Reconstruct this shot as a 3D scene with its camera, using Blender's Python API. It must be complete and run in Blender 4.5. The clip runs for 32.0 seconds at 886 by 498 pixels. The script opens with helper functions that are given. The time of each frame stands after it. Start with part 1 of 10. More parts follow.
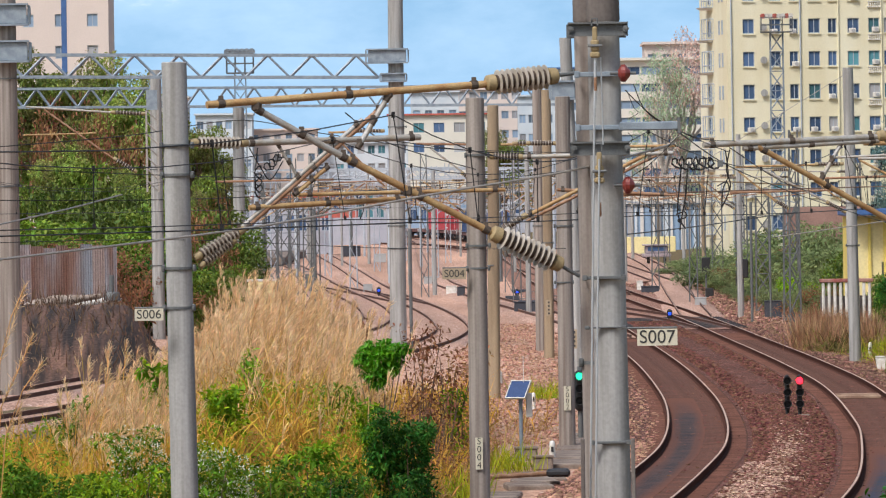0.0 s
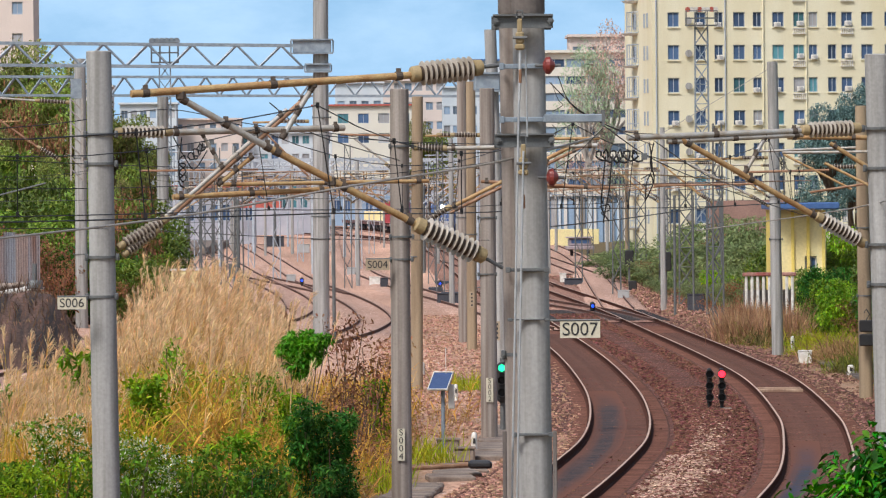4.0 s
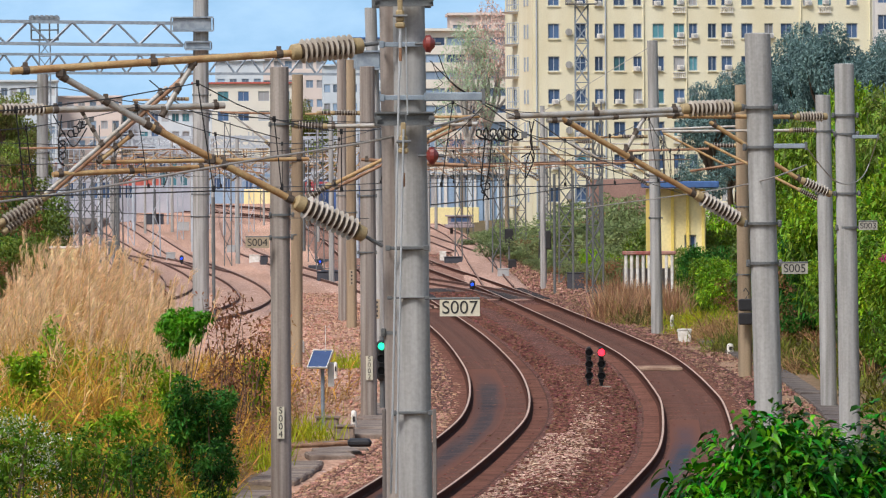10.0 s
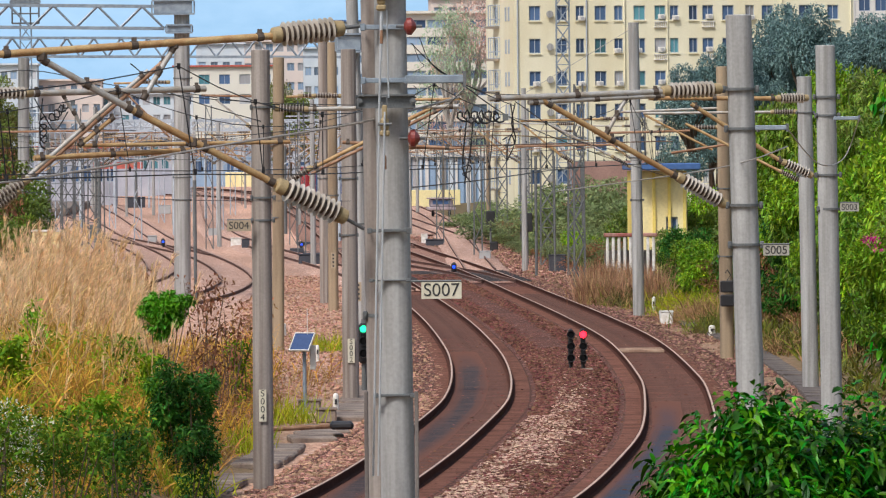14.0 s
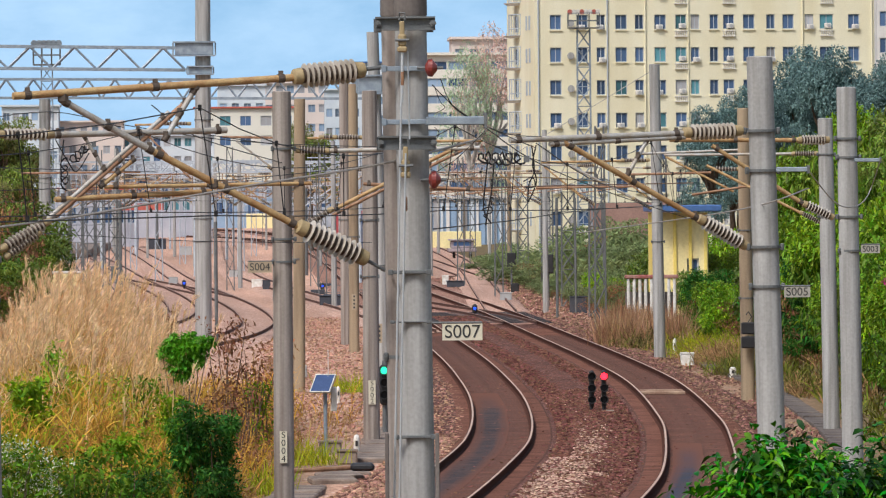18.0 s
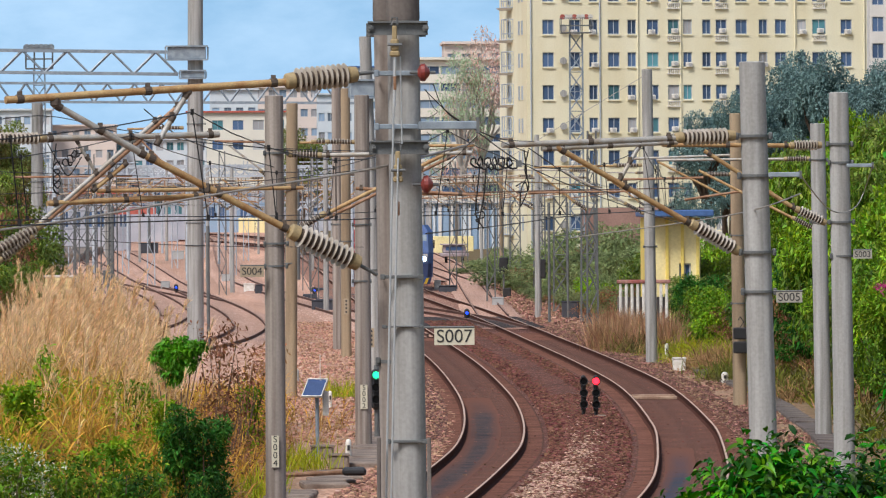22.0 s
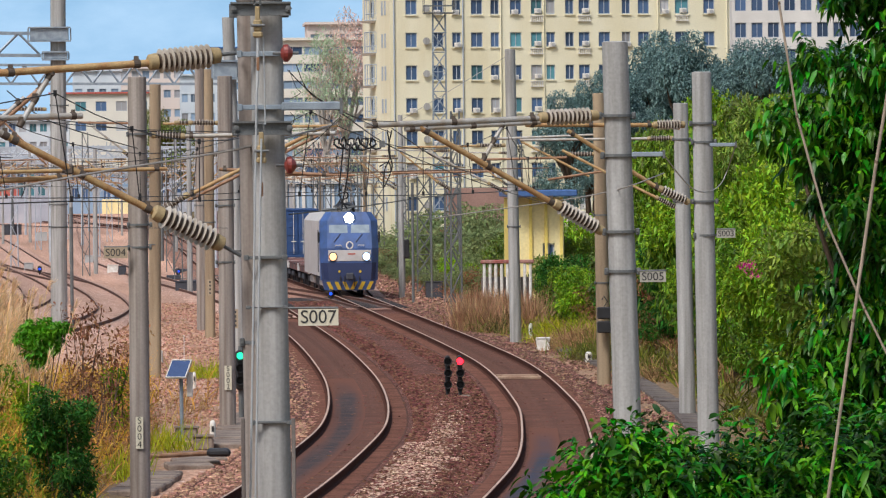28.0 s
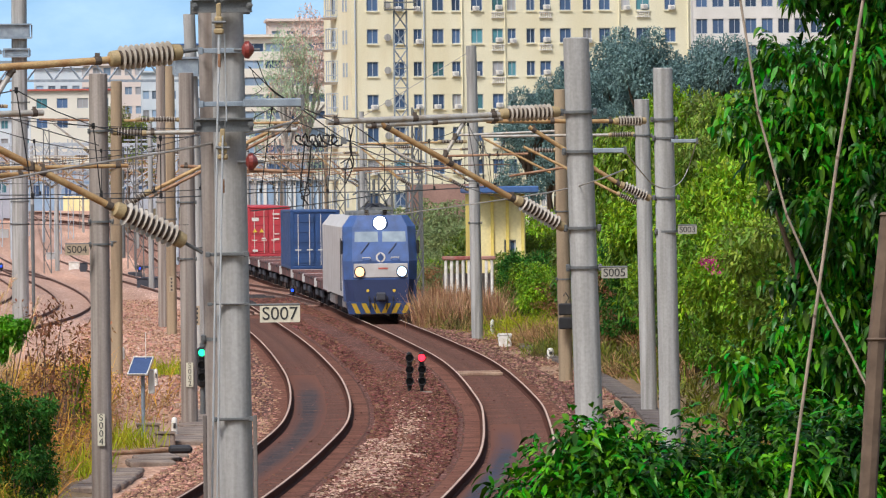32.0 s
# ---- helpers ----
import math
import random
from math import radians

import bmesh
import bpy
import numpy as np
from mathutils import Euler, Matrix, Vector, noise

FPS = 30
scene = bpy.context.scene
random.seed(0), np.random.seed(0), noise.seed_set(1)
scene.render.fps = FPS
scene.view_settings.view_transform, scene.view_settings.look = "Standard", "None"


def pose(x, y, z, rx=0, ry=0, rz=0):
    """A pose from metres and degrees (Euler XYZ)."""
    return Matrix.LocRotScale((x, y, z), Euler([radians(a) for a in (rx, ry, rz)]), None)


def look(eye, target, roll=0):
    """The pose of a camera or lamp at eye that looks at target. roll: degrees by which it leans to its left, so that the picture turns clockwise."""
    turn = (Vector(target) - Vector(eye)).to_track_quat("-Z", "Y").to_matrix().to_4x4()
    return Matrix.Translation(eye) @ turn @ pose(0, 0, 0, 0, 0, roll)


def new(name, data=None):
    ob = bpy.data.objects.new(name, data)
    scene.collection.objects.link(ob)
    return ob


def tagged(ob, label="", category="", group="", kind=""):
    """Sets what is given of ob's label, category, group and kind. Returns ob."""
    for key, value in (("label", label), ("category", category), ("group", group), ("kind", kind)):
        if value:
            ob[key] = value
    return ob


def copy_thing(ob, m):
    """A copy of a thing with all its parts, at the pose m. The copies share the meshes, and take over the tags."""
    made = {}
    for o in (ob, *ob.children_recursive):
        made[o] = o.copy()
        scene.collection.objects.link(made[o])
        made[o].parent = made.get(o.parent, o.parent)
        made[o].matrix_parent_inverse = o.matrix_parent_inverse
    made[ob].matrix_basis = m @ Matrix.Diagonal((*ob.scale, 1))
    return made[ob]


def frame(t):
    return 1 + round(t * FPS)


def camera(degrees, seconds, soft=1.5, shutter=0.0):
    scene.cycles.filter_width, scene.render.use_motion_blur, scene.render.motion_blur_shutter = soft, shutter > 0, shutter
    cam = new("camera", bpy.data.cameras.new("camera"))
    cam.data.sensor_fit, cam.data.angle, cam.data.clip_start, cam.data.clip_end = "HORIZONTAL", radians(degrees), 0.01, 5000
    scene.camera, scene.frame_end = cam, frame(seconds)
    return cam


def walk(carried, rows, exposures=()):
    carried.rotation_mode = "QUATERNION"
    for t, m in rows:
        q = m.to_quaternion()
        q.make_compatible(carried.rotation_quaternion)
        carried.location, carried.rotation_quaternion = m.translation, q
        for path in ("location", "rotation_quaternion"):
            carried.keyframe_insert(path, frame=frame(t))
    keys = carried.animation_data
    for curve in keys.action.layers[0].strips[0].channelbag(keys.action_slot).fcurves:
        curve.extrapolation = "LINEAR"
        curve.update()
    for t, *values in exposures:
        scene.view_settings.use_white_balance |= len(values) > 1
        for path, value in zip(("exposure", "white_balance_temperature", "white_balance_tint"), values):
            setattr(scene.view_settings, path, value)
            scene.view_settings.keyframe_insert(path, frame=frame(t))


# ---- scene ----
F, EYE, HORIZON = 12000.0, 5.6, -75.0   # bearings and rises as the camera sees them, in twelfths of a milliradian
cam = camera(7.476, 32.0, soft=1.2)
ROWS = [  # seconds, bearing, rise of the aim, lean
    (0, 0.0, 0.0, 0.88),
    (0.5, 2.6, 11.0, 0.86),
    (1, 11.4, 8.1, 0.54),
    (1.5, 26.6, 3.1, 0.35),
    (2, 47.9, 5.0, 0.42),
    (2.5, 63.0, 16.9, 0.42),
    (3, 82.1, 23.5, 0.42),
    (3.5, 106.5, 16.2, 0.45),
    (5.5, 227.6, 22.4, 0.37),
    (6, 254.6, 19.8, 0.37),
    (6.5, 275.0, 25.4, 0.35),
    (7, 288.3, 40.6, 0.37),
    (7.5, 303.4, 32.9, 0.25),
    (8, 312.2, 25.2, 0.27),
    (8.5, 322.9, 25.1, 0.30),
    (9, 333.5, 32.6, 0.31),
    (9.5, 343.4, 46.4, 0.33),
    (10, 347.3, 57.3, 0.33),
    (10.5, 350.3, 63.0, 0.35),
    (11, 357.4, 66.8, 0.41),
    (11.5, 360.2, 70.2, 0.43),
    (12, 367.3, 80.9, 0.42),
    (12.5, 372.0, 93.0, 0.46),
    (13, 375.2, 87.0, 0.46),
    (13.5, 383.6, 87.2, 0.50),
    (14, 380.3, 88.5, 0.48),
    (14.5, 361.6, 68.5, 0.59),
    (16.5, 347.3, 0.7, 0.31),
    (17, 350.0, -5.5, 0.32),
    (17.5, 350.9, -3.7, 0.48),
    (18, 343.2, 14.6, 0.45),
    (18.5, 341.6, 20.7, 0.44),
    (19, 342.4, 14.8, 0.38),
    (19.5, 336.2, 9.8, 0.32),
    (20, 344.0, 7.1, 0.38),
    (20.5, 349.0, 2.0, 0.34),
    (21, 349.4, -9.0, 0.45),
    (21.5, 349.6, -4.3, 0.37),
    (22, 356.9, 6.5, 0.35),
    (22.5, 387.6, 16.5, 0.45),
    (23, 410.9, 3.3, 0.38),
    (23.5, 438.7, -8.8, 0.39),
    (24, 457.3, -1.0, 0.38),
    (24.5, 467.2, 5.8, 0.45),
    (25, 495.9, 13.7, 0.36),
    (25.5, 538.4, 18.8, 0.39),
    (27.5, 592.4, 36.8, 0.53),
    (28, 598.4, 43.0, 0.53),
    (28.5, 612.2, 43.1, 0.53),
    (29, 622.9, 49.3, 0.53),
    (29.5, 636.7, 49.5, 0.53),
    (30, 643.5, 52.4, 0.59),
    (30.5, 651.6, 58.3, 0.60),
    (31, 660.3, 62.9, 0.65),
    (31.5, 663.2, 53.7, 0.67),
    (32, 666.7, 49.9, 0.61),
]
walk(cam, [(t, pose(0, 0, EYE, 90 - math.degrees((e - HORIZON) / F), r, -math.degrees(b / F))) for t, b, e, r in ROWS],
     [(t, v, 6330, 12.5) for t, v in ((0, 0.31), (20, 0.28), (25, 0.22), (28, 0.22), (31, 0.2), (31.5, 0.31), (32, 0.4))])

# ---- world, sun ----
world = bpy.data.worlds.new("sky")
scene.world = world
world.use_nodes = True
wn = world.node_tree
sky = wn.nodes.new("ShaderNodeTexSky")
sky.sky_type, sky.sun_disc = "NISHITA", False
SUN_EL, SUN_AZ = 52.0, 215.0   # degrees: elevation, compass from +y clockwise
sky.sun_elevation, sky.sun_rotation = radians(SUN_EL), radians(SUN_AZ)
sky.air_density, sky.dust_density, sky.ozone_density = 1.3, 3.0, 1.0
wn.nodes["Background"].inputs[1].default_value = 0.1
wn.links.new(sky.outputs[0], wn.nodes["Background"].inputs[0])
sun = new("sun", bpy.data.lights.new("sun", "SUN"))
sun.data.energy, sun.data.angle, sun.data.color = 2.45, radians(16), (1.0, 0.965, 0.91)
_a = radians(SUN_AZ)
_d = Vector((math.sin(_a) * math.cos(radians(SUN_EL)), math.cos(_a) * math.cos(radians(SUN_EL)), math.sin(radians(SUN_EL))))
sun.matrix_world = look(_d * 100, (0, 0, 0))


# ---- materials ----
def mat(name, base, rough=0.8, metal=0.0, vary=0.25, scale=4.0, fine=60.0, bump=0.2, second=None, streak=0.0, spec=0.5, island=0.0, depth=0.01, transmit=0.0, each=0.0, hard=0.15, flat=1.0):
    """A surface with large stains, fine grain and relief; second: the stains' colour; streak: upright run marks; island: change from piece to piece."""
    m = bpy.data.materials.new(name)
    m.use_nodes = True
    nt = m.node_tree
    n, l = nt.nodes, nt.links
    b = n["Principled BSDF"]
    b.inputs["Roughness"].default_value, b.inputs["Metallic"].default_value = rough, metal
    b.inputs["Specular IOR Level"].default_value = spec
    tc = n.new("ShaderNodeTexCoord")
    src = tc.outputs["Object"]
    big = n.new("ShaderNodeTexNoise")
    big.inputs["Scale"].default_value, big.inputs["Detail"].default_value = scale, 5
    if streak:
        mp = n.new("ShaderNodeMapping")
        mp.inputs["Scale"].default_value = (1, flat, streak)
        l.new(src, mp.inputs[0])
        l.new(mp.outputs[0], big.inputs["Vector"])
    else:
        l.new(src, big.inputs["Vector"])
    small = n.new("ShaderNodeTexNoise")
    small.inputs["Scale"].default_value, small.inputs["Detail"].default_value = fine, 3
    l.new(src, small.inputs["Vector"])
    ramp = n.new("ShaderNodeValToRGB")
    ramp.color_ramp.elements[0].position, ramp.color_ramp.elements[1].position = 0.51 - hard, 0.51 + hard
    c2 = second or tuple(c * (1 - vary) for c in base)
    ramp.color_ramp.elements[0].color, ramp.color_ramp.elements[1].color = (*c2, 1), (*base, 1)
    l.new(big.outputs[0], ramp.inputs[0])
    hsv = n.new("ShaderNodeHueSaturation")
    l.new(ramp.outputs[0], hsv.inputs["Color"])
    mr = n.new("ShaderNodeMapRange")
    mr.inputs[1].default_value, mr.inputs[2].default_value = 0.3, 0.7
    mr.inputs[3].default_value, mr.inputs[4].default_value = 1 - vary, 1 + vary
    l.new(small.outputs[0], mr.inputs[0])
    last = mr.outputs[0]
    if island:
        g = n.new("ShaderNodeNewGeometry")
        m2 = n.new("ShaderNodeMapRange")
        m2.inputs[3].default_value, m2.inputs[4].default_value = 1 - island, 1 + island
        l.new(g.outputs["Random Per Island"], m2.inputs[0])
        mul = n.new("ShaderNodeMath")
        mul.operation = "MULTIPLY"
        l.new(last, mul.inputs[0])
        l.new(m2.outputs[0], mul.inputs[1])
        last = mul.outputs[0]
        m3 = n.new("ShaderNodeMapRange")
        m3.inputs[3].default_value, m3.inputs[4].default_value = 0.5 - island * 0.06, 0.5 + island * 0.06
        fr = n.new("ShaderNodeMath")
        fr.operation = "FRACT"
        m7 = n.new("ShaderNodeMath")
        m7.operation = "MULTIPLY"
        m7.inputs[1].default_value = 7.31
        l.new(g.outputs["Random Per Island"], m7.inputs[0])
        l.new(m7.outputs[0], fr.inputs[0])
        l.new(fr.outputs[0], m3.inputs[0])
        l.new(m3.outputs[0], hsv.inputs["Hue"])
    if each:
        oi = n.new("ShaderNodeObjectInfo")
        m4 = n.new("ShaderNodeMapRange")
        m4.inputs[3].default_value, m4.inputs[4].default_value = 1 - each, 1 + each
        l.new(oi.outputs["Random"], m4.inputs[0])
        m5 = n.new("ShaderNodeMath")
        m5.operation = "MULTIPLY"
        l.new(last, m5.inputs[0])
        l.new(m4.outputs[0], m5.inputs[1])
        last = m5.outputs[0]
    l.new(last, hsv.inputs["Value"])
    l.new(hsv.outputs[0], b.inputs["Base Color"])
    if bump:
        bp = n.new("ShaderNodeBump")
        bp.inputs["Strength"].default_value, bp.inputs["Distance"].default_value = bump, depth
        l.new(small.outputs[0], bp.inputs["Height"])
        l.new(bp.outputs[0], b.inputs["Normal"])
    if transmit:
        tr = n.new("ShaderNodeBsdfTranslucent")
        mx = n.new("ShaderNodeMixShader")
        mx.inputs[0].default_value = transmit
        l.new(hsv.outputs[0], tr.inputs[0])
        l.new(b.outputs[0], mx.inputs[1])
        l.new(tr.outputs[0], mx.inputs[2])
        l.new(mx.outputs[0], n["Material Output"].inputs[0])
    return m


def glow(name, color, strength):
    m = bpy.data.materials.new(name)
    m.use_nodes = True
    b = m.node_tree.nodes["Principled BSDF"]
    b.inputs["Base Color"].default_value = (*(c * 0.06 for c in color), 1)
    b.inputs["Emission Color"].default_value, b.inputs["Emission Strength"].default_value = (*color, 1), strength
    return m


CONCRETE = mat("concrete", (0.42, 0.42, 0.405), 0.9, vary=0.09, scale=9.0, fine=26, bump=0.25, second=(0.255, 0.25, 0.235), streak=0.05, hard=0.16)
CONCRETE_BROWN = mat("concrete_brown", (0.36, 0.32, 0.285), 0.9, vary=0.08, scale=9.0, fine=26, bump=0.25, second=(0.19, 0.155, 0.13), streak=0.03, hard=0.15)
CONCRETE_DARK = mat("concrete_weathered", (0.21, 0.185, 0.165), 0.9, vary=0.12, scale=6.0, fine=26, bump=0.3, second=(0.12, 0.10, 0.09), streak=0.08, hard=0.2)
CONCRETE_TAN = mat("concrete_tan", (0.40, 0.31, 0.20), 0.9, vary=0.09, scale=3.2, fine=30, bump=0.3, second=(0.23, 0.17, 0.11), streak=0.07)
PAVING = mat("paving_concrete", (0.29, 0.235, 0.19), 0.92, vary=0.2, scale=1.2, fine=20, bump=0.4, second=(0.13, 0.095, 0.075))
PAVING_DARK = mat("grimy_paving", (0.17, 0.14, 0.12), 0.92, vary=0.25, scale=1.2, fine=20, bump=0.4, second=(0.07, 0.055, 0.048))
GALV = mat("galvanised_steel", (0.33, 0.39, 0.44), 0.5, 0.35, vary=0.12, scale=5, fine=90, bump=0.05, second=(0.23, 0.28, 0.33))
GALV_DARK = mat("weathered_steel", (0.16, 0.17, 0.17), 0.6, 0.3, vary=0.2, scale=6, fine=90, bump=0.1)
CLAMP = mat("dark_clamp", (0.11, 0.085, 0.065), 0.7, 0.2, vary=0.25, scale=8, fine=60, bump=0.1)
TUBE = mat("ochre_tube", (0.49, 0.345, 0.16), 0.62, 0.0, vary=0.2, scale=7, fine=70, bump=0.15, second=(0.36, 0.20, 0.08))
TUBE_RUST = mat("rusty_tube", (0.38, 0.23, 0.14), 0.7, 0.0, vary=0.2, scale=6, fine=70, bump=0.2, second=(0.24, 0.12, 0.06))
TUBE_GREY = mat("grey_tube", (0.46, 0.46, 0.44), 0.55, 0.2, vary=0.14, scale=6, fine=70, bump=0.1, second=(0.36, 0.31, 0.24))
# Near-black brown paints the shade in the gaps between the sheds.
CORE_SHADED = mat("insulator_core_shaded", (0.085, 0.06, 0.042), 0.5, vary=0.2, scale=8, fine=60, bump=0.03)
PORCELAIN = mat("porcelain", (0.56, 0.515, 0.45), 0.35, vary=0.12, scale=8, fine=60, bump=0.03, second=(0.38, 0.33, 0.26))
PORCELAIN_RED = mat("red_porcelain", (0.26, 0.045, 0.035), 0.3, vary=0.15, scale=8, fine=60, bump=0.03)
INS_CAP = mat("insulator_cap", (0.38, 0.29, 0.15), 0.6, vary=0.15, scale=9, fine=60, bump=0.1)
WIRE = mat("dark_wire", (0.022, 0.022, 0.023), 0.55, 0.4, vary=0.2, bump=0)
WIRE_PALE = mat("pale_cable", (0.42, 0.39, 0.35), 0.6, 0.2, vary=0.2, bump=0)
RAIL_SIDE = mat("rail_rust", (0.085, 0.034, 0.023), 0.95, 0.0, vary=0.25, scale=3, fine=40, bump=0.2, spec=0.1)
RAIL_YARD = mat("yard_rail_rust", (0.12, 0.052, 0.036), 0.85, 0.0, vary=0.25, scale=3, fine=40, bump=0.2)
RAIL_TAN = mat("worn_rail_head", (0.42, 0.26, 0.185), 0.55, 0.3, vary=0.12, scale=2, fine=30, bump=0.02, second=(0.30, 0.175, 0.12))
RAIL_TOP = mat("rail_head", (0.62, 0.46, 0.35), 0.6, 0.0, vary=0.1, scale=2, fine=30, bump=0.02, second=(0.45, 0.32, 0.25), spec=0.25)
SLEEPER = mat("sleeper", (0.125, 0.066, 0.05), 0.95, vary=0.2, scale=3, fine=30, bump=0.4, second=(0.08, 0.042, 0.034), spec=0.15)
PLATE_OLD = mat("grimy_plate", (0.40, 0.32, 0.22), 0.7, vary=0.1, scale=6, fine=40, bump=0.03)
PLATE = mat("sign_enamel", (0.62, 0.59, 0.47), 0.5, vary=0.06, scale=6, fine=40, bump=0.03, second=(0.60, 0.56, 0.42))
PLATE_DIM = mat("dull_enamel", (0.42, 0.41, 0.35), 0.6, vary=0.08, scale=6, fine=40, bump=0.03, second=(0.32, 0.30, 0.25))
INK = mat("sign_ink", (0.03, 0.03, 0.03), 0.6, vary=0.1, bump=0)
BLACK = mat("black_paint", (0.025, 0.025, 0.027), 0.5, vary=0.3, bump=0.05)
WHITE = mat("white_paint", (0.78, 0.77, 0.73), 0.6, vary=0.06, scale=5, bump=0.05, second=(0.6, 0.57, 0.5))
STEEL_GREY = mat("grey_cabinet", (0.42, 0.43, 0.43), 0.5, vary=0.1, bump=0.05)
ROPE = mat("steel_rope", (0.55, 0.58, 0.60), 0.4, 0.5, vary=0.1, fine=200, bump=0.2)
RED_GLOW = glow("red_signal_glow", (1.0, 0.012, 0.022), 6.0)
GREEN_GLOW = glow("green_signal_glow", (0.03, 1.0, 0.42), 1.5)
BLUE_GLOW = glow("blue_signal_glow", (0.01, 0.07, 1.0), 2.2)
LAMP_GLOW = glow("headlamp_glow", (1.0, 0.88, 0.62), 14.0)
LAMP_COLD = glow("cold_headlamp_glow", (0.50, 0.72, 1.0), 4.5)
LAMP_WARM = glow("warm_headlamp_glow", (1.0, 0.50, 0.2), 2.4)


# ---- building tools ----
class Geo:
    """Gathers faces of one mesh."""

    def __init__(self):
        self.v, self.f, self.m = [], [], []

    def add(self, verts, faces, slot=0):
        k = len(self.v)
        self.v += [tuple(p) for p in verts]
        self.f += [tuple(i + k for i in f) for f in faces]
        self.m += [slot] * len(faces)
        return self

    def box(self, c, s, rz=0.0, slot=0, m=None, bevel=0.0):
        x, y, z = s[0] / 2, s[1] / 2, s[2] / 2
        if bevel:
            b = bevel
            ring = [(x - b, -y), (x, -y + b), (x, y - b), (x - b, y), (-x + b, y), (-x, y - b), (-x, -y + b), (-x + b, -y)]
            inner = [(px * (x - b) / x, py * (y - b) / y) for px, py in ring]
            pts = [(px, py, -z) for px, py in inner] + [(px, py, -z + b) for px, py in ring] + [(px, py, z - b) for px, py in ring] + [(px, py, z) for px, py in inner]
            faces = [tuple(range(7, -1, -1)), tuple(range(24, 32))]
            for r in range(3):
                faces += [(r * 8 + i, r * 8 + (i + 1) % 8, r * 8 + 8 + (i + 1) % 8, r * 8 + 8 + i) for i in range(8)]
        else:
            pts = [(sx * x, sy * y, sz * z) for sz in (-1, 1) for sx, sy in ((-1, -1), (1, -1), (1, 1), (-1, 1))]
            faces = [(3, 2, 1, 0), (4, 5, 6, 7), (0, 1, 5, 4), (1, 2, 6, 5), (2, 3, 7, 6), (3, 0, 4, 7)]
        t = Matrix.Translation(c) @ (m if m is not None else Matrix.Rotation(rz, 4, "Z"))
        return self.add([t @ Vector(p) for p in pts], faces, slot)

    def rod(self, p, q, r, r2=None, n=8, slot=0, caps=True):
        p, q = Vector(p), Vector(q)
        r2 = r if r2 is None else r2
        d = (q - p)
        if d.length < 1e-6:
            return self
        d.normalize()
        a = d.cross(Vector((0, 0, 1)) if abs(d.z) < 0.95 else Vector((1, 0, 0))).normalized()
        b = d.cross(a)
        cs = [(math.cos(2 * math.pi * i / n), math.sin(2 * math.pi * i / n)) for i in range(n)]
        pts = [p + (a * c + b * s) * r for c, s in cs] + [q + (a * c + b * s) * r2 for c, s in cs]
        faces = [(i, (i + 1) % n, n + (i + 1) % n, n + i) for i in range(n)]
        if caps:
            faces += [tuple(range(n - 1, -1, -1)), tuple(range(n, 2 * n))]
        return self.add(pts, faces, slot)

    def turned(self, p, q, profile, n=12, slot=0):
        """A turned body from p to q: profile of (share of the way, radius)."""
        p, q = Vector(p), Vector(q)
        d = q - p
        u = d.normalized()
        a = u.cross(Vector((0, 0, 1)) if abs(u.z) < 0.95 else Vector((1, 0, 0))).normalized()
        b = u.cross(a)
        pts, faces = [], []
        for k, (s, r) in enumerate(profile):
            for i in range(n):
                t = 2 * math.pi * i / n
                pts.append(p + d * s + (a * math.cos(t) + b * math.sin(t)) * r)
            if k:
                faces += [((k - 1) * n + i, (k - 1) * n + (i + 1) % n, k * n + (i + 1) % n, k * n + i) for i in range(n)]
        faces += [tuple(range(n - 1, -1, -1)), tuple(range((len(profile) - 1) * n, len(profile) * n))]
        return self.add(pts, faces, slot)

    def tube(self, pts, r, n=5, slot=0):
        pts = [Vector(p) for p in pts]
        vs, fs = [], []
        for k, p in enumerate(pts):
            d = (pts[min(k + 1, len(pts) - 1)] - pts[max(k - 1, 0)]).normalized()
            a = d.cross(Vector((0, 0, 1)) if abs(d.z) < 0.95 else Vector((1, 0, 0))).normalized()
            b = d.cross(a)
            for i in range(n):
                t = 2 * math.pi * i / n
                vs.append(p + (a * math.cos(t) + b * math.sin(t)) * r)
            if k:
                fs += [((k - 1) * n + i, (k - 1) * n + (i + 1) % n, k * n + (i + 1) % n, k * n + i) for i in range(n)]
        return self.add(vs, fs, slot)

    def sweep(self, line, section, slot=0, closed=True):
        """Sweeps a section of (across, up) along a level line of points."""
        vs, fs, n = [], [], len(section)
        for k, p in enumerate(line):
            d = (line[min(k + 1, len(line) - 1)] - line[max(k - 1, 0)])
            side = Vector((d.y, -d.x, 0)).normalized()
            vs += [p + side * a + Vector((0, 0, h)) for a, h in section]
            if k:
                fs += [((k - 1) * n + i, k * n + i, k * n + (i + 1) % n, (k - 1) * n + (i + 1) % n) for i in range(n if closed else n - 1)]
        return self.add(vs, fs, slot)

    def mesh(self, name, mats, smooth=False):
        me = bpy.data.meshes.new(name)
        me.from_pydata(self.v, [], self.f)
        for m in (mats if isinstance(mats, (list, tuple)) else [mats]):
            me.materials.append(m)
        if any(self.m):
            me.polygons.foreach_set("material_index", self.m)
        if smooth:
            me.shade_smooth()
            me.set_sharp_from_angle(angle=radians(40))
        me.update()
        return me


def part(name, geo, material, parent, label="", smooth=False):
    ob = new(name, geo.mesh(name, material, smooth) if isinstance(geo, Geo) else geo)
    ob.parent = parent
    if label:
        ob["label"] = label
    return ob


def thing(name, at, label, category, group="", kind="", rz=0.0):
    ob = new(name)
    ob.empty_display_size = 0.2
    ob.matrix_basis = Matrix.Translation(at) @ Matrix.Rotation(rz, 4, "Z")
    return tagged(ob, label, category, group, kind)


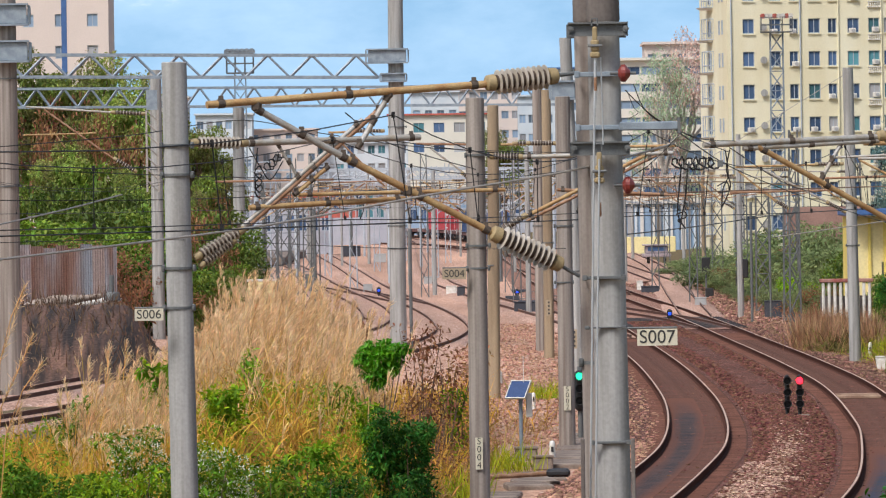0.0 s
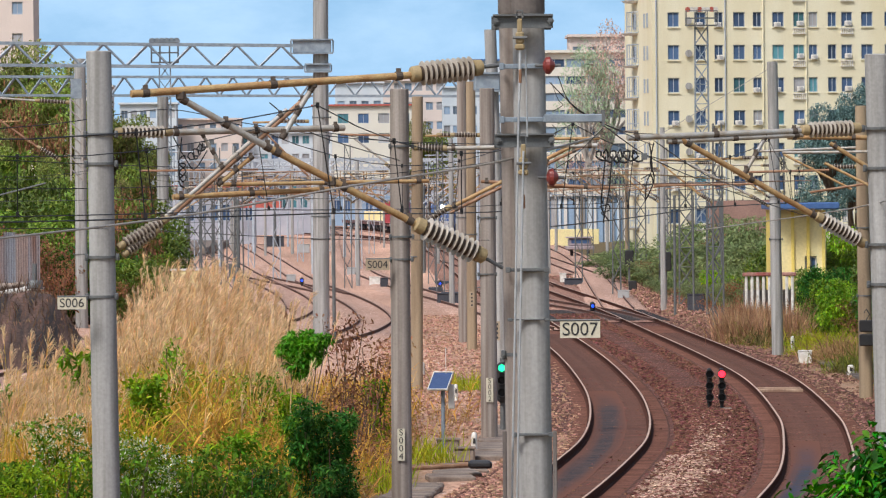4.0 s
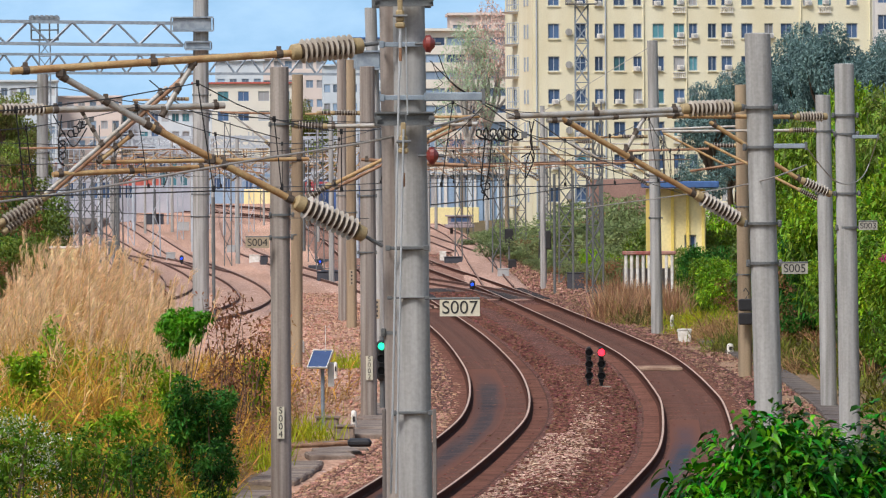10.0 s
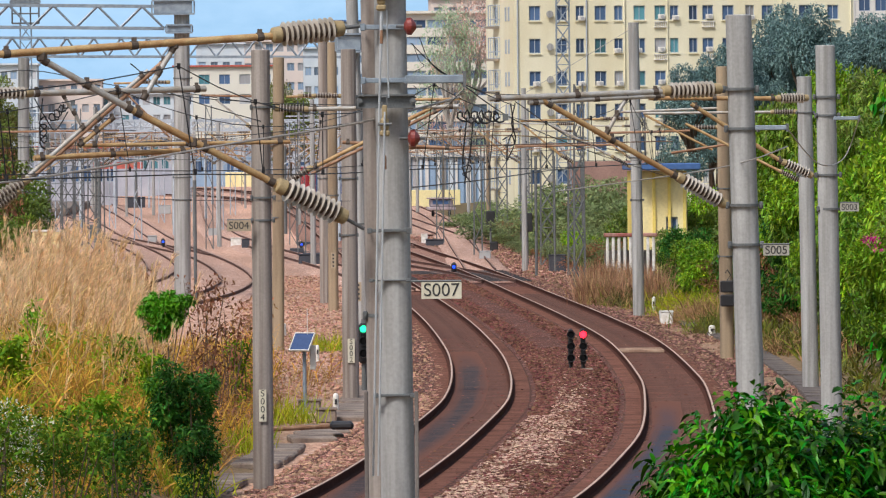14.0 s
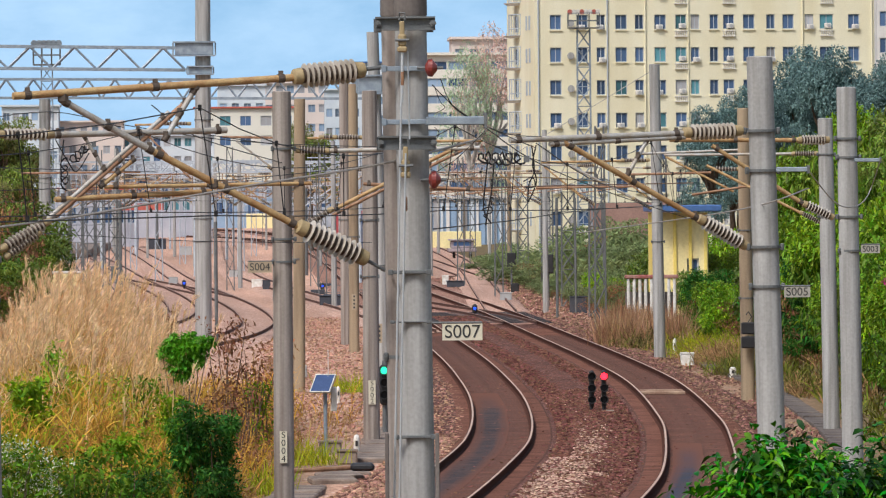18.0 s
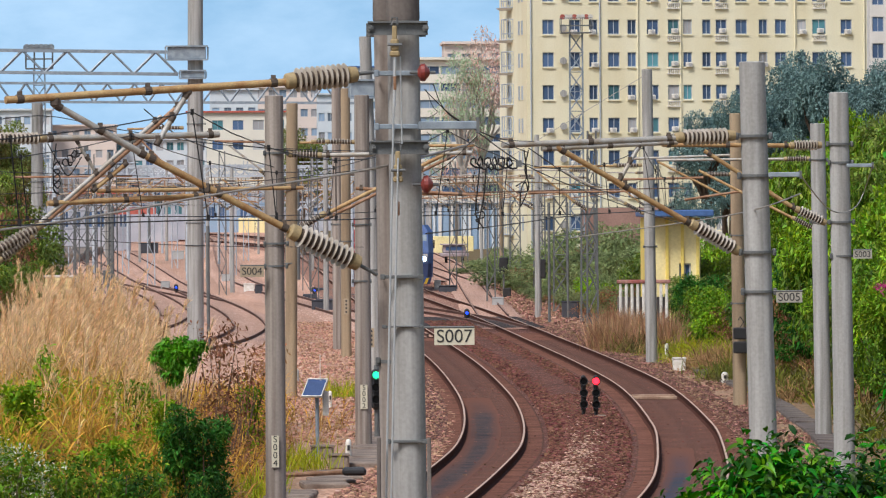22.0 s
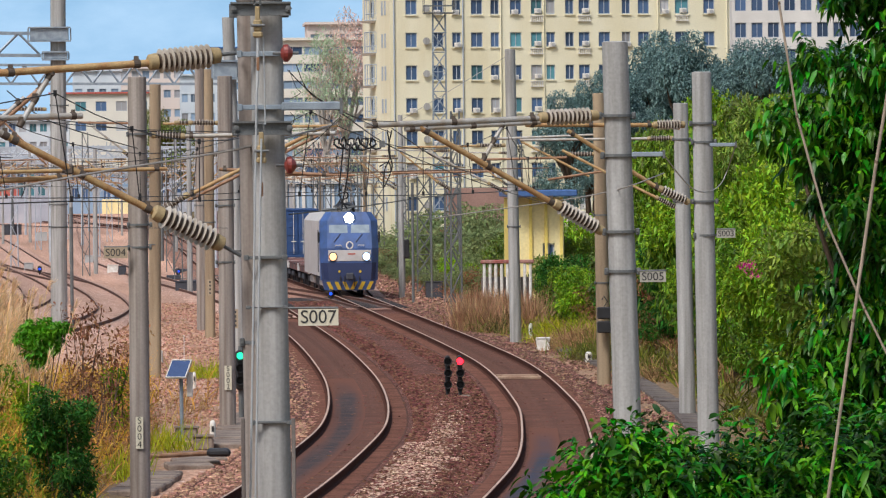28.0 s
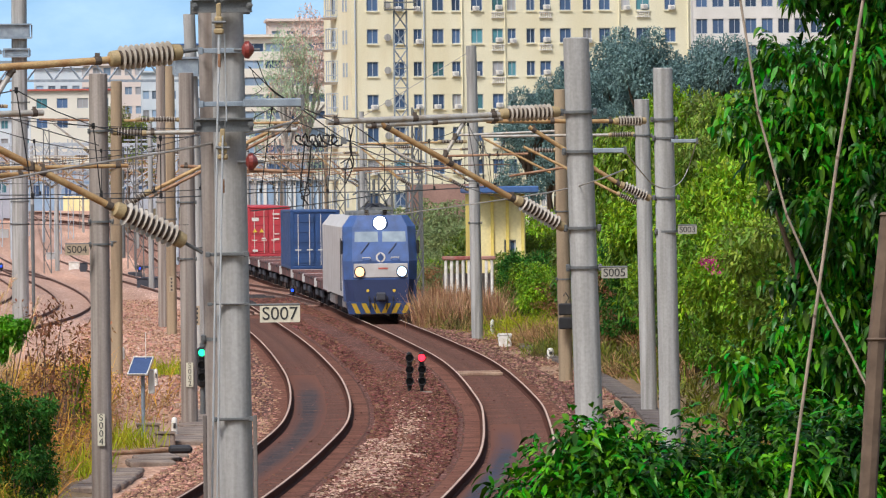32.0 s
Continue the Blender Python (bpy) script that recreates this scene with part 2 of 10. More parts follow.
def solid(name, geo, material, label, category, group="", kind="", smooth=False):
    return tagged(new(name, geo.mesh(name, material, smooth)), label, category, group, kind)


def lettering(name, text, size, matrix, material, parent, label=""):
    cu = bpy.data.curves.new(name, "FONT")
    cu.body, cu.size, cu.align_x, cu.align_y, cu.extrude = text, size, "CENTER", "CENTER", 0.002
    tmp = bpy.data.objects.new(name, cu)
    me = bpy.data.meshes.new_from_object(tmp)
    bpy.data.objects.remove(tmp)
    me.materials.clear()
    me.materials.append(material)
    ob = new(name, me)
    ob.parent = parent
    ob.matrix_basis = matrix
    if label:
        ob["label"] = label
    return ob


# ---- the plan ----
def rise(y):
    """The yard climbs gently beyond 500 m."""
    return 0.0024 * max(0.0, y - 500.0)


# Whatever is set with this is placed to fit the camera's view.
def sight(b, e, d):
    """The place d metres off that shows at a bearing and a drop in the camera's view."""
    return Vector((d * math.sin(b / F), d * math.cos(b / F), EYE - (e - HORIZON) / F * d))


def foot(b, e, z=0.0):
    """The place on the level z at a bearing and a drop."""
    return sight(b, e, (EYE - z) * F / (e - HORIZON))


def curve(points, n=12):
    """A smooth line through points of the plan (x, y), with the yard's rise."""
    p = [Vector((x, y, 0)) for x, y in points]
    out = []
    for i in range(len(p) - 1):
        a, b, c, d = p[max(i - 1, 0)], p[i], p[i + 1], p[min(i + 2, len(p) - 1)]
        ta = (c - a) / max((c - a).length, 1e-6) * (c - b).length
        tb = (d - b) / max((d - b).length, 1e-6) * (c - b).length
        for k in range(n):
            s = k / n
            q = b * (2 * s**3 - 3 * s**2 + 1) + ta * (s**3 - 2 * s**2 + s) + c * (-2 * s**3 + 3 * s**2) + tb * (s**3 - s**2)
            out.append(Vector((q.x, q.y, rise(q.y))))
    out.append(Vector((p[-1].x, p[-1].y, rise(p[-1].y))))
    return out


LEFT_MAIN = [(-34, 1010), (-14, 935), (-1.5, 855), (4.2, 770), (6.3, 690), (7.15, 560), (7.3, 420), (7.45, 300), (7.48, 240), (7.1, 200), (6.55, 177), (5.75, 158), (4.72, 143.5), (3.1, 124.5), (1.75, 111.5), (-1.2, 90), (-6.2, 62), (-14, 30), (-25, 0), (-42, -35)]
RIGHT_MAIN = [(-24, 1120), (-12, 1065), (-4.0, 1010), (1.35, 954), (4.1, 901), (5.5, 870), (7.9, 790), (9.35, 705), (10.1, 610), (11.3, 428), (12.2, 340), (12.42, 270), (12.45, 235), (12.2, 205), (11.1, 171), (10.25, 155), (9.2, 139), (8.25, 128.3), (6.45, 111.4), (3.55, 90), (-1.4, 62), (-9.4, 30), (-20.5, 0), (-38, -38)]
YARD_1 = [(-24, 1050), (-16.3, 830), (-9.4, 631), (-3.9, 455), (-0.7, 369), (0.35, 318), (-0.2, 292), (-1.5, 272), (-4.2, 246), (-7.6, 218), (-11.35, 191), (-15.4, 166), (-23, 132)]
YARD_2 = [(-34, 1050), (-24, 830), (-14, 631), (-7.0, 459), (-4.2, 385), (-3.5, 342), (-4.4, 309), (-6.9, 280), (-9.8, 250), (-12.95, 218), (-15.9, 190), (-21, 155)]
SIDING = [(-9, 1050), (-3.6, 930), (-2.4, 760), (-0.6, 530), (2.2, 430), (5.6, 345), (7.2, 290)]
YARD_3 = [(8, 1050), (13.2, 800), (15.4, 610), (16.0, 500), (16.6, 400), (17.4, 330)]
YARD_4 = [(20, 1050), (19.4, 800), (18.6, 620), (17.0, 520), (14.8, 430), (12.6, 340)]


def x_at(line, y):
    for a, b in zip(line, line[1:]):
        if (a.y - y) * (b.y - y) <= 0 and a.y != b.y:
            return a.x + (b.x - a.x) * (y - a.y) / (b.y - a.y)
    return (line[0] if y > line[0].y else line[-1]).x


LINE_A, LINE_B = curve(LEFT_MAIN), curve(RIGHT_MAIN)


def bank_edge(y):
    """Where the left bank's foot lies."""
    return x_at(LINE_A, y) - 2.7 - 0.105 * max(0.0, y - 122)


# ---- ground ----
def smooth(t):
    t = min(1.0, max(0.0, t))
    return t * t * (3 - 2 * t)


def ground_z(x, y):
    z = -0.27 + rise(min(y, 1100))
    xa, xb = x_at(LINE_A, min(y, 1000)), x_at(LINE_B, min(y, 1000))
    if y < 200:
        z += (1.2 + 0.75 * smooth((x / max(y, 40) * F + 560) / 140)) * smooth((bank_edge(y) - x) / 3.0) * smooth((200 - 42 * smooth((-540 - x / max(y, 40) * F) / 90) - y) / 35) * smooth((y + 20) / 60)
    start = xb + 4.6 + 5.0 * smooth((y - 250) / 70)
    top = 3.2 if y < 80 else 3.2 + 3.4 * smooth((y - 80) / 70)
    if y < 14:
        top += 0.5
    if x > xb:
        z += top * smooth((x - start) / 9.0) * (1 - 0.95 * smooth((y - 300) / 220))
    if y > 60 and x < -14:
        z += 1.6 * smooth((-17 - x) / 9) * smooth((y - 225) / 20) * (1 - smooth((y - 420) / 60))
    return z


def soil(x, y):
    """1 where earth and grass lie, 0 on ballast."""
    xa, xb = x_at(LINE_A, min(y, 1000)), x_at(LINE_B, min(y, 1000))
    r = smooth((x - (xb + 2.9 + 5.0 * smooth((y - 250) / 70))) / 1.5)
    l = smooth((bank_edge(y) - 0.2 - x) / 1.4) if y < 205 else smooth((-15 - x) / 3)
    if y < 182 and x < xa:
        l = max(l, 0.8 * smooth((xa - 2.2 - x) / 0.7)) * (0.35 + 0.65 * smooth((120 - x / max(y, 1) * F) / 60))
    r = max(r, 0.6 * smooth((x - xb - 1.5) / 0.5) * smooth((345 - y) / 40))
    return max(l, r) if y < 1150 else 1.0


def steps(*spans):
    out = []
    for a, b, d in spans:
        k = a
        while k < b - 1e-6:
            out.append(k)
            k += d
    out.append(spans[-1][1])
    return out


gx = steps((-2600, -400, 220), (-400, -60, 34), (-60, -26, 2.0), (-26, 36, 0.55), (36, 70, 2.0), (70, 400, 33), (400, 2600, 220))
gy = steps((-300, -40, 26), (-40, 40, 4), (40, 100, 1.6), (100, 330, 1.1), (330, 520, 5), (520, 1150, 16), (1150, 5200, 200))
verts, soils = [], []
for y in gy:
    for x in gx:
        n = noise.noise(Vector((x * 0.9, y * 0.5, 0))) * 0.05 + noise.noise(Vector((x * 0.2, y * 0.1, 5))) * 0.12 * soil(x, y)
        verts.append((x, y, ground_z(x, y) + n))
        soils.append(soil(x, y))
w = len(gx)
me = bpy.data.meshes.new("ground")
me.from_pydata(verts, [], [(j * w + i, j * w + i + 1, (j + 1) * w + i + 1, (j + 1) * w + i) for j in range(len(gy) - 1) for i in range(w - 1)])
me.shade_smooth()
me.attributes.new("soil", "FLOAT", "POINT").data.foreach_set("value", soils)


def gravel_material(name, warm, dark, pale, earth=None, along=1.0):
    m = bpy.data.materials.new(name)
    m.use_nodes = True
    n, l = m.node_tree.nodes, m.node_tree.links
    b = n["Principled BSDF"]
    b.inputs["Roughness"].default_value = 0.95
    b.inputs["Specular IOR Level"].default_value = 0.2
    tc = n.new("ShaderNodeTexCoord")
    v = n.new("ShaderNodeTexVoronoi")
    v.inputs["Scale"].default_value = 14
    big = n.new("ShaderNodeTexNoise")
    big.inputs["Scale"].default_value, big.inputs["Detail"].default_value = 0.22, 6
    for node, k in ((v, along ** 0.4), (big, along)):
        mp = n.new("ShaderNodeMapping")
        mp.inputs["Scale"].default_value = (1, k, 1)
        l.new(tc.outputs["Object"], mp.inputs[0])
        l.new(mp.outputs[0], node.inputs["Vector"])
    sep = n.new("ShaderNodeSeparateColor")
    l.new(v.outputs["Color"], sep.inputs[0])
    r1 = n.new("ShaderNodeValToRGB")
    e = r1.color_ramp.elements
    e[0].position, e[0].color = 0.0, (*dark, 1)
    e[1].position, e[1].color = 0.93, (*warm, 1)
    x = e.new(1.0)
    x.color = (*pale, 1)
    l.new(sep.outputs[0], r1.inputs[0])
    r2 = n.new("ShaderNodeMapRange")
    r2.inputs[1].default_value, r2.inputs[2].default_value, r2.inputs[3].default_value, r2.inputs[4].default_value = 0.32, 0.68, 0.72, 1.25
    l.new(big.outputs[0], r2.inputs[0])
    h = n.new("ShaderNodeHueSaturation")
    l.new(r1.outputs[0], h.inputs["Color"])
    l.new(r2.outputs[0], h.inputs["Value"])
    last = h.outputs[0]
    if earth:
        at = n.new("ShaderNodeAttribute")
        at.attribute_name = "soil"
        er = n.new("ShaderNodeValToRGB")
        er.color_ramp.elements[0].position, er.color_ramp.elements[1].position = 0.38, 0.62
        er.color_ramp.elements[0].color, er.color_ramp.elements[1].color = (*earth[0], 1), (*earth[1], 1)
        nz = n.new("ShaderNodeTexNoise")
        nz.inputs["Scale"].default_value, nz.inputs["Detail"].default_value = 1.3, 6
        l.new(tc.outputs["Object"], nz.inputs["Vector"])
        l.new(nz.outputs[0], er.inputs[0])
        mx = n.new("ShaderNodeMix")
        mx.data_type = "RGBA"
        l.new(at.outputs["Fac"], mx.inputs[0])
        l.new(last, mx.inputs[6])
        l.new(er.outputs[0], mx.inputs[7])
        last = mx.outputs[2]
    l.new(last, b.inputs["Base Color"])
    bp = n.new("ShaderNodeBump")
    bp.inputs["Strength"].default_value, bp.inputs["Distance"].default_value = 0.7, 0.03
    l.new(v.outputs["Distance"], bp.inputs["Height"])
    l.new(bp.outputs[0], b.inputs["Normal"])
    return m


GROUND_MAT = gravel_material("yard_gravel", (0.66, 0.41, 0.29), (0.36, 0.20, 0.14), (0.72, 0.58, 0.5), ((0.10, 0.085, 0.035), (0.19, 0.13, 0.07)), along=0.05)
BALLAST = gravel_material("brown_ballast", (0.185, 0.078, 0.055), (0.06, 0.026, 0.02), (0.40, 0.25, 0.2))
MIXED = gravel_material("mixed_ballast", (0.185, 0.078, 0.055), (0.06, 0.026, 0.02), (0.40, 0.25, 0.2), ((0.30, 0.17, 0.13), (0.52, 0.36, 0.30)))
BALLAST_PINK = gravel_material("pale_ballast", (0.60, 0.385, 0.29), (0.31, 0.18, 0.13), (0.70, 0.57, 0.5), along=0.05)
BALLAST_TAN = gravel_material("tan_ballast", (0.38, 0.205, 0.145), (0.16, 0.082, 0.058), (0.60, 0.45, 0.38), along=0.05)
DUST = mat("ballast_dust", (0.22, 0.103, 0.07), 0.95, vary=0.3, scale=1.1, fine=22, bump=0.8, second=(0.115, 0.05, 0.036), spec=0.05, hard=0.2)
me.materials.append(GROUND_MAT)
ground = tagged(new("ground", me), "gravel yard ground with weedy earth banks", "ground", kind="structure")

# distant hill: a glowing backdrop with haze and cloud put into its colour
hill = Geo()
hv, hf = [], []
for k in range(401):
    x = -1500 + k * 10
    top = 129 + 40 * smooth((x + 20) / 260) - 12 * smooth((-140 - x) / 500) + 2.5 * noise.noise(Vector((x * 0.03, 0, 3))) + 1.6 * noise.noise(Vector((x * 0.11, 0, 4)))
    for j in range(7):
        s = j / 6
        hv.append((x, 3300 + 380 * s + 30 * noise.noise(Vector((x * 0.01, s * 3, 0))), top * s ** 0.8))
    if k:
        hf += [((k - 1) * 7 + j, k * 7 + j, k * 7 + j + 1, (k - 1) * 7 + j + 1) for j in range(6)]
hill.add(hv, hf)
HILL = bpy.data.materials.new("hazy_hill_glow")
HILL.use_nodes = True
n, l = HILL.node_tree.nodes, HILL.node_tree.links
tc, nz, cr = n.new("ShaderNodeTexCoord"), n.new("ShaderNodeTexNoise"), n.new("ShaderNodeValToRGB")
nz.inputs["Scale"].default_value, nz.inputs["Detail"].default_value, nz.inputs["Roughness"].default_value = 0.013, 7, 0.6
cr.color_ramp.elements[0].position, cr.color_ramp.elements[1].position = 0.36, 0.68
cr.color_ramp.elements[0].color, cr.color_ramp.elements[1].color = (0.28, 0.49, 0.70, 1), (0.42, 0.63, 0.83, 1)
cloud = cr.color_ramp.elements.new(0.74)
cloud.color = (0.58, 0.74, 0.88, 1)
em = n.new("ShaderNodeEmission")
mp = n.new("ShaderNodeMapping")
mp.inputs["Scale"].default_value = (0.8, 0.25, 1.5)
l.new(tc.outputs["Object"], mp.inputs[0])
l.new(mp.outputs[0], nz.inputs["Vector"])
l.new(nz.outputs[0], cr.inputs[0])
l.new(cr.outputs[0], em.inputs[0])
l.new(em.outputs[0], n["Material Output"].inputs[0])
solid("backdrop", hill, HILL, "glowing backdrop of a far wooded hill, blue haze and cloud in its colour", "hill", kind="structure", smooth=True)

# ---- tracks ----
RAIL_FOOT = [(-0.085, -0.176), (0.085, -0.176), (0.085, -0.160), (0.022, -0.142), (0.02, -0.05), (0.038, -0.042), (0.038, -0.001), (-0.038, -0.001), (-0.038, -0.042), (-0.02, -0.05), (-0.022, -0.142), (-0.085, -0.160)]
RAIL_HEAD = [(-0.02, 0.003), (0.02, 0.003), (0.025, -0.004), (-0.025, -0.004)]


def offset(line, a, dz=0.0):
    out = []
    for k, p in enumerate(line):
        d = line[min(k + 1, len(line) - 1)] - line[max(k - 1, 0)]
        s = Vector((d.y, -d.x, 0)).normalized()
        out.append(p + s * a + Vector((0, 0, dz)))
    return out


def track(name, line, label, bed, bed_half=1.75, bright=True):
    t = thing(name, line[len(line) // 2], label, "track", kind="structure")
    inv = t.matrix_basis.inverted()
    loc = [inv @ p for p in line]
    for side in (-0.7535, 0.7535):
        r = part("rail", Geo().sweep(offset(loc, side), RAIL_FOOT), RAIL_SIDE if bright else RAIL_YARD, t)
        head = part("rail_head", Geo().sweep(offset(loc, side), [(a, h + 0.001) for a, h in RAIL_HEAD]), RAIL_TOP if bright else RAIL_TAN, r, "polished rail head" if bright else "tan worn rail head")
    g, up = Geo(), 0.0 if bright else 0.05
    g.sweep(loc, [(-bed_half - 0.7, -0.36), (-bed_half, -0.185 + up), (-1.0, -0.178 + up), (0, -0.205 + up), (1.0, -0.178 + up), (bed_half, -0.185 + up), (bed_half + 0.7, -0.36)], closed=False)
    if bright:
        g = Geo()
        sec = [(-bed_half - 0.7, -0.36), (-bed_half, -0.185), (-1.0, -0.178), (0, -0.205), (1.0, -0.178), (bed_half, -0.185), (bed_half + 0.7, -0.36)]
        cut = next(i for i, p in enumerate(line) if p.y < 330)
        g.sweep(loc[cut:], sec, closed=False)
        part("ballast_bed", Geo().sweep(loc[:cut + 1], sec, closed=False), BALLAST_TAN, t, "tan ballast of the far track")
    part("ballast_bed", g, bed, t)
    if bright:
        near = [p for p, q in zip(loc, line) if 85 < q.y < 300]
        part("dusty_fill", Geo().sweep(near, [(-1.26, -0.19), (-1.18, -0.162), (-0.83, -0.163), (-0.6, -0.168), (0, -0.174), (0.6, -0.168), (0.83, -0.163), (1.18, -0.162), (1.26, -0.19)], closed=False), DUST, t, "dusty brown fines between and beside the rails", smooth=True)
    return t


left_main = track("track_left_main", LINE_A, "curved main railway track on brown ballast", BALLAST, 1.9)
right_main = track("track_right_main", LINE_B, "curved main railway track on brown ballast", BALLAST, 1.9)
yard_tracks = [track("track_yard", curve(p), "rusty yard track in pinkish gravel", BALLAST_PINK, 1.25, False) for p in (YARD_1, YARD_2, SIDING, YARD_3[:4], YARD_4)]

# crossovers
LINE_X = curve([(7.38, 420), (7.65, 398), (9.4, 365), (11.5, 332), (12.25, 308)])
LINE_X2 = curve([(-9.5, 520), (-8.0, 490), (-5.6, 455), (-3.1, 420), (-1.9, 400)])
LINE_X3 = curve([(6.6, 640), (7.6, 560), (10.4, 480), (11.0, 430)])
for ln, bd in ((LINE_X, BALLAST_TAN), (LINE_X2, BALLAST_PINK), (LINE_X3, BALLAST_TAN)):
    track("crossover", [p - Vector((0, 0, 0.012)) for p in ln], "rusty crossover between two tracks", bd, 1.2, False)


# gravel between the two main tracks, paler beside the left one
def paleness(x, y):
    s = (x - x_at(LINE_A, y)) / 4.8
    n = noise.noise(Vector((x * 0.7, y * 0.16, 7))) * 0.28 + noise.noise(Vector((x * 2.2, y * 0.7, 3))) * 0.2
    return 0.8 * smooth((0.50 - abs(s - 0.36) * 1.9 + 1.3 * n) / 0.5) * smooth((180 - y) / 40)


mv, mf, ms = [], [], []
ys = [100 + k * 0.8 for k in range(236)]
for y in ys:
    xa, xb = x_at(LINE_A, y) + 1.7, x_at(LINE_B, y) - 1.7
    for i in range(17):
        s = i / 16
        x = xa + (xb - xa) * s
        mv.append((x, y, -0.19 + 0.10 * math.sin(math.pi * s) * smooth((y - 100) / 30) + 0.03 * noise.noise(Vector((x * 2, y * 1.2, 0)))))
        ms.append(paleness(x, y))
for j in range(len(ys) - 1):
    mf += [(j * 17 + i, j * 17 + i + 1, j * 17 + 18 + i, j * 17 + 17 + i) for i in range(16)]
me = Geo().add(mv, mf).mesh("ballast_between_tracks", MIXED)
me.attributes.new("soil", "FLOAT", "POINT").data.foreach_set("value", ms)
tagged(new("ballast_between_tracks", me), "brown crushed stone with a paler band between the main tracks", "ballast", kind="structure")

# dark worn strips inside the rails of the curve
TARRY = mat("dark_fines", (0.05, 0.045, 0.05), 0.95, vary=0.35, scale=1.6, fine=22, bump=0.6, second=(0.095, 0.066, 0.06), hard=0.16, spec=0.05)
TARRY_BLUE = mat("bluish_fines", (0.04, 0.06, 0.095), 0.95, vary=0.25, scale=1.4, fine=25, bump=0.3, second=(0.06, 0.06, 0.07), hard=0.12, spec=0.05)
for m_ in (TARRY, TARRY_BLUE):
    n, l = m_.node_tree.nodes, m_.node_tree.links
    sh = n["Principled BSDF"].inputs["Base Color"]
    at, mx, nz, ad = n.new("ShaderNodeAttribute"), n.new("ShaderNodeMix"), n.new("ShaderNodeTexNoise"), n.new("ShaderNodeMath")
    at.attribute_name, mx.data_type, ad.operation = "oil", "RGBA", "MULTIPLY"
    nz.inputs["Scale"].default_value, nz.inputs["Detail"].default_value = 2.5, 5
    mx.inputs[6].default_value = (0.16, 0.074, 0.052, 1)
    l.new(at.outputs["Fac"], ad.inputs[0])
    l.new(nz.outputs[0], ad.inputs[1])
    mu = n.new("ShaderNodeMath")
    mu.operation = "MULTIPLY"
    mu.inputs[1].default_value = 3.0
    l.new(ad.outputs[0], mu.inputs[0])
    mu.use_clamp = True
    l.new(mu.outputs[0], mx.inputs[0])
    l.new(sh.links[0].from_socket, mx.inputs[7])
    l.new(mx.outputs[2], sh)
for line, off, half, a, b, m_ in ((LINE_B, -0.28, 0.34, 100, 158, TARRY_BLUE), (LINE_A, -0.25, 0.42, 100, 200, TARRY)):
    vs, fs, oil = [], [], []
    for k in range(int((b - a) / 0.8)):
        y = b - 0.8 * k
        c = x_at(line, y) + off + 0.06 * noise.noise(Vector((k * 0.07, 9, off)))
        grow = smooth(k / 28)
        for q in (-1, -0.6, -0.25, 0.25, 0.6, 1):
            vs.append((c + half * q, y, -0.157 - 0.006 * q * q))
            oil.append(grow * smooth(1.25 * (1 - abs(q))) * (0.75 + 0.5 * noise.noise(Vector((k * 0.1, q, off)))))
        if k:
            fs += [(6 * k - 6 + i, 6 * k - 5 + i, 6 * k + 1 + i, 6 * k + i) for i in range(5)]
    me = Geo().add(vs, fs).mesh("dark_strip", m_)
    me.attributes.new("oil", "FLOAT", "POINT").data.foreach_set("value", oil)
    tagged(new("dark_strip", me), "dark oily strip between the rails", "ballast stain", kind="structure")


# ---- houses ----
# Cream, pink and buff are paled: distance haze put into these wall colours.
YELLOW = mat("cream_render", (0.80, 0.765, 0.575), 0.9, vary=0.05, scale=0.3, fine=8, bump=0.1, second=(0.72, 0.66, 0.45), streak=0.3)
PINK_WALL = mat("pink_render", (0.72, 0.62, 0.555), 0.9, vary=0.05, scale=0.3, fine=8, bump=0.1)
PALE_WALL = mat("pale_render", (0.72, 0.70, 0.66), 0.9, vary=0.05, scale=0.3, fine=8, bump=0.1, second=(0.62, 0.6, 0.56))
BUFF_WALL = mat("buff_render", (0.74, 0.71, 0.62), 0.9, vary=0.05, scale=0.3, fine=8, bump=0.1)
BLUE_WALL = mat("blue_grey_cladding", (0.28, 0.40, 0.55), 0.7, vary=0.1, scale=0.4, fine=8, bump=0.1)
RED_TRIM = mat("red_trim", (0.50, 0.12, 0.09), 0.7, vary=0.15, scale=1, fine=8, bump=0.1)
ROOF_BLUE = mat("blue_sheet_roof", (0.06, 0.14, 0.34), 0.5, vary=0.15, scale=1, fine=8, bump=0.1)
CREAM = mat("cream_yellow_wall", (0.86, 0.78, 0.45), 0.85, vary=0.08, scale=0.5, fine=8, bump=0.1, second=(0.80, 0.68, 0.32), streak=0.2)
# White render tinted bluish: distance haze put into the wall colour.
HAZED_WALL = mat("hazed_white_render", (0.64, 0.69, 0.72), 0.9, vary=0.06, scale=0.3, fine=8, bump=0.1, second=(0.54, 0.61, 0.66))
LEMON = mat("lemon_wall", (0.88, 0.74, 0.22), 0.85, vary=0.08, scale=0.5, fine=8, bump=0.1, second=(0.74, 0.56, 0.12), streak=0.2)
FRAME_AL = mat("window_frame", (0.42, 0.47, 0.52), 0.5, vary=0.1, bump=0)


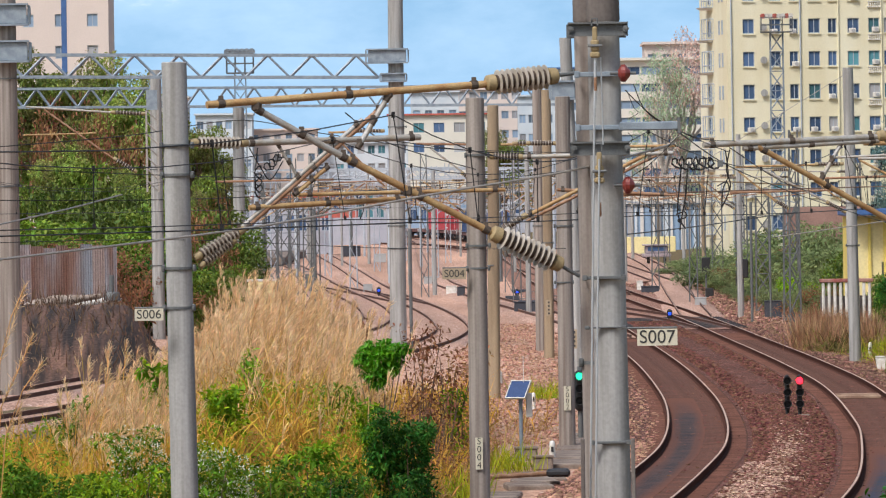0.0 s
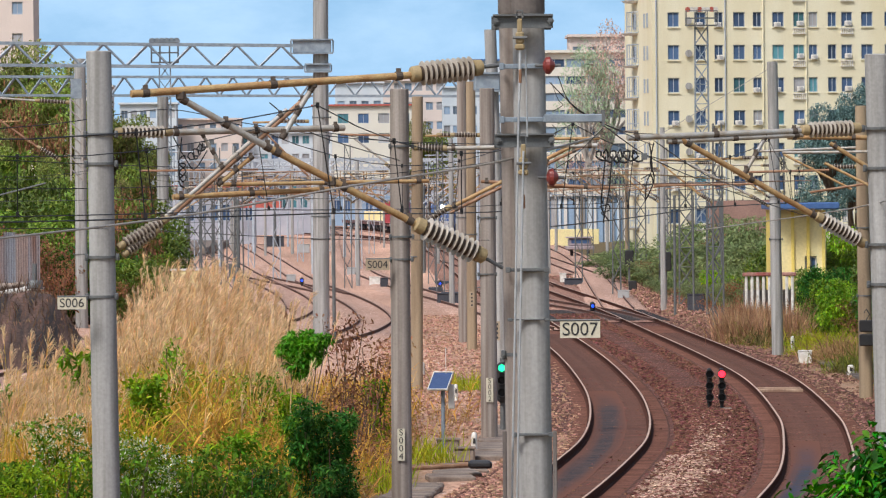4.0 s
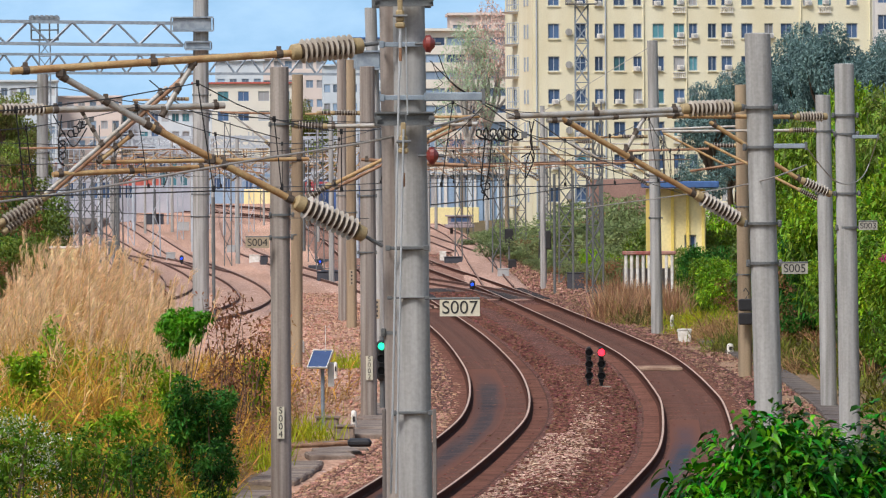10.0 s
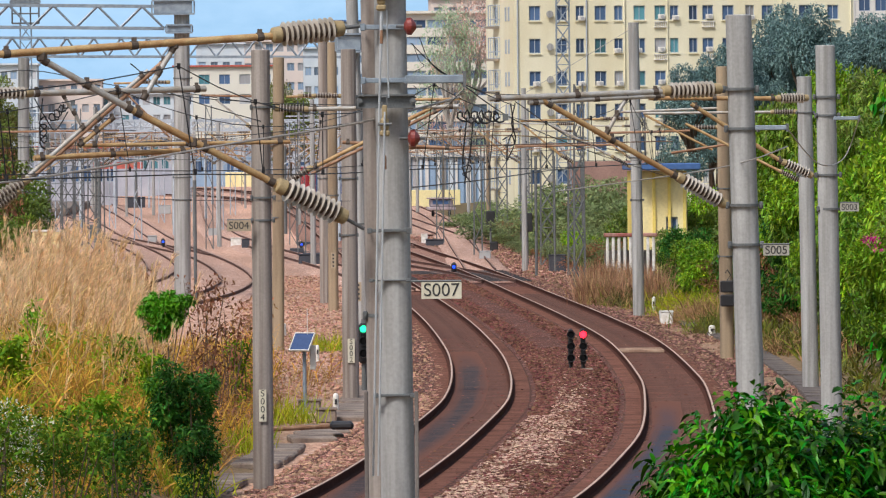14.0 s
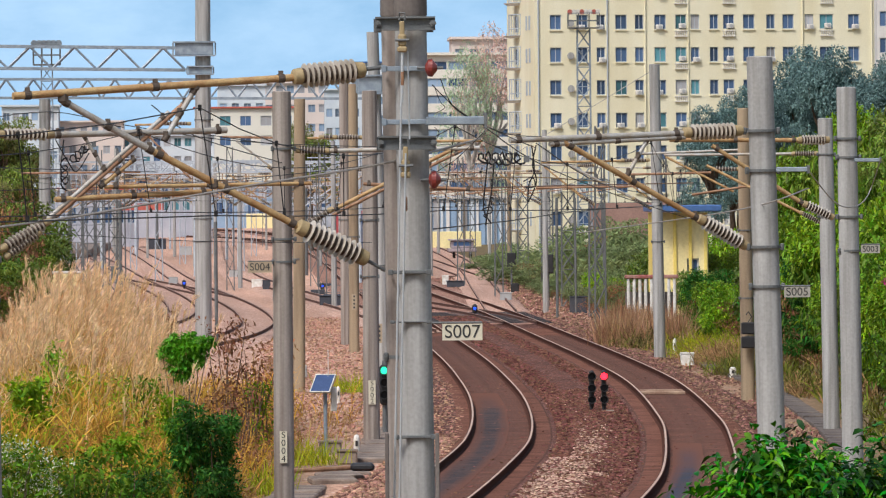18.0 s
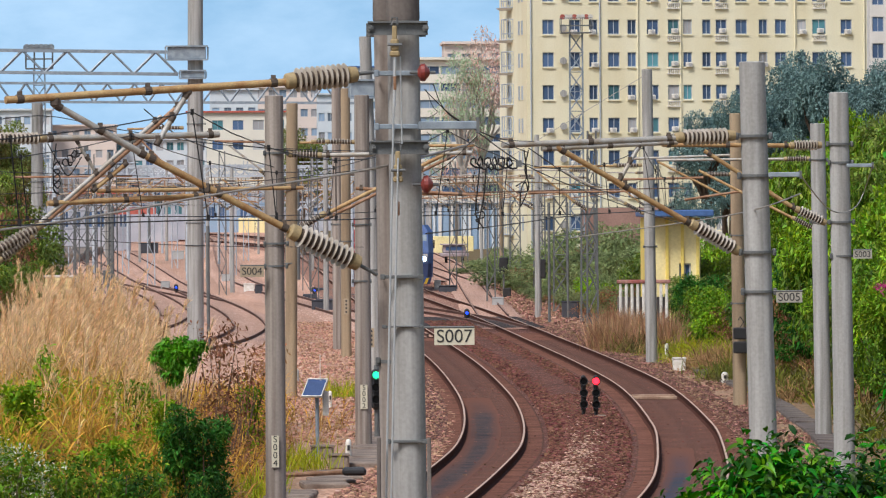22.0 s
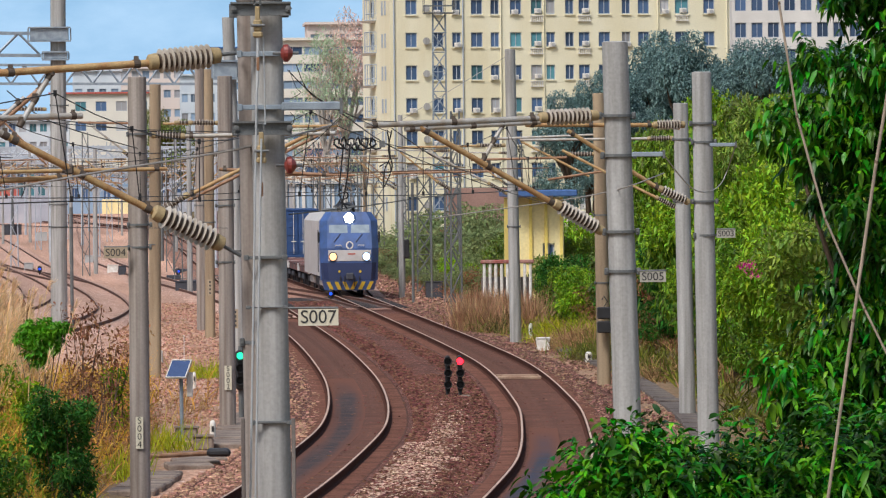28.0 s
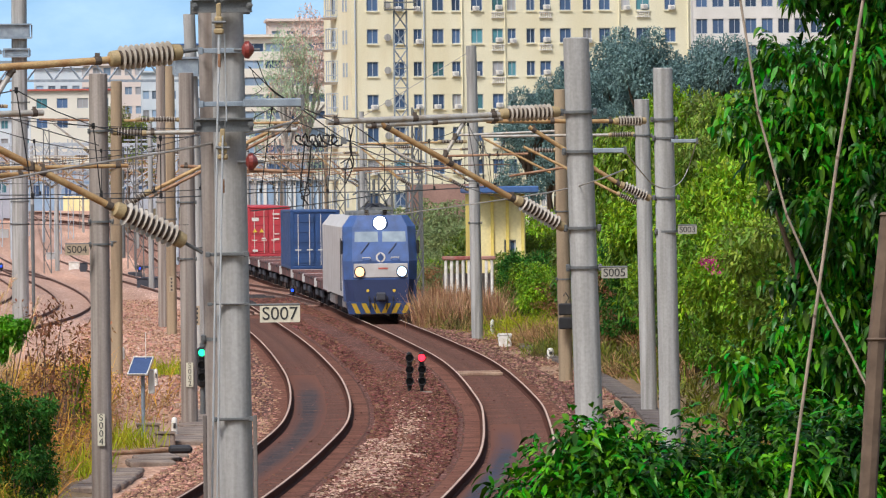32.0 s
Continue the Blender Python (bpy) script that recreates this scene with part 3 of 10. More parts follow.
def glass(name, color, rough=0.15):
    m = bpy.data.materials.new(name)
    m.use_nodes = True
    nt = m.node_tree
    b = nt.nodes["Principled BSDF"]
    b.inputs["Roughness"].default_value = rough
    oi, mr, hs = nt.nodes.new("ShaderNodeObjectInfo"), nt.nodes.new("ShaderNodeMapRange"), nt.nodes.new("ShaderNodeHueSaturation")
    mr.inputs[3].default_value, mr.inputs[4].default_value = 0.55, 1.6
    hs.inputs["Color"].default_value = (*color, 1)
    nt.links.new(oi.outputs["Random"], mr.inputs[0])
    nt.links.new(mr.outputs[0], hs.inputs["Value"])
    nt.links.new(hs.outputs[0], b.inputs["Base Color"])
    return m


GLASS = glass("window_glass", (0.055, 0.10, 0.19))
GLASS_TEAL = glass("teal_glass", (0.07, 0.20, 0.24))
# Far panes coloured paler to carry the distance haze.
HAZED_GLASS = glass("sky_lit_glass", (0.20, 0.28, 0.38))
CURTAIN = glass("curtained_glass", (0.36, 0.36, 0.37), 0.4)


def facade(bays, floors, depth):
    """A wall in the xz plane with openings: bays of (x, breadth), floors of (sill, height) up to the given size; reveals of the depth."""
    g = Geo()
    (x0, x1), cols = bays
    (z0, z1), rows = floors
    xs = sorted({x0, x1} | {c - b / 2 for c, b in cols} | {c + b / 2 for c, b in cols})
    zs = sorted({z0, z1} | {s for s, h in rows} | {s + h for s, h in rows})
    holes = {(round(c - b / 2, 4), round(s, 4)) for c, b in cols for s, h in rows}
    for xa, xb in zip(xs, xs[1:]):
        for za, zb in zip(zs, zs[1:]):
            if (round(xa, 4), round(za, 4)) in holes:
                q = [(xa, 0, za), (xb, 0, za), (xb, 0, zb), (xa, 0, zb)]
                r = [(x, depth, z) for x, y, z in q]
                g.add(q + r, [(0, 4, 5, 1), (1, 5, 6, 2), (2, 6, 7, 3), (3, 7, 4, 0)])
            else:
                g.add([(xa, 0, za), (xb, 0, za), (xb, 0, zb), (xa, 0, zb)], [(0, 1, 2, 3)])
    seen, vs, remap = {}, [], []
    for p in g.v:
        k = tuple(round(c, 4) for c in p)
        if k not in seen:
            seen[k] = len(vs)
            vs.append(p)
        remap.append(seen[k])
    g.v, g.f = vs, [tuple(remap[i] for i in f) for f in g.f]
    return g


_win = {}


def window_on(parent, x, z, b, h, pane_mat, inset=0.14, m=None):
    """A two-light window with frame and panes, sharing meshes among alike ones."""
    key = (round(b, 2), round(h, 2))
    if key not in _win:
        g = Geo()
        for sx in (-1, 1):
            g.box((sx * (b / 2 - 0.035), 0, 0), (0.07, 0.06, h))
        g.box((0, 0, 0), (0.06, 0.05, h - 0.14))
        for sz in (-1, 1):
            g.box((0, 0, sz * (h / 2 - 0.035)), (b - 0.14, 0.06, 0.07))
        _win[key] = g.mesh("window", FRAME_AL), {}
    fr, panes = _win[key]
    if pane_mat.name not in panes:
        panes[pane_mat.name] = Geo().box((0, 0.02, 0), (b - 0.1, 0.015, h - 0.1)).mesh("pane", pane_mat)
    w = part("window", fr, None, parent)
    w.matrix_basis = (m or Matrix()) @ Matrix.Translation((x, inset, z))
    part("pane", panes[pane_mat.name], None, w)
    return w


AC_G = Geo().box((0, -0.16, 0), (0.62, 0.3, 0.46), bevel=0.03)
AC_G.turned((0.08, -0.315, 0), (0.08, -0.33, 0), [(0, 0.17), (1, 0.17)], 14, slot=1)
AC_MESH = AC_G.mesh("air_conditioner", [WHITE, STEEL_GREY])
BAL_G = Geo()
for k in range(6):
    BAL_G.turned((-0.5 + k * 0.2, -0.1, 0), (-0.5 + k * 0.2, -0.1, 0.42), [(0, 0.05), (0.2, 0.035), (0.6, 0.06), (1, 0.045)], 8)
BAL_G.box((0, -0.1, 0.45), (1.25, 0.16, 0.08)).box((0, -0.1, -0.04), (1.25, 0.2, 0.08))
BAL_MESH = BAL_G.mesh("balustrade", WHITE)
_r = random.Random(5)


def along_front(b, corner, turn):
    """How far along a front wall a bearing meets it."""
    a = b / F
    return (corner.y * math.sin(a) - corner.x * math.cos(a)) / (math.cos(turn) * math.cos(a) - math.sin(turn) * math.sin(a))


TURN_B = radians(9)
corner = sight(507.3, -125.1, 621)
corner.z = rise(621) - 0.3
block = thing("apartment_block", corner, "cream-yellow apartment block of ten storeys with blue windows", "building", rz=TURN_B)
BD, BH, FL = 13.0, 36.0, 3.0
z_row = sight(545.1, -385.3, 621).z - corner.z     # middle of one row of windows
rows_z = [z_row + FL * k for k in range(-8, 3)]
rows_z = [z for z in rows_z if 1.5 < z < BH - 1.5]
cols = [along_front(b, corner, TURN_B) for b in (544.7, 591.7, 624.7, 660.7, 692.7, 729.7, 766.3, 791.2, 824.7, 850.7, 886.3, 924.7, 955.7, 992.7, 1023.3, 1071.4)]
wid = [1.08, 1.08, 0.82, 1.1, 0.82, 1.1, 1.05, 0.82, 0.82, 1.05, 1.1, 0.82, 1.08, 0.82, 1.3, 1.08]
BW = along_front(1107.7, corner, TURN_B)
bays = ((0, BW), [(c, w) for c, w in zip(cols, wid)])
flrs = ((0, BH), [(z - 0.68, 1.36) for z in rows_z])
part("front_wall", facade(bays, flrs, 0.22), YELLOW, block)
g = Geo().box((BW / 2, 0.3 + (BD - 0.3) / 2, BH / 2), (BW - 0.02, BD - 0.3, BH))
part("core", g, YELLOW, block)
part("roof", Geo().box((BW / 2, BD / 2, BH + 0.25), (BW + 0.4, BD + 0.4, 0.5)), PALE_WALL, block)
for i, (c, w) in enumerate(zip(cols, wid)):
    for z in rows_z:
        pm = _r.choice([GLASS] * 7 + [GLASS_TEAL, CURTAIN])
        window_on(block, c, z, w, 1.36, pm)
        part("sill", Geo().box((c, -0.06, z - 0.74), (w + 0.14, 0.14, 0.1)), YELLOW, block)
        if wid[i] in (1.05, 1.3):
            o = part("balustrade", BAL_MESH, None, block, "white turned balustrade")
            o.matrix_basis = Matrix.Translation((c, 0, z - 1.28))
            o = part("air_conditioner", AC_MESH, None, block, "white air conditioner unit")
            o.matrix_basis = Matrix.Translation((c + 0.1, 0.05, z - 0.38))
        elif _r.random() < 0.22:
            o = part("air_conditioner", AC_MESH, None, block, "white air conditioner unit")
            o.matrix_basis = Matrix.Translation((c + _r.choice((-0.12, 0.1)), 0.0, z - 0.48))
        if i == 0:
            a = part("awning", Geo().rod((c + 1.35, -0.3, z - 0.1), (c + 1.35, 0.02, z - 0.1), 0.34, 0.26, 10), CONCRETE, block, "weathered air conditioner hood")
for b in (513.7, 635.7, 702.7, 778.7, 980.7, 1102.7):
    x = along_front(b, corner, TURN_B)
    part("drain_pipe", Geo().rod((x, -0.1, 0), (x, -0.1, BH), 0.07, n=8), FRAME_AL if b % 2 > 1 else YELLOW, block, "drain pipe")
# end wall: caged bay balconies and slits
for z in rows_z:
    ring = [(-0.75 * math.sin(math.pi * k / 8), 8 + 1.5 * math.cos(math.pi * k / 8)) for k in range(9)]
    bay = part("balcony_cage", Geo().tube([(x, y, z - 1.0) for x, y in ring], 0.04, 5), FRAME_AL, block, "barred metal balcony cage")
    for h in (-0.4, 0.9):
        part("hoop", Geo().tube([(x, y, z + h) for x, y in ring], 0.04, 5), FRAME_AL, bay)
    for x, y in ring:
        part("bar", Geo().rod((x, y, z - 1.0), (x, y, z + 0.9), 0.035, n=5), FRAME_AL, bay)
    part("balcony_slab", Geo().turned((-0.02, 8, z - 1.25), (-0.02, 8, z - 1.05), [(0, 1.0), (1, 1.3)], 16), PALE_WALL, block)
    for y, w in ((3.6, 0.55), (2.2, 0.55)):
        window_on(block, 0, 0, w, 1.3, GLASS, inset=0.0, m=Matrix.Translation((-0.03, y, z)) @ Matrix.Rotation(radians(-90), 4, "Z"))
    window_on(block, 0, 0, 1.3, 1.5, GLASS, inset=0.0, m=Matrix.Translation((-0.04, 8, z)) @ Matrix.Rotation(radians(-90), 4, "Z"))


def house(name, p0, p1, d, wall, label, ncol, sill_e, hwin, win_w=1.1, base=0.0, deep=10.0, trim=None, panes=None, turn=0.0, share=0.7):
    """A house front between two bearings, topped at p0's drop. sill_e: drops of the windows' middles."""
    a, b = sight(*p0, d), sight(p1[0], p0[1], d)
    z0 = base + rise(d)
    t = thing(name, (a.x, a.y, z0 - 0.3), label, "building", rz=turn)
    W, H = (b - a).length, a.z - z0 + 0.3
    cs = [W * (k + 0.5) / ncol for k in range(ncol)]
    win_w = min(win_w, share * W / ncol)
    zs = [sight(p0[0], e, d).z - z0 + 0.3 for e in sill_e]
    zs = [z for z in zs if hwin < z < H - hwin * 0.6]
    part("front_wall", facade(((0, W), [(c, win_w) for c in cs]), ((0, H), [(z - hwin / 2, hwin) for z in zs]), 0.25), wall, t)
    part("core", Geo().box((W / 2, 0.3 + deep / 2, H / 2), (W - 0.02, deep, H)), wall, t)
    part("roof", Geo().box((W / 2, deep / 2, H + 0.15), (W + 0.5, deep + 1.0, 0.3)), trim or wall, t)
    for c in cs:
        for z in zs:
            window_on(t, c, z, win_w, hwin, _r.choice(panes or [HAZED_GLASS, HAZED_GLASS, CURTAIN]))
    return t


def drops(t0, t1, step):
    out = []
    e = t0
    while e < t1:
        out.append(e)
        e += step
    return out


house("pink_block", (-756.3, -512.8), (-586.3, -510.1), 690, PINK_WALL, "pale pink housing block with small windows", 3, drops(-470, -330, 56), 1.3, 1.1, deep=12)
blue_strip = sight(-664.9, -471.3, 689.7)
solid("banner", Geo().box((blue_strip.x, blue_strip.y, blue_strip.z - 3), (0.55, 0.08, 15)), ROOF_BLUE, "long blue vertical banner on the pink block", "banner")
house("cream_hall", (-94.9, -237.1), (85.1, -235.9), 1180, BUFF_WALL, "long cream building with a red roof edge", 5, [-215, -180], 1.7, 1.9, trim=RED_TRIM, panes=[GLASS, CURTAIN, GLASS_TEAL])
house("pale_block", (-435.4, -242.8), (-335.4, -241.2), 1120, HAZED_WALL, "white house far behind the yard", 6, drops(-225, -120, 34), 1.3, 1.1)
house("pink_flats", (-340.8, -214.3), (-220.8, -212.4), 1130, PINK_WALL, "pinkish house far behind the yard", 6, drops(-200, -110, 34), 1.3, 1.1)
house("pale_block", (-226.1, -189.5), (-61.1, -187), 1140, HAZED_WALL, "pale office block far behind the yard", 9, drops(-178, -100, 32), 1.4, 1.2, panes=[GLASS, GLASS_TEAL, CURTAIN])
house("pale_block", (-54.7, -276.9), (30.3, -276.3), 1200, HAZED_WALL, "pale block of flats far off", 4, drops(-275, -150, 36), 1.4, 1.3)
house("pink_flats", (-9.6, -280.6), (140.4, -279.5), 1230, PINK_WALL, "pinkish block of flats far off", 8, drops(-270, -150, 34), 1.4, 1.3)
house("pale_block", (135.3, -267.6), (230.3, -266.9), 1210, HAZED_WALL, "white block of flats far off", 6, drops(-262, -150, 34), 1.5, 1.5)
house("pale_block", (180.6, -315.3), (240.6, -314.9), 1260, HAZED_WALL, "tall white block of flats far off", 4, drops(-315, -150, 33), 1.4, 1.3, trim=ROOF_BLUE)
house("pale_offices", (315.7, -328.4), (465.7, -327.4), 770, BUFF_WALL, "pale office building with bands of blue windows", 4, drops(-310, -90, 30), 0.95, 6.0, panes=[HAZED_GLASS, HAZED_GLASS, GLASS], share=0.93)
house("pinkish_block", (360.9, -356.1), (465.9, -355.4), 790, PINK_WALL, "pinkish upper block behind the offices", 4, [-330], 1.2, 1.0)
house("white_block", (1112.8, -481), (1461.8, -478.7), 720, PALE_WALL, "white block of flats behind the trees", 12, drops(-480, -240, 47), 1.6, 1.3, panes=[GLASS])
house("low_shed", (-680, -273.5), (-450, -270), 900, PALE_WALL, "low pale shed far behind the trees", 8, [-240], 1.4, 1.3)

STATION_WALL = mat("lilac_grey_render", (0.46, 0.47, 0.52), 0.9, vary=0.08, scale=0.4, fine=8, bump=0.1, second=(0.36, 0.38, 0.44))
# station buildings at the end of the yard
for p0, p1, d, w, nc, lab, pn in (
        ((-362.6, -94.6), (-197.6, -92.1), 760, STATION_WALL, 8, "grey station building with a red fascia", [GLASS, GLASS]),
        ((-197.3, -114.1), (-82.3, -112.3), 900, STATION_WALL, 6, "grey station building behind the platform", [GLASS, GLASS_TEAL]),
        ((-82.4, -104.3), (52.6, -102.2), 1080, BLUE_WALL, 7, "blue-grey goods shed behind the train", [GLASS, CURTAIN]),
        ((52.8, -115.2), (202.8, -112.9), 1060, STATION_WALL, 7, "grey goods shed behind the train", [GLASS]),
        ((314.1, -96.4), (464.1, -95.4), 900, HAZED_WALL, 7, "pale workshop with blue panes", [GLASS, GLASS_TEAL]),
        ((459.2, -107.4), (659.2, -106.1), 860, BLUE_WALL, 8, "blue-grey workshop behind the masts", [GLASS, CURTAIN])):
    house("station_building", p0, p1, d, w, lab, nc, [p0[1] + 16, p0[1] + 44], 1.9, 1.6, panes=pn, deep=8, trim=RED_TRIM if "red" in lab else None)
fascia = sight(-198.1, -64.1, 758)
solid("fascia_board", Geo().box((fascia.x + 0.2, fascia.y, fascia.z), (5.5, 0.12, 0.75)), RED_TRIM, "red fascia board of the station canopy", "sign")
yw = sight(318.6, -11.3, 720), sight(410.6, -10.7, 720)
solid("yellow_wall", Geo().box(((yw[0].x + yw[1].x) / 2, yw[0].y, (yw[0].z + rise(720)) / 2), (yw[1].x - yw[0].x, 0.3, yw[0].z - rise(720) + 0.6), bevel=0.05), CREAM, "yellow end wall of a depot", "wall", kind="structure")
yw2 = sight(-5, -49.7, 1070), sight(43, -49.3, 1070)
solid("yellow_wall", Geo().box(((yw2[0].x + yw2[1].x) / 2, yw2[0].y, yw2[0].z - 1.6), (yw2[1].x - yw2[0].x, 0.3, 3.4), bevel=0.05), CREAM, "yellow wall behind the goods train", "wall", kind="structure")
pf0, pf1 = foot(-223.8, -16.4, 0.9), foot(-144, -1.2, 0.9)
solid("platform", Geo().box((pf0.x + 0.5, 700, rise(700) + 0.15), (4.2, 110, 0.7), bevel=0.05), PAVING, "low concrete platform at the yard's end", "platform", kind="structure")
# shed of striped panels behind the yellow wall
ps0, ps1 = sight(315, -74.4, 735), sight(504, -73.1, 735)
shed = thing("panel_shed", (ps0.x, 735, rise(735) - 0.2), "long shed with white, blue and grey upright panels", "building")
sh_h, sh_w = ps0.z - rise(735) + 0.2, ps1.x - ps0.x
part("core", Geo().box((sh_w / 2, 2.2, sh_h / 2), (sh_w, 4.0, sh_h)), BLUE_WALL, shed)
part("roof", Geo().box((sh_w / 2, 2.2, sh_h + 0.12), (sh_w + 0.5, 5.0, 0.24)), PALE_WALL, shed)
for k in range(18):
    part("panel", Geo().box((sh_w * (k + 0.5) / 18, 0.08, sh_h / 2), (sh_w / 18 * (0.55, 0.85, 0.4)[k % 3], 0.22, sh_h - 0.2)), (PALE_WALL, HAZED_WALL, BLUE_WALL, CURTAIN, PALE_WALL)[(k * 3) % 5], shed)
# parked service vehicle by the depot
sv = sight(376.3, 36, 620)
veh = thing("service_trolley", (sv.x, sv.y, ground_z(sv.x, sv.y) + 0.1), "pinkish-grey track service trolley parked before the yellow wall", "rail vehicle")
TROLLEY = mat("trolley_grey", (0.42, 0.36, 0.37), 0.7, vary=0.12, scale=1.5, fine=20, bump=0.1, second=(0.30, 0.24, 0.25))
part("deck", Geo().box((0, 0, 0.75), (2.5, 6, 0.3), bevel=0.05), TROLLEY, veh)
part("cab", Geo().box((0, 0.5, 1.25), (2.1, 3.0, 0.7), bevel=0.1), TROLLEY, veh)
part("canopy", Geo().box((0, 0.5, 1.68), (2.5, 3.6, 0.12), bevel=0.03), TROLLEY, veh)
part("windscreen", Geo().box((0, -1.01, 1.32), (1.6, 0.04, 0.35)), GLASS, veh)
for sx in (-0.75, 0.75):
    for sy in (-2, 2):
        part("wheel", Geo().rod((sx - 0.06, sy, 0.42), (sx + 0.06, sy, 0.42), 0.42, n=14), BLACK, veh)
# yellow lineside house and fences
yh0, yh1 = sight(725, -46.2, 280), sight(816.1, -45.6, 280)
yh = thing("lineside_house", (yh0.x, 281, 0.2), "yellow lineside house with a dark blue roof", "building")
W_, H_ = yh1.x - yh0.x, yh0.z - 0.2
part("front_wall", facade(((0, W_), [(W_ * 0.7, 0.5)]), ((0, H_), [(H_ * 0.45, 0.7)]), 0.2), CREAM, yh)
part("core", Geo().box((W_ / 2, 3.3, H_ / 2), (W_ - 0.02, 6, H_)), LEMON, yh)
part("roof", Geo().box((W_ / 2 + 0.15, 2.6, H_ + 0.18), (W_ + 0.7, 7.4, 0.28), bevel=0.04), ROOF_BLUE, yh)
for k in range(4):
    part("pilaster", Geo().box((W_ * (0.05 + 0.3 * k), -0.05, H_ / 2), (0.12, 0.1, H_)), LEMON, yh)
window_on(yh, W_ * 0.7, H_ * 0.45 + 0.35, 0.5, 0.7, GLASS)
OXIDE = mat("oxide_red_paint", (0.30, 0.07, 0.06), 0.8, vary=0.25, scale=2, fine=12, bump=0.2, second=(0.40, 0.25, 0.2))
fn = thing("white_fence", sight(670.1, 111.5, 268), "white concrete paling fence with a red top rail", "fence")
fn.location.z = ground_z(fn.location.x, 268) - 0.05
f1 = sight(670.3, 69.5, 268)
fh = f1.z - fn.location.z
fw = sight(752, 83.1, 268).x - fn.location.x
for k in range(9):
    part("paling", Geo().box((fw * k / 8, 0, fh / 2), (0.12, 0.1, fh), bevel=0.03), WHITE, fn)
# Dark sheet added behind the palings to darken the gaps between them.
part("backing", Geo().box((fw / 2, 0.5, fh * 0.4), (fw + 0.2, 0.06, fh * 0.8), bevel=0.01), CONCRETE_DARK, fn)
part("top_rail", Geo().box((fw / 2, 0, fh + 0.07), (fw + 0.3, 0.2, 0.15), bevel=0.03), OXIDE, fn, "dark red painted capping")
bw0, bw1 = sight(643.9, -58.2, 560), sight(723.9, -57.6, 560)
solid("brick_wall", Geo().box(((bw0.x + bw1.x) / 2, 560, bw0.z / 2), (bw1.x - bw0.x + 4, 0.4, bw0.z + 0.6)), mat("red_brick", (0.36, 0.22, 0.18), 0.9, vary=0.15, scale=0.6, fine=12, bump=0.3), "long red-brown wall behind the masts", "wall", kind="structure")

lw0, lw1 = sight(-347.1, 52.5, 300), sight(-297.4, 96.9, 300)
lwt = thing("low_wall", ((lw0.x + lw1.x) / 2, 300, ground_z(lw0.x, 300) - 0.1), "low yellow-green painted wall behind the reeds", "wall")
lw_h = lw0.z - lwt.location.z
part("masonry", Geo().box((0, 0, lw_h / 2), (lw1.x - lw0.x, 0.25, lw_h), bevel=0.03), CREAM, lwt)
part("coping", Geo().box((0, 0, lw_h + 0.05), (lw1.x - lw0.x + 0.1, 0.34, 0.1), bevel=0.02), PALE_WALL, lwt)
# rusty fence and tarred bank on the left
RUSTY = mat("rusty_sheet", (0.26, 0.22, 0.21), 0.8, vary=0.25, scale=1.4, fine=20, bump=0.3, second=(0.13, 0.062, 0.045), streak=0.12, each=0.3)
SHEET_GREY = mat("grey_sheet", (0.30, 0.33, 0.38), 0.7, 0.2, vary=0.2, scale=1.4, fine=20, bump=0.3, second=(0.17, 0.10, 0.08), streak=0.12, each=0.35)
rf0, rf1 = sight(-904, -16.9, 262), sight(-578.9, -17.9, 262)
rf = thing("sheet_fence", (rf0.x, 262, ground_z(rf0.x, 262) - 0.1), "fence of rusty corrugated metal sheets", "fence")
n_sheet = 15
zb = rf.location.z
for k in range(n_sheet):
    w_ = (rf1.x - rf0.x) / n_sheet
    h_ = rf0.z - zb + 0.3 * noise.noise(Vector((k * 1.7, 0, 0)))
    pts = 10
    row = [(w_ * (k + i / pts), 0.03 * (i % 2)) for i in range(pts + 1)]
    g = Geo().add([(x, y + q, z) for x, y in row for q in (0, 0.02) for z in (0, h_)], [f for i in range(pts) for f in ((4 * i, 4 * i + 4, 4 * i + 5, 4 * i + 1), (4 * i + 3, 4 * i + 7, 4 * i + 6, 4 * i + 2), (4 * i + 1, 4 * i + 5, 4 * i + 7, 4 * i + 3))])
    part("sheet", g, (RUSTY, SHEET_GREY, SHEET_GREY, RUSTY, SHEET_GREY)[k % 5], rf, "" if k % 5 in (0, 3) else "pale grey weathered sheet")
TAR = mat("dark_bank_earth", (0.16, 0.088, 0.062), 0.95, vary=0.4, scale=2.4, fine=9, bump=0.8, second=(0.022, 0.017, 0.016), streak=0.22, flat=0.06, hard=0.12, depth=0.08)
tb = Geo()
tv, tf = [], []
b0, b1 = sight(-937.8, 234.6, 236), sight(-507.8, 241.2, 236)
for i in range(41):
    s = i / 40
    x = b0.x + (b1.x - b0.x) * s
    top = sight(-685.5, 88.5, 240).z * (0.72 + 0.28 * smooth(s * 3.2)) * (0.3 + 0.7 * smooth((1 - s) * 7))
    for j in range(13):
        u = j / 12
        tv.append((x, 230 + 9 * u + 0.5 * noise.noise(Vector((x, u * 4, 0))), -0.3 + (top + 0.3) * math.sin(min(1.0, u * 1.25) * math.pi / 2) + 0.18 * noise.noise(Vector((x * 1.3, u * 5, 3)))))
    if i:
        tf += [((i - 1) * 13 + j, i * 13 + j, i * 13 + j + 1, (i - 1) * 13 + j + 1) for j in range(12)]
tb.add(tv, tf)
solid("earth_bank", tb, TAR, "dark scorched earth bank with dry stems", "bank", kind="structure", smooth=True)
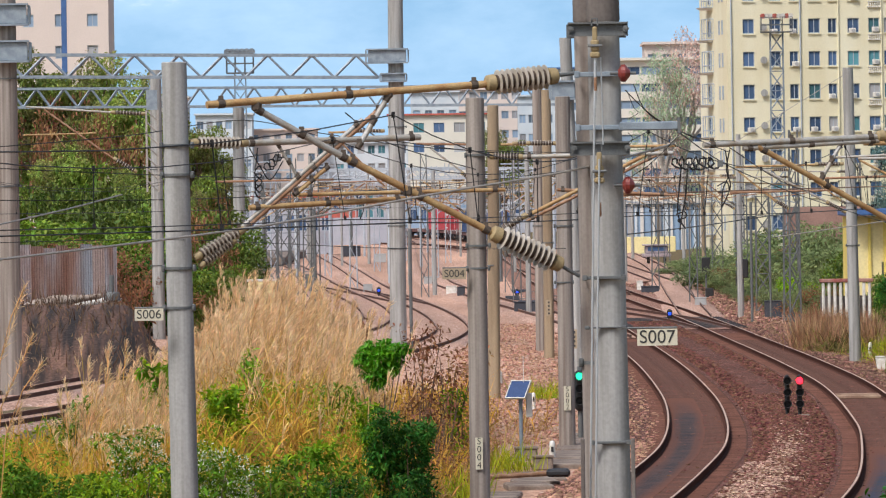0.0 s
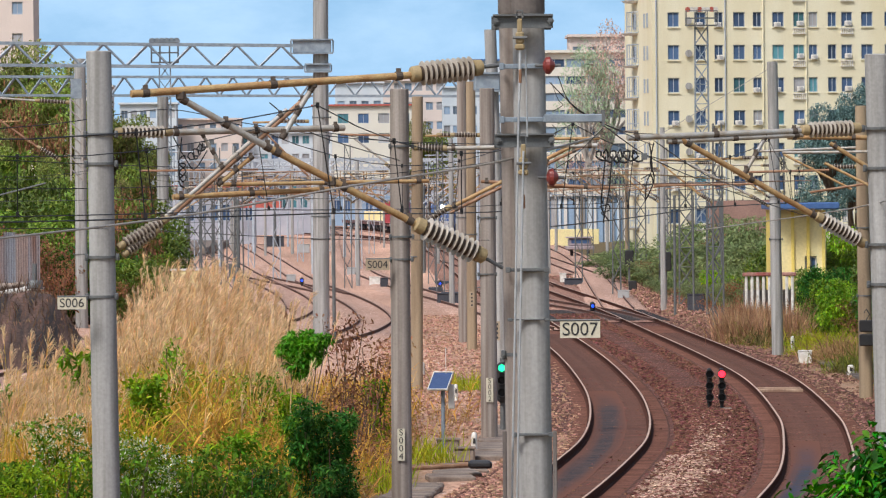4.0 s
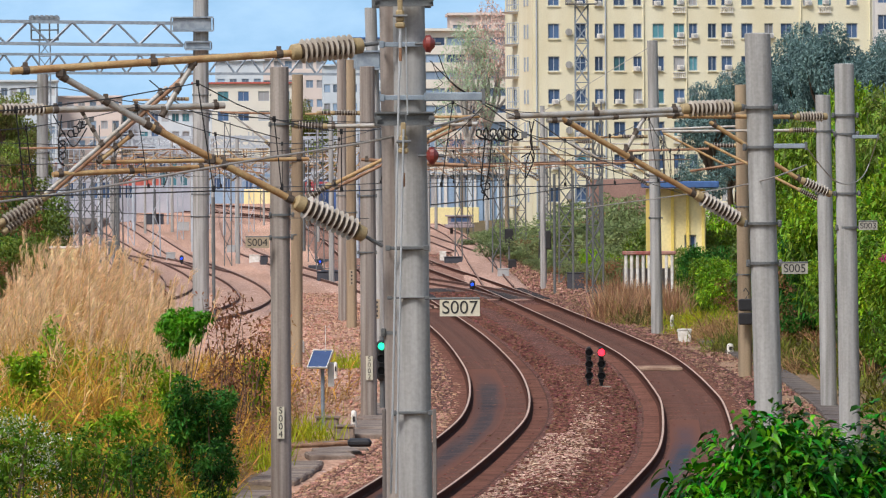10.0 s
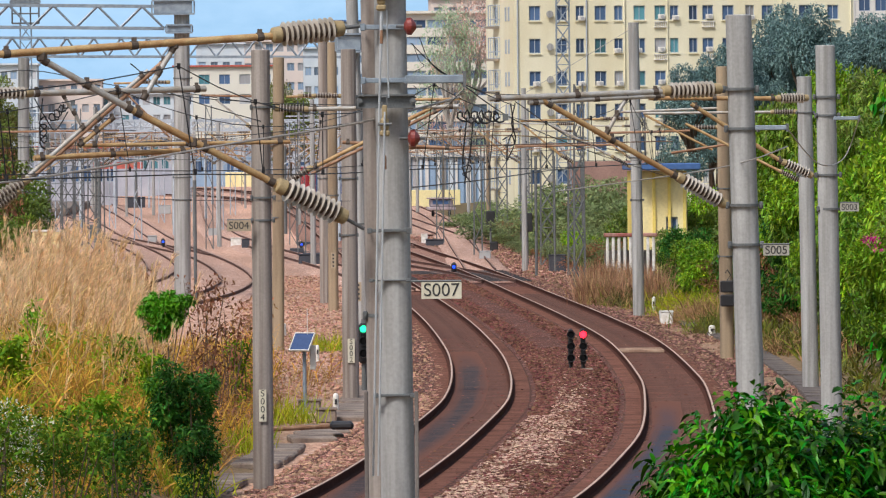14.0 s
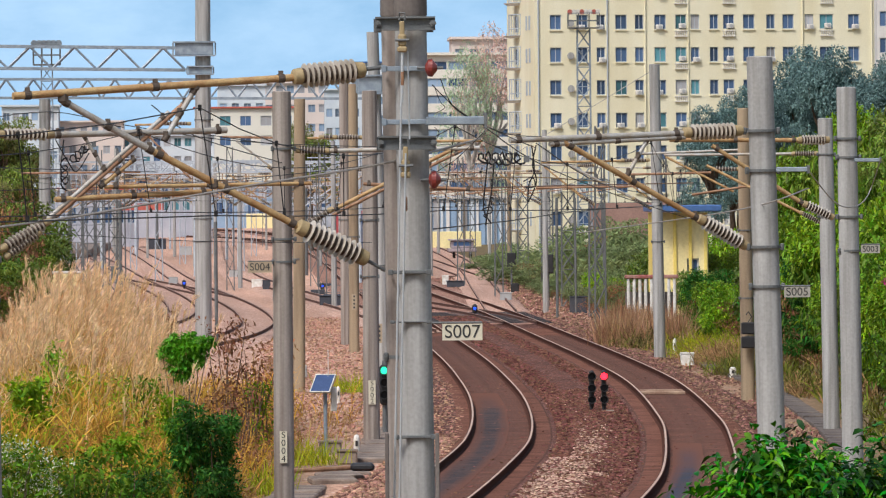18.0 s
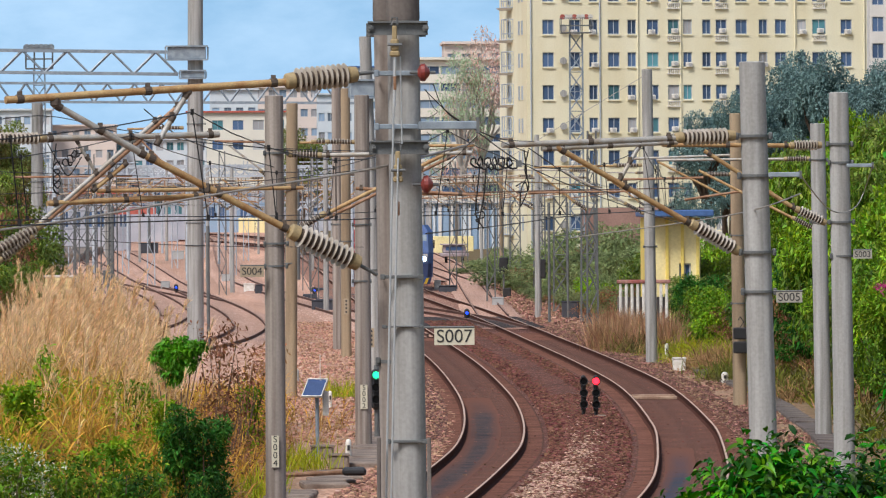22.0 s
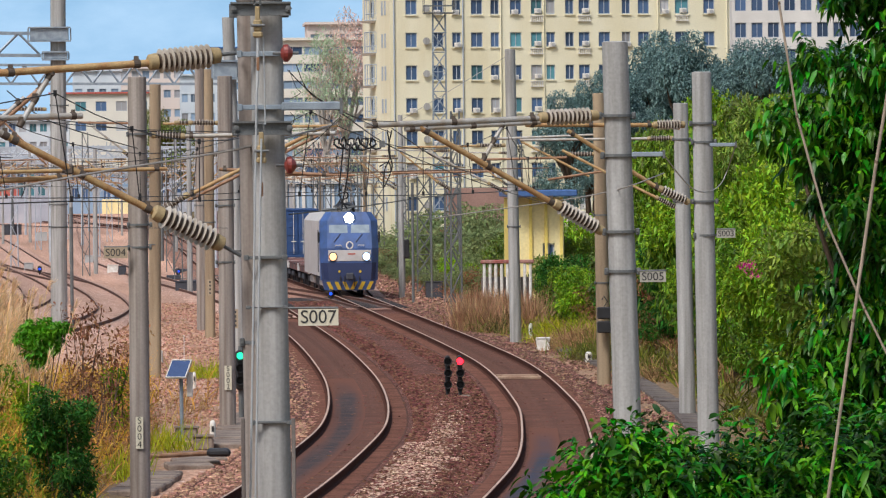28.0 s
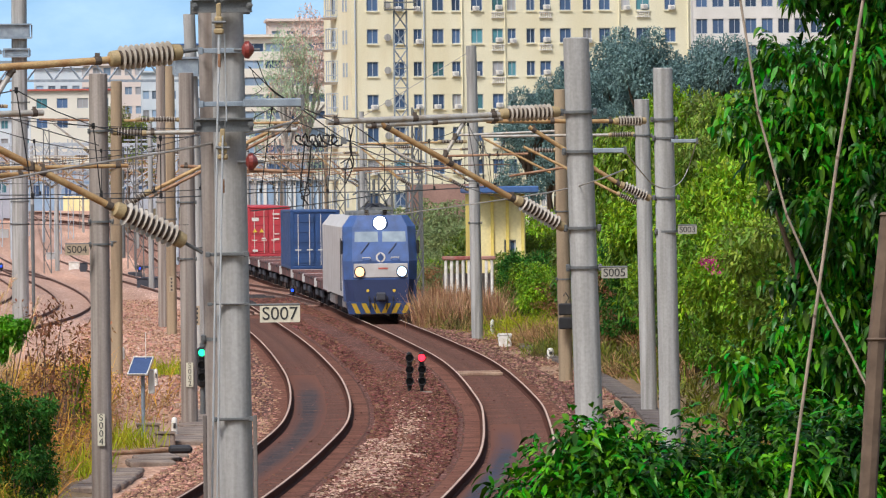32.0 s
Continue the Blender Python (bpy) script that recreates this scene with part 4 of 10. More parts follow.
DRY_STEM = mat("dry_hanging_stem", (0.20, 0.12, 0.07), 0.95, vary=0.2, scale=1, fine=9, bump=0, second=(0.08, 0.05, 0.035), island=0.4)
_q = random.Random(8)
hs = Geo()
for k in range(1500):
    i = _q.randrange(14, len(tv) - 14)
    if i % 13 in (0, 12):
        continue
    p = Vector(tv[i]).lerp(Vector(tv[i + 1]), _q.random()).lerp(Vector(tv[i + 13]), _q.random() * 0.5).lerp(Vector(tv[i - 13]), _q.random() * 0.5) + Vector((0, -0.08, 0.08))
    w = _q.uniform(0.008, 0.022)
    q = p + Vector((_q.uniform(-0.25, 0.25), -_q.uniform(0.05, 0.3), _q.uniform(-0.9, -0.1) if _q.random() < 0.6 else _q.uniform(0.15, 0.7)))
    hs.add([p - Vector((w, 0, 0)), p + Vector((w, 0, 0)), q + Vector((0.006, 0, 0)), q - Vector((0.006, 0, 0))], [(0, 1, 2, 3)])
solid("dry_stems", hs, DRY_STEM, "dry stems hanging over the dark bank", "dry plants", kind="stuff")
COPING = mat("weathered_coping", (0.50, 0.42, 0.35), 0.95, vary=0.2, scale=2.0, fine=12, bump=0.6, second=(0.22, 0.16, 0.12), depth=0.05)
edge_line = [sight(b, e, d) for b, e, d in ((-800, 128, 238), (-745, 98, 238.5), (-713, 85, 239), (-668, 80, 239.5), (-608, 74, 240))]
cop = thing("bank_coping", edge_line[3], "worn rounded concrete edge along the dark bank's top", "coping")
for a_, b_ in zip(edge_line, edge_line[1:]):
    part("coping_length", Geo().turned(a_ - edge_line[3], b_ - edge_line[3], [(0, 0.12), (0.05, 0.2), (0.5, 0.23 if b_.x < cop.location.x + 0.1 else 0.12), (0.95, 0.2 if b_.x < cop.location.x + 0.1 else 0.1), (1, 0.08)], 10), COPING, cop, smooth=True)
dk = sight(-588, 72, 240.5)
solid("drain_cap", Geo().turned((dk.x, dk.y, dk.z - 0.2), (dk.x, dk.y, dk.z + 0.1), [(0, 0.3), (0.8, 0.3), (1, 0.25)], 14).rod((dk.x, dk.y, dk.z), (dk.x, dk.y, dk.z + 0.7), 0.09, n=10), GALV_DARK, "dark round cover with a short pipe on the bank", "drain cover", smooth=True)
cv = sight(-630.4, 84.3, 241)
solid("tarpaulin", Geo().turned((cv.x - 1.0, cv.y, cv.z - 0.1), (cv.x + 1.2, cv.y, cv.z + 0.08), [(0, 0.04), (0.1, 0.1), (0.5, 0.16), (0.9, 0.1), (1, 0.04)], 10), PALE_WALL, "pale crumpled tarpaulin on the bank's top", "tarpaulin", smooth=True)


# ---- masts of the overhead line ----
def band(t, z, r, h=0.05, bolts=True):
    g = Geo().turned((0, 0, z - h / 2), (0, 0, z + h / 2), [(0, r + 0.004), (0, r + 0.014), (1, r + 0.014), (1, r + 0.004)], 16)
    if bolts:
        for s in (-1, 1):
            g.box((s * (r + 0.035), 0, z), (0.06, 0.05, h * 1.2))
            g.rod((s * (r + 0.035), -0.06, z), (s * (r + 0.035), 0.06, z), 0.012, n=6)
    return g


def mast(top, low, d, width, label, material=None, bands=(), group="masts", twin=0.0):
    """A round concrete mast through two places of the camera's view at distance d, run down to the ground. width: its
    breadth midway; bands: heights above the ground.
    """
    material = material or CONCRETE
    p, q = sight(*top, d), sight(*low, d)
    gz = ground_z(q.x, q.y) - 0.15
    u = (q - p) / (q.z - p.z)
    base = p + u * (gz - p.z)
    t = thing("mast", base, label, "mast", group)
    h = p.z - gz
    lean = (p - base)
    r = width / 2

    def rad(z):
        return r * (1 + 0.11 * (0.5 - z / h))
    sh = Geo()
    n, rings = 20, 10
    vs, fs = [], []
    for k in range(rings + 1):
        z = h * k / rings
        c = lean * (k / rings)
        for i in range(n):
            a = 2 * math.pi * i / n
            vs.append((c.x + rad(z) * math.cos(a), c.y + rad(z) * math.sin(a), z))
        if k:
            fs += [((k - 1) * n + i, (k - 1) * n + (i + 1) % n, k * n + (i + 1) % n, k * n + i) for i in range(n)]
    top_i = rings * n
    vs2 = [(lean.x + (rad(h) - 0.02) * math.cos(2 * math.pi * i / n), lean.y + (rad(h) - 0.02) * math.sin(2 * math.pi * i / n), h + 0.012) for i in range(n)]
    k0 = len(vs)
    vs += vs2
    fs += [(top_i + i, top_i + (i + 1) % n, k0 + (i + 1) % n, k0 + i) for i in range(n)] + [tuple(range(k0, k0 + n))]
    sh.add(vs, fs)
    part("shaft", sh, material, t, smooth=True)
    for z in bands:
        c = lean * (z / h)
        b = part("clamp", band(t, 0, rad(z)), GALV_DARK, t, "dark steel clamp band", smooth=True)
        b.location = (c.x, c.y, z)
    MASTS.append(t)
    return t


MASTS = []


def fixed_to_mast(name, place, material, geo, label=""):
    """A fitting as a part of the mast nearest to the place."""
    t = min(MASTS, key=lambda m: (m.location.xy - place.xy).length)
    o = part(name, geo, material, t, label)
    o.location = place - t.location
    return o


def insulator(p, q, r, parent, sheds=9, cap=0.14, material=None, name="insulator"):
    """A ribbed insulator between two places in the parent's space."""
    p, q = Vector(p), Vector(q)
    d = q - p
    a, b = p + d * cap, q - d * cap
    prof = []
    for k in range(sheds):
        m = (k + 0.5) / sheds
        prof += [(m - 0.16 / sheds, r * 0.42), (m - 0.09 / sheds, r * 0.94), (m - 0.03 / sheds, r), (m + 0.05 / sheds, r * 0.98), (m + 0.09 / sheds, r * 0.42)]
    prof = [(0.0, r * 0.42)] + prof + [(1.0, r * 0.42)]
    ob = part(name, Geo().turned(a, b, prof, 14), material or PORCELAIN, parent, "ribbed porcelain insulator", smooth=True)
    part("core", Geo().turned(a, b, [(0, r * 0.6), (1, r * 0.6)], 12), CORE_SHADED, ob, "core coloured dark for the shade between sheds", smooth=True)
    for e, f in ((p, a), (q, b)):
        part("end_cap", Geo().turned(e, f, [(0, r * 0.42), (0.15, r * 0.62), (0.85, r * 0.68), (1.0, r * 0.5)], 12), INS_CAP, ob, "ochre metal end cap", smooth=True)
    return ob


def frame_thing(name, origin, label, category, group=""):
    t = thing(name, origin, label, category, group)
    return t, (lambda p: Vector(p) - Vector(origin))


def cantilever(d, d_end, pole, tubes, insulators, label, small=()):
    """A bracket of tubes on a mast. tubes: two places (bearing, drop), radius, material; the bracket's plane runs from distance d at the mast to d_end."""
    origin = sight(*pole, d)
    t, L = frame_thing("cantilever", origin, label, "cantilever", "line brackets")
    span = abs(tubes[0][0][0] - pole[0]) + 1e-6

    def at(p):
        s = min(1.2, abs(p[0] - pole[0]) / span)
        return L(sight(*p, d + (d_end - d) * s))
    for p, q, r, m in tubes:
        o = part("tube", Geo().rod(at(p), at(q), r, n=12), m, t, smooth=True)
        if r > 0.02 and d < 130:
            a_, b_ = at(p), at(q)
            for s in (0.05, 0.5, 0.95):
                c_, u_ = a_.lerp(b_, s), (b_ - a_).normalized()
                part("collar", Geo().turned(c_ - u_ * 0.035, c_ + u_ * 0.035, [(0, r), (0, r * 1.22), (1, r * 1.22), (1, r)], 12).box(c_ + Vector((0, 0, r * 1.3)), (0.05, 0.05, 0.06)), CLAMP, o, "dark clamp collar")
    for p, q, r, k, *mm in insulators:
        insulator(at(p), at(q), r, t, k, material=(mm[0] if mm else None))
    for p in small:
        part("fitting", Geo().box(at(p), (0.09, 0.08, 0.10), bevel=0.015), CLAMP, t)
    return t


def plate(text, at_place, d, w, h, size, upright=False, arm_from=None, label="", board=None):
    """An enamel number plate, level or upright, with its arm."""
    c = sight(*at_place, d)
    t = thing("number_plate", c, label or "cream enamel plate lettered " + text + " in black", "sign", "number plates")
    part("board", Geo().box((0, 0, 0), (w, 0.012, h)), board or PLATE, t)
    face = Matrix.Translation((0, -0.0085, 0)) @ Matrix.Rotation(radians(90), 4, "X")
    if upright:
        n = len(text)
        for i, ch in enumerate(text):
            lettering("letter", ch, size, Matrix.Translation((0, -0.0085, h / 2 - h * (i + 0.5) / n)) @ Matrix.Rotation(radians(90), 4, "X"), INK, t, "black letter")
    else:
        lettering("lettering", text, size, face, INK, t, "black lettering " + text)
    if arm_from is not None:
        a = sight(*arm_from, d) - c
        part("arm", Geo().rod((w / 2 * (1 if a.x > 0 else -1) * -1, 0.0, h / 2 + 0.012), (a.x, 0.0, h / 2 + 0.012), 0.012, n=6), GALV_DARK, t)
    return t


m7b = mast((259.9, -530), (270.3, 464.7), 68.35, 0.30, "brownish twin concrete mast standing close behind the front mast", CONCRETE_BROWN, bands=())
m7 = mast((287, -530), (295.3, 465), 68.0, 0.335, "grey concrete mast with steel clamps and tension ropes", bands=())
for m_, b_, d_, r_ in ((m7, 287.6, 68.0, 0.163), (m7b, 260.6, 68.35, 0.146)):
    lo_, hi_ = sight(b_ + 0.4, -398, d_) - m_.location, sight(b_ - 0.6, -530, d_) - m_.location
    part("upper_shaft", Geo().turned(lo_, hi_ + Vector((0, 0, 0.02)), [(0, r_), (0.02, r_ + 0.005), (0.98, r_ - 0.002), (1, r_ - 0.02)], 20), CONCRETE_DARK, m_, "dark weathered upper length", smooth=True)
m6 = mast((-471.9, -336.3), (-464.6, 422), 88.0, 0.345, "grey concrete mast in the tall reeds")
m5 = mast((904.5, -319.8), (921, 355.4), 85.0, 0.345, "grey concrete mast above the green bush")
m4 = mast((59, -265.6), (58, 483.5), 119.3, 0.345, "brownish concrete mast beside the cable path", CONCRETE_BROWN)
m3 = mast((1057.1, -265), (1063.7, 338.1), 113.0, 0.345, "slim grey concrete mast on the bank")
m1 = mast((1019.5, -210.4), (1027, 312.7), 168.0, 0.39, "slim grey concrete mast beside the track")
m2 = mast((214.1, -265.8), (213.9, 337.4), 163.0, 0.38, "brownish concrete mast beside the cable path", CONCRETE_BROWN)
m_tan = mast((90.9, -252.3), (85.9, 243.7), 206.0, 0.36, "tan-stained concrete mast beside the yard tracks", CONCRETE_TAN)
m_162 = mast((169.5, -288.5), (170.4, 171.7), 272.0, 0.42, "weathered concrete mast among the yard tracks", CONCRETE_BROWN)
m_162b = mast((185.3, -278.2), (184.2, 183.9), 259.6, 0.38, "weathered concrete mast among the yard tracks", CONCRETE_TAN)
m_sig = mast((220.7, -369.7), (236.9, 202.7), 215.0, 0.40, "tall concrete mast behind the signal")
m_portal = mast((-78.6, -482.3), (-82.4, 157.8), 282.0, 0.66, "thick concrete portal mast carrying the lattice beam")
# Stands nearer than the beam; they meet only in the camera's view.
m_left = mast((-768.8, -482.9), (-768.6, 287.2), 215.0, 0.72, "thick brownish concrete portal mast lined up with the lattice beam's end", CONCRETE_BROWN)
m_275 = mast((-505.1, -323.8), (-505.3, 141.3), 311.0, 0.55, "concrete mast in front of the trees")
m_420 = mast((-359.1, -256.6), (-362.8, 113.4), 347.0, 0.60, "concrete mast at the edge of the yard")
m_box = mast((875.4, -229.6), (880.1, 270.4), 194.6, 0.38, "tan concrete mast with a black box", CONCRETE_TAN)
m_far = mast((718.9, -308.7), (724.6, 196.4), 244.9, 0.40, "concrete mast on the far side of the curve")

# brackets of the front mast
cantilever(68.0, 66.5, (240.8, -305.4), [
    ((-415.1, -261.4), (82.5, -290.8), 0.037, TUBE), ((-330.2, -254.1), (-166.6, -160.6), 0.034, TUBE_GREY), ((-171.5, -163.7), (88.4, -26.6), 0.036, TUBE),
    ((-93.8, -272.5), (-149.2, -181.3), 0.028, TUBE_GREY), ((205.7, -303.9), (242.8, -308.3), 0.02, GALV_DARK), ((205.6, 32.2), (239.3, 51.7), 0.018, GALV_DARK)],
    [((78.5, -291.9), (206.7, -303.9), 0.125, 10), ((84.5, -28.7), (208.6, 32.2), 0.125, 10)], "ochre tube bracket with two ribbed insulators", [(-93.8, -277.5), (-62.4, -104), (-328.1, -258.1)])
# bracket of the mast in the reeds
cantilever(88.0, 89.5, (-451.1, -195), [
    ((-39, -198.6), (-353.1, -192.5), 0.042, TUBE_GREY), ((-100.1, -257.6), (-358.6, -34.5), 0.034, TUBE_RUST), ((-140.5, -231.2), (-373.6, -28.8), 0.03, TUBE_GREY), ((-201.8, -149.1), (-262.5, -100.1), 0.03, TUBE),
    ((-342.9, -78.3), (-67.6, -90.1), 0.036, TUBE), ((109.6, -103.3), (-254.5, -99.9), 0.026, TUBE), ((-291.1, -190.5), (-252.1, -124.9), 0.022, TUBE_GREY)],
    [((-446.1, -194.9), (-343.1, -193.3), 0.085, 10), ((-441.3, 10.2), (-351.4, -42.4), 0.085, 10), ((-432.5, 24.4), (-367.7, -22.7), 0.07, 9)], "tube bracket with pale ribbed insulators")
# bracket of the mast above the bush
cantilever(85.0, 83.5, (890, -189.1), [
    ((461.9, -176.8), (772, -186.8), 0.036, TUBE_GREY), ((531.9, -169.4), (771.9, -179.8), 0.03, TUBE_GREY), ((556.9, -173.2), (801, -31.7), 0.036, TUBE),
    ((706.9, -178.3), (669.5, -113.5), 0.026, TUBE_GREY), ((867, -191.2), (890, -193.1), 0.018, GALV_DARK), ((870.7, 10.8), (890.7, 16.9), 0.018, GALV_DARK)],
    [((768, -187.9), (874, -191.2), 0.105, 10), ((793, -37.7), (880.7, 14.9), 0.10, 10)], "ochre tube bracket with ribbed insulators over the track")
cantilever(113.0, 112.0, (1061, -157), [
    ((745.1, -175.3), (975.1, -172.9), 0.036, TUBE), ((820, -164.5), (983.9, -57.8), 0.036, TUBE)],
    [((970.1, -172.9), (1027.1, -173.3), 0.09, 8), ((979, -61.8), (1033.7, -35.2), 0.09, 8)], "ochre tube bracket on a slim mast")

# number plates
plate("S007", (375.6, 161.8), 67.5, 0.40, 0.165, 0.185, arm_from=(321.9, 144))
plate("S006", (-522.8, 108), 87.6, 0.37, 0.155, 0.165, arm_from=(-493.6, 96.4))
plate("S005", (968.2, 95.4), 84.6, 0.325, 0.13, 0.145, arm_from=(940.3, 83.2), board=PLATE_DIM)
plate("S003", (1098.1, 20.5), 112.6, 0.31, 0.135, 0.14, arm_from=(1081.2, 13.3), board=PLATE_DIM)
plate("S004", (18.3, 44.3), 119.0, 0.42, 0.19, 0.185, arm_from=(45.5, 33.7), label="grimy tan plate lettered S004 in black", board=PLATE_OLD)
plate("S004", (57.4, 363), 119.09, 0.13, 0.56, 0.16, True)
plate("S002", (214.9, 267.4), 162.78, 0.17, 0.58, 0.17, True)


# ---- lattice portal beams ----
def lattice_beam(p, q, depth, width, bays, label):
    """A four-boom lattice beam between two places."""
    p, q = Vector(p), Vector(q)
    t = thing("lattice_beam", p, label, "gantry", "lattice beams")
    u = q - p
    side = Vector((0, width, 0))
    down = Vector((0, 0, -depth))
    for s in (0, 1):
        for k in (0, 1):
            o = side * s + down * k
            part("boom", Geo().box(o + u / 2, (0.12, 0.12, u.length), m=u.to_track_quat("Z", "Y").to_matrix().to_4x4()), GALV, t)
    for s in (0, 1):
        for i in range(bays):
            a = u * (i / bays) + side * s
            m = u * ((i + 0.5) / bays) + side * s
            b = u * ((i + 1) / bays) + side * s
            part("lacing", Geo().rod(a + down, m, 0.05, n=5).rod(m, b + down, 0.05, n=5), GALV, t)
    return t


lattice_beam(sight(-817.2, -355.6, 283), sight(-110.7, -344.8, 283), 0.92, 0.8, 9, "galvanised lattice portal beam across the yard")
lattice_beam(sight(-787.6, -294.8, 345), sight(220.4, -285.7, 345), 0.95, 0.8, 21, "galvanised lattice portal beam farther back")


# ---- the overhead line along the tracks ----
def sag_wire(pts, r, material, name, label, droppers=None, sag=0.35, group="overhead wires"):
    """A wire hung between supports, each span sagging."""
    line = []
    for a, b in zip(pts, pts[1:]):
        for k in range(8):
            s = k / 8
            p = a.lerp(b, s)
            p.z -= sag * 4 * s * (1 - s)
            line.append(p)
    line.append(pts[-1])
    o = line[0]
    t = thing(name, o, label, "wire", group)
    part("strand", Geo().tube([p - o for p in line], r, 5), material, t)
    return t, line


def line_at(line, y):
    x = x_at(line, y)
    return Vector((x, y, rise(y)))


def overhead(line, ys, label, zc=5.45, zm=6.5, stagger=0.25):
    sup_c, sup_m = [], []
    for k, y in enumerate(ys):
        p = line_at(line, y)
        s = stagger * (1 if k % 2 else -1)
        sup_c.append(p + Vector((s, 0, zc)))
        sup_m.append(p + Vector((s * 0.4, 0, zm)))
    t, c = sag_wire(sup_c, 0.0068, WIRE, "contact_wire", "dark contact wire over " + label, sag=0.03)
    t2, m = sag_wire(sup_m, 0.0065, WIRE, "messenger_wire", "dark messenger wire over " + label, sag=0.42)
    for i in range(2, len(m) - 1, 2):
        if m[i].z - c[i].z > 0.15 and m[i].y < 420:
            a, b = m[i] - t2.location, c[i] - t2.location
            part("dropper", Geo().rod(a, b, 0.006, n=4).box(b + Vector((0, 0, 0.02)), (0.035, 0.05, 0.06)).box(a, (0.035, 0.05, 0.06)), WIRE, t2)
    return c, m


YA = [62, 88, 119.3, 163, 206, 262, 310, 360, 410, 460, 520, 580, 640, 700, 760, 820]
YB = [40, 66, 84.5, 112.5, 168, 195, 245, 295, 345, 395, 450, 510, 570, 630, 690, 750, 810]
overhead(LINE_A, YA, "the main track")
overhead(LINE_B, YB, "the main track")
for pts, ys in ((YARD_1, [180, 215, 260, 300, 345, 395, 450, 510, 580, 660, 740, 820]), (YARD_2, [205, 250, 300, 350, 400, 460, 530, 610, 700, 790]), (SIDING, [300, 345, 390, 440, 500, 570, 650, 740, 830]), (YARD_3, [335, 385, 440, 500, 570, 650, 740, 830]), (YARD_4, [345, 400, 460, 530, 610, 700, 790])):
    overhead(curve(pts), ys, "the yard track", zc=5.6, zm=6.7)


def far_support(line, y, side, reach, label, lattice=False, tall=8.2, seed=0):
    """A mast beside a track with its bracket of tubes and insulators."""
    r_ = random.Random(seed)
    p = line_at(line, y)
    base = Vector((p.x + side * reach, y, ground_z(p.x + side * reach, y)))
    up = p.z - base.z
    t = thing("line_mast", base, label, "mast", "yard masts")
    h = tall + up
    if lattice:
        a = 0.24
        for sx in (-a, a):
            for sy in (-a, a):
                part("leg", Geo().rod((sx, sy, -0.2), (sx * 0.75, sy * 0.75, h), 0.035, n=5), GALV_DARK, t)
        for k in range(9):
            z0, z1 = h * k / 9, h * (k + 1) / 9
            s0, s1 = a * (1 - 0.25 * k / 9), a * (1 - 0.25 * (k + 1) / 9)
            sg = 1 if k % 2 else -1
            part("lacing", Geo().rod((-s0 * sg, -s0, z0), (s1 * sg, -s1, z1), 0.022, n=4).rod((-s0 * sg, s0, z0), (s1 * sg, s1, z1), 0.022, n=4).rod((-s0, -s0 * sg, z0), (-s1, s1 * sg, z1), 0.022, n=4), GALV_DARK, t)
    else:
        part("shaft", Geo().turned((0, 0, -0.2), (0, 0, h), [(0, 0.155), (1, 0.12)], 12), r_.choice([CONCRETE, CONCRETE, GALV_DARK, CONCRETE_TAN]), t, smooth=True)
    e = Vector((-side * (reach + r_.uniform(0.3, 1.0)), 0, up + 7.0 + r_.uniform(-0.1, 0.25)))
    tube = r_.choice([TUBE, TUBE_GREY, TUBE_RUST, TUBE_GREY])
    top = Vector((-side * 0.95, 0, e.z - 0.05))
    part("top_tube", Geo().rod(top, e, 0.04, n=6), tube, t)
    insulator((-side * 0.2, 0, top.z), top, 0.10, t, 6)
    low = Vector((-side * 0.85, 0, up + 5.65))
    mid = Vector((-side * (reach - 0.5), 0, e.z - 0.1))
    part("strut", Geo().rod(low, mid, 0.04, n=6), TUBE if tube is TUBE_GREY else tube, t)
    insulator((-side * 0.2, 0, up + 5.25), low, 0.10, t, 6)
    part("steady_tube", Geo().rod(low.lerp(mid, 0.35), Vector((-side * (reach + 1.1), 0, up + 5.8)), 0.03, n=6), TUBE_RUST, t)
    part("steady_arm", Geo().rod(Vector((-side * (reach + 1.0), 0, up + 5.78)), Vector((-side * (reach - 0.2), 0, up + 5.5)), 0.022, n=5), GALV, t)
    part("brace", Geo().rod(low.lerp(mid, 0.6), Vector((-side * (reach - 1.4), 0, e.z - 0.05)), 0.025, n=5), TUBE_GREY, t)
    return t


sd = 100
LINE_Y1, LINE_Y2, LINE_S, LINE_Y3, LINE_Y4 = (curve(p) for p in (YARD_1, YARD_2, SIDING, YARD_3, YARD_4))
for line, ys, side, lat in ((LINE_A, [310, 360, 410, 460, 520, 580, 640, 700, 760], -1, 1), (LINE_B, [295, 345, 395, 450, 510, 570, 630, 690, 750], 1, 1), (LINE_Y1, [395, 450, 510, 580, 660, 740], 1, 0), (LINE_Y2, [350, 400, 460, 530, 610, 700], -1, 1), (LINE_S, [440, 500, 570, 650, 740], -1, 1), (LINE_Y3, [335, 385, 440, 500, 570, 650], 1, 1), (LINE_Y4, [530, 610, 700], 1, 0)):
    for y in ys:
        sd += 1
        lt = bool(lat and sd % 3)
        far_support(line, y, side, 3.1 if line not in (LINE_A, LINE_B) else 2.9, "galvanised lattice mast with tube bracket in the yard" if lt else "concrete mast with tube bracket in the yard", lt, 8.0 + (sd % 4) * 0.35, sd)

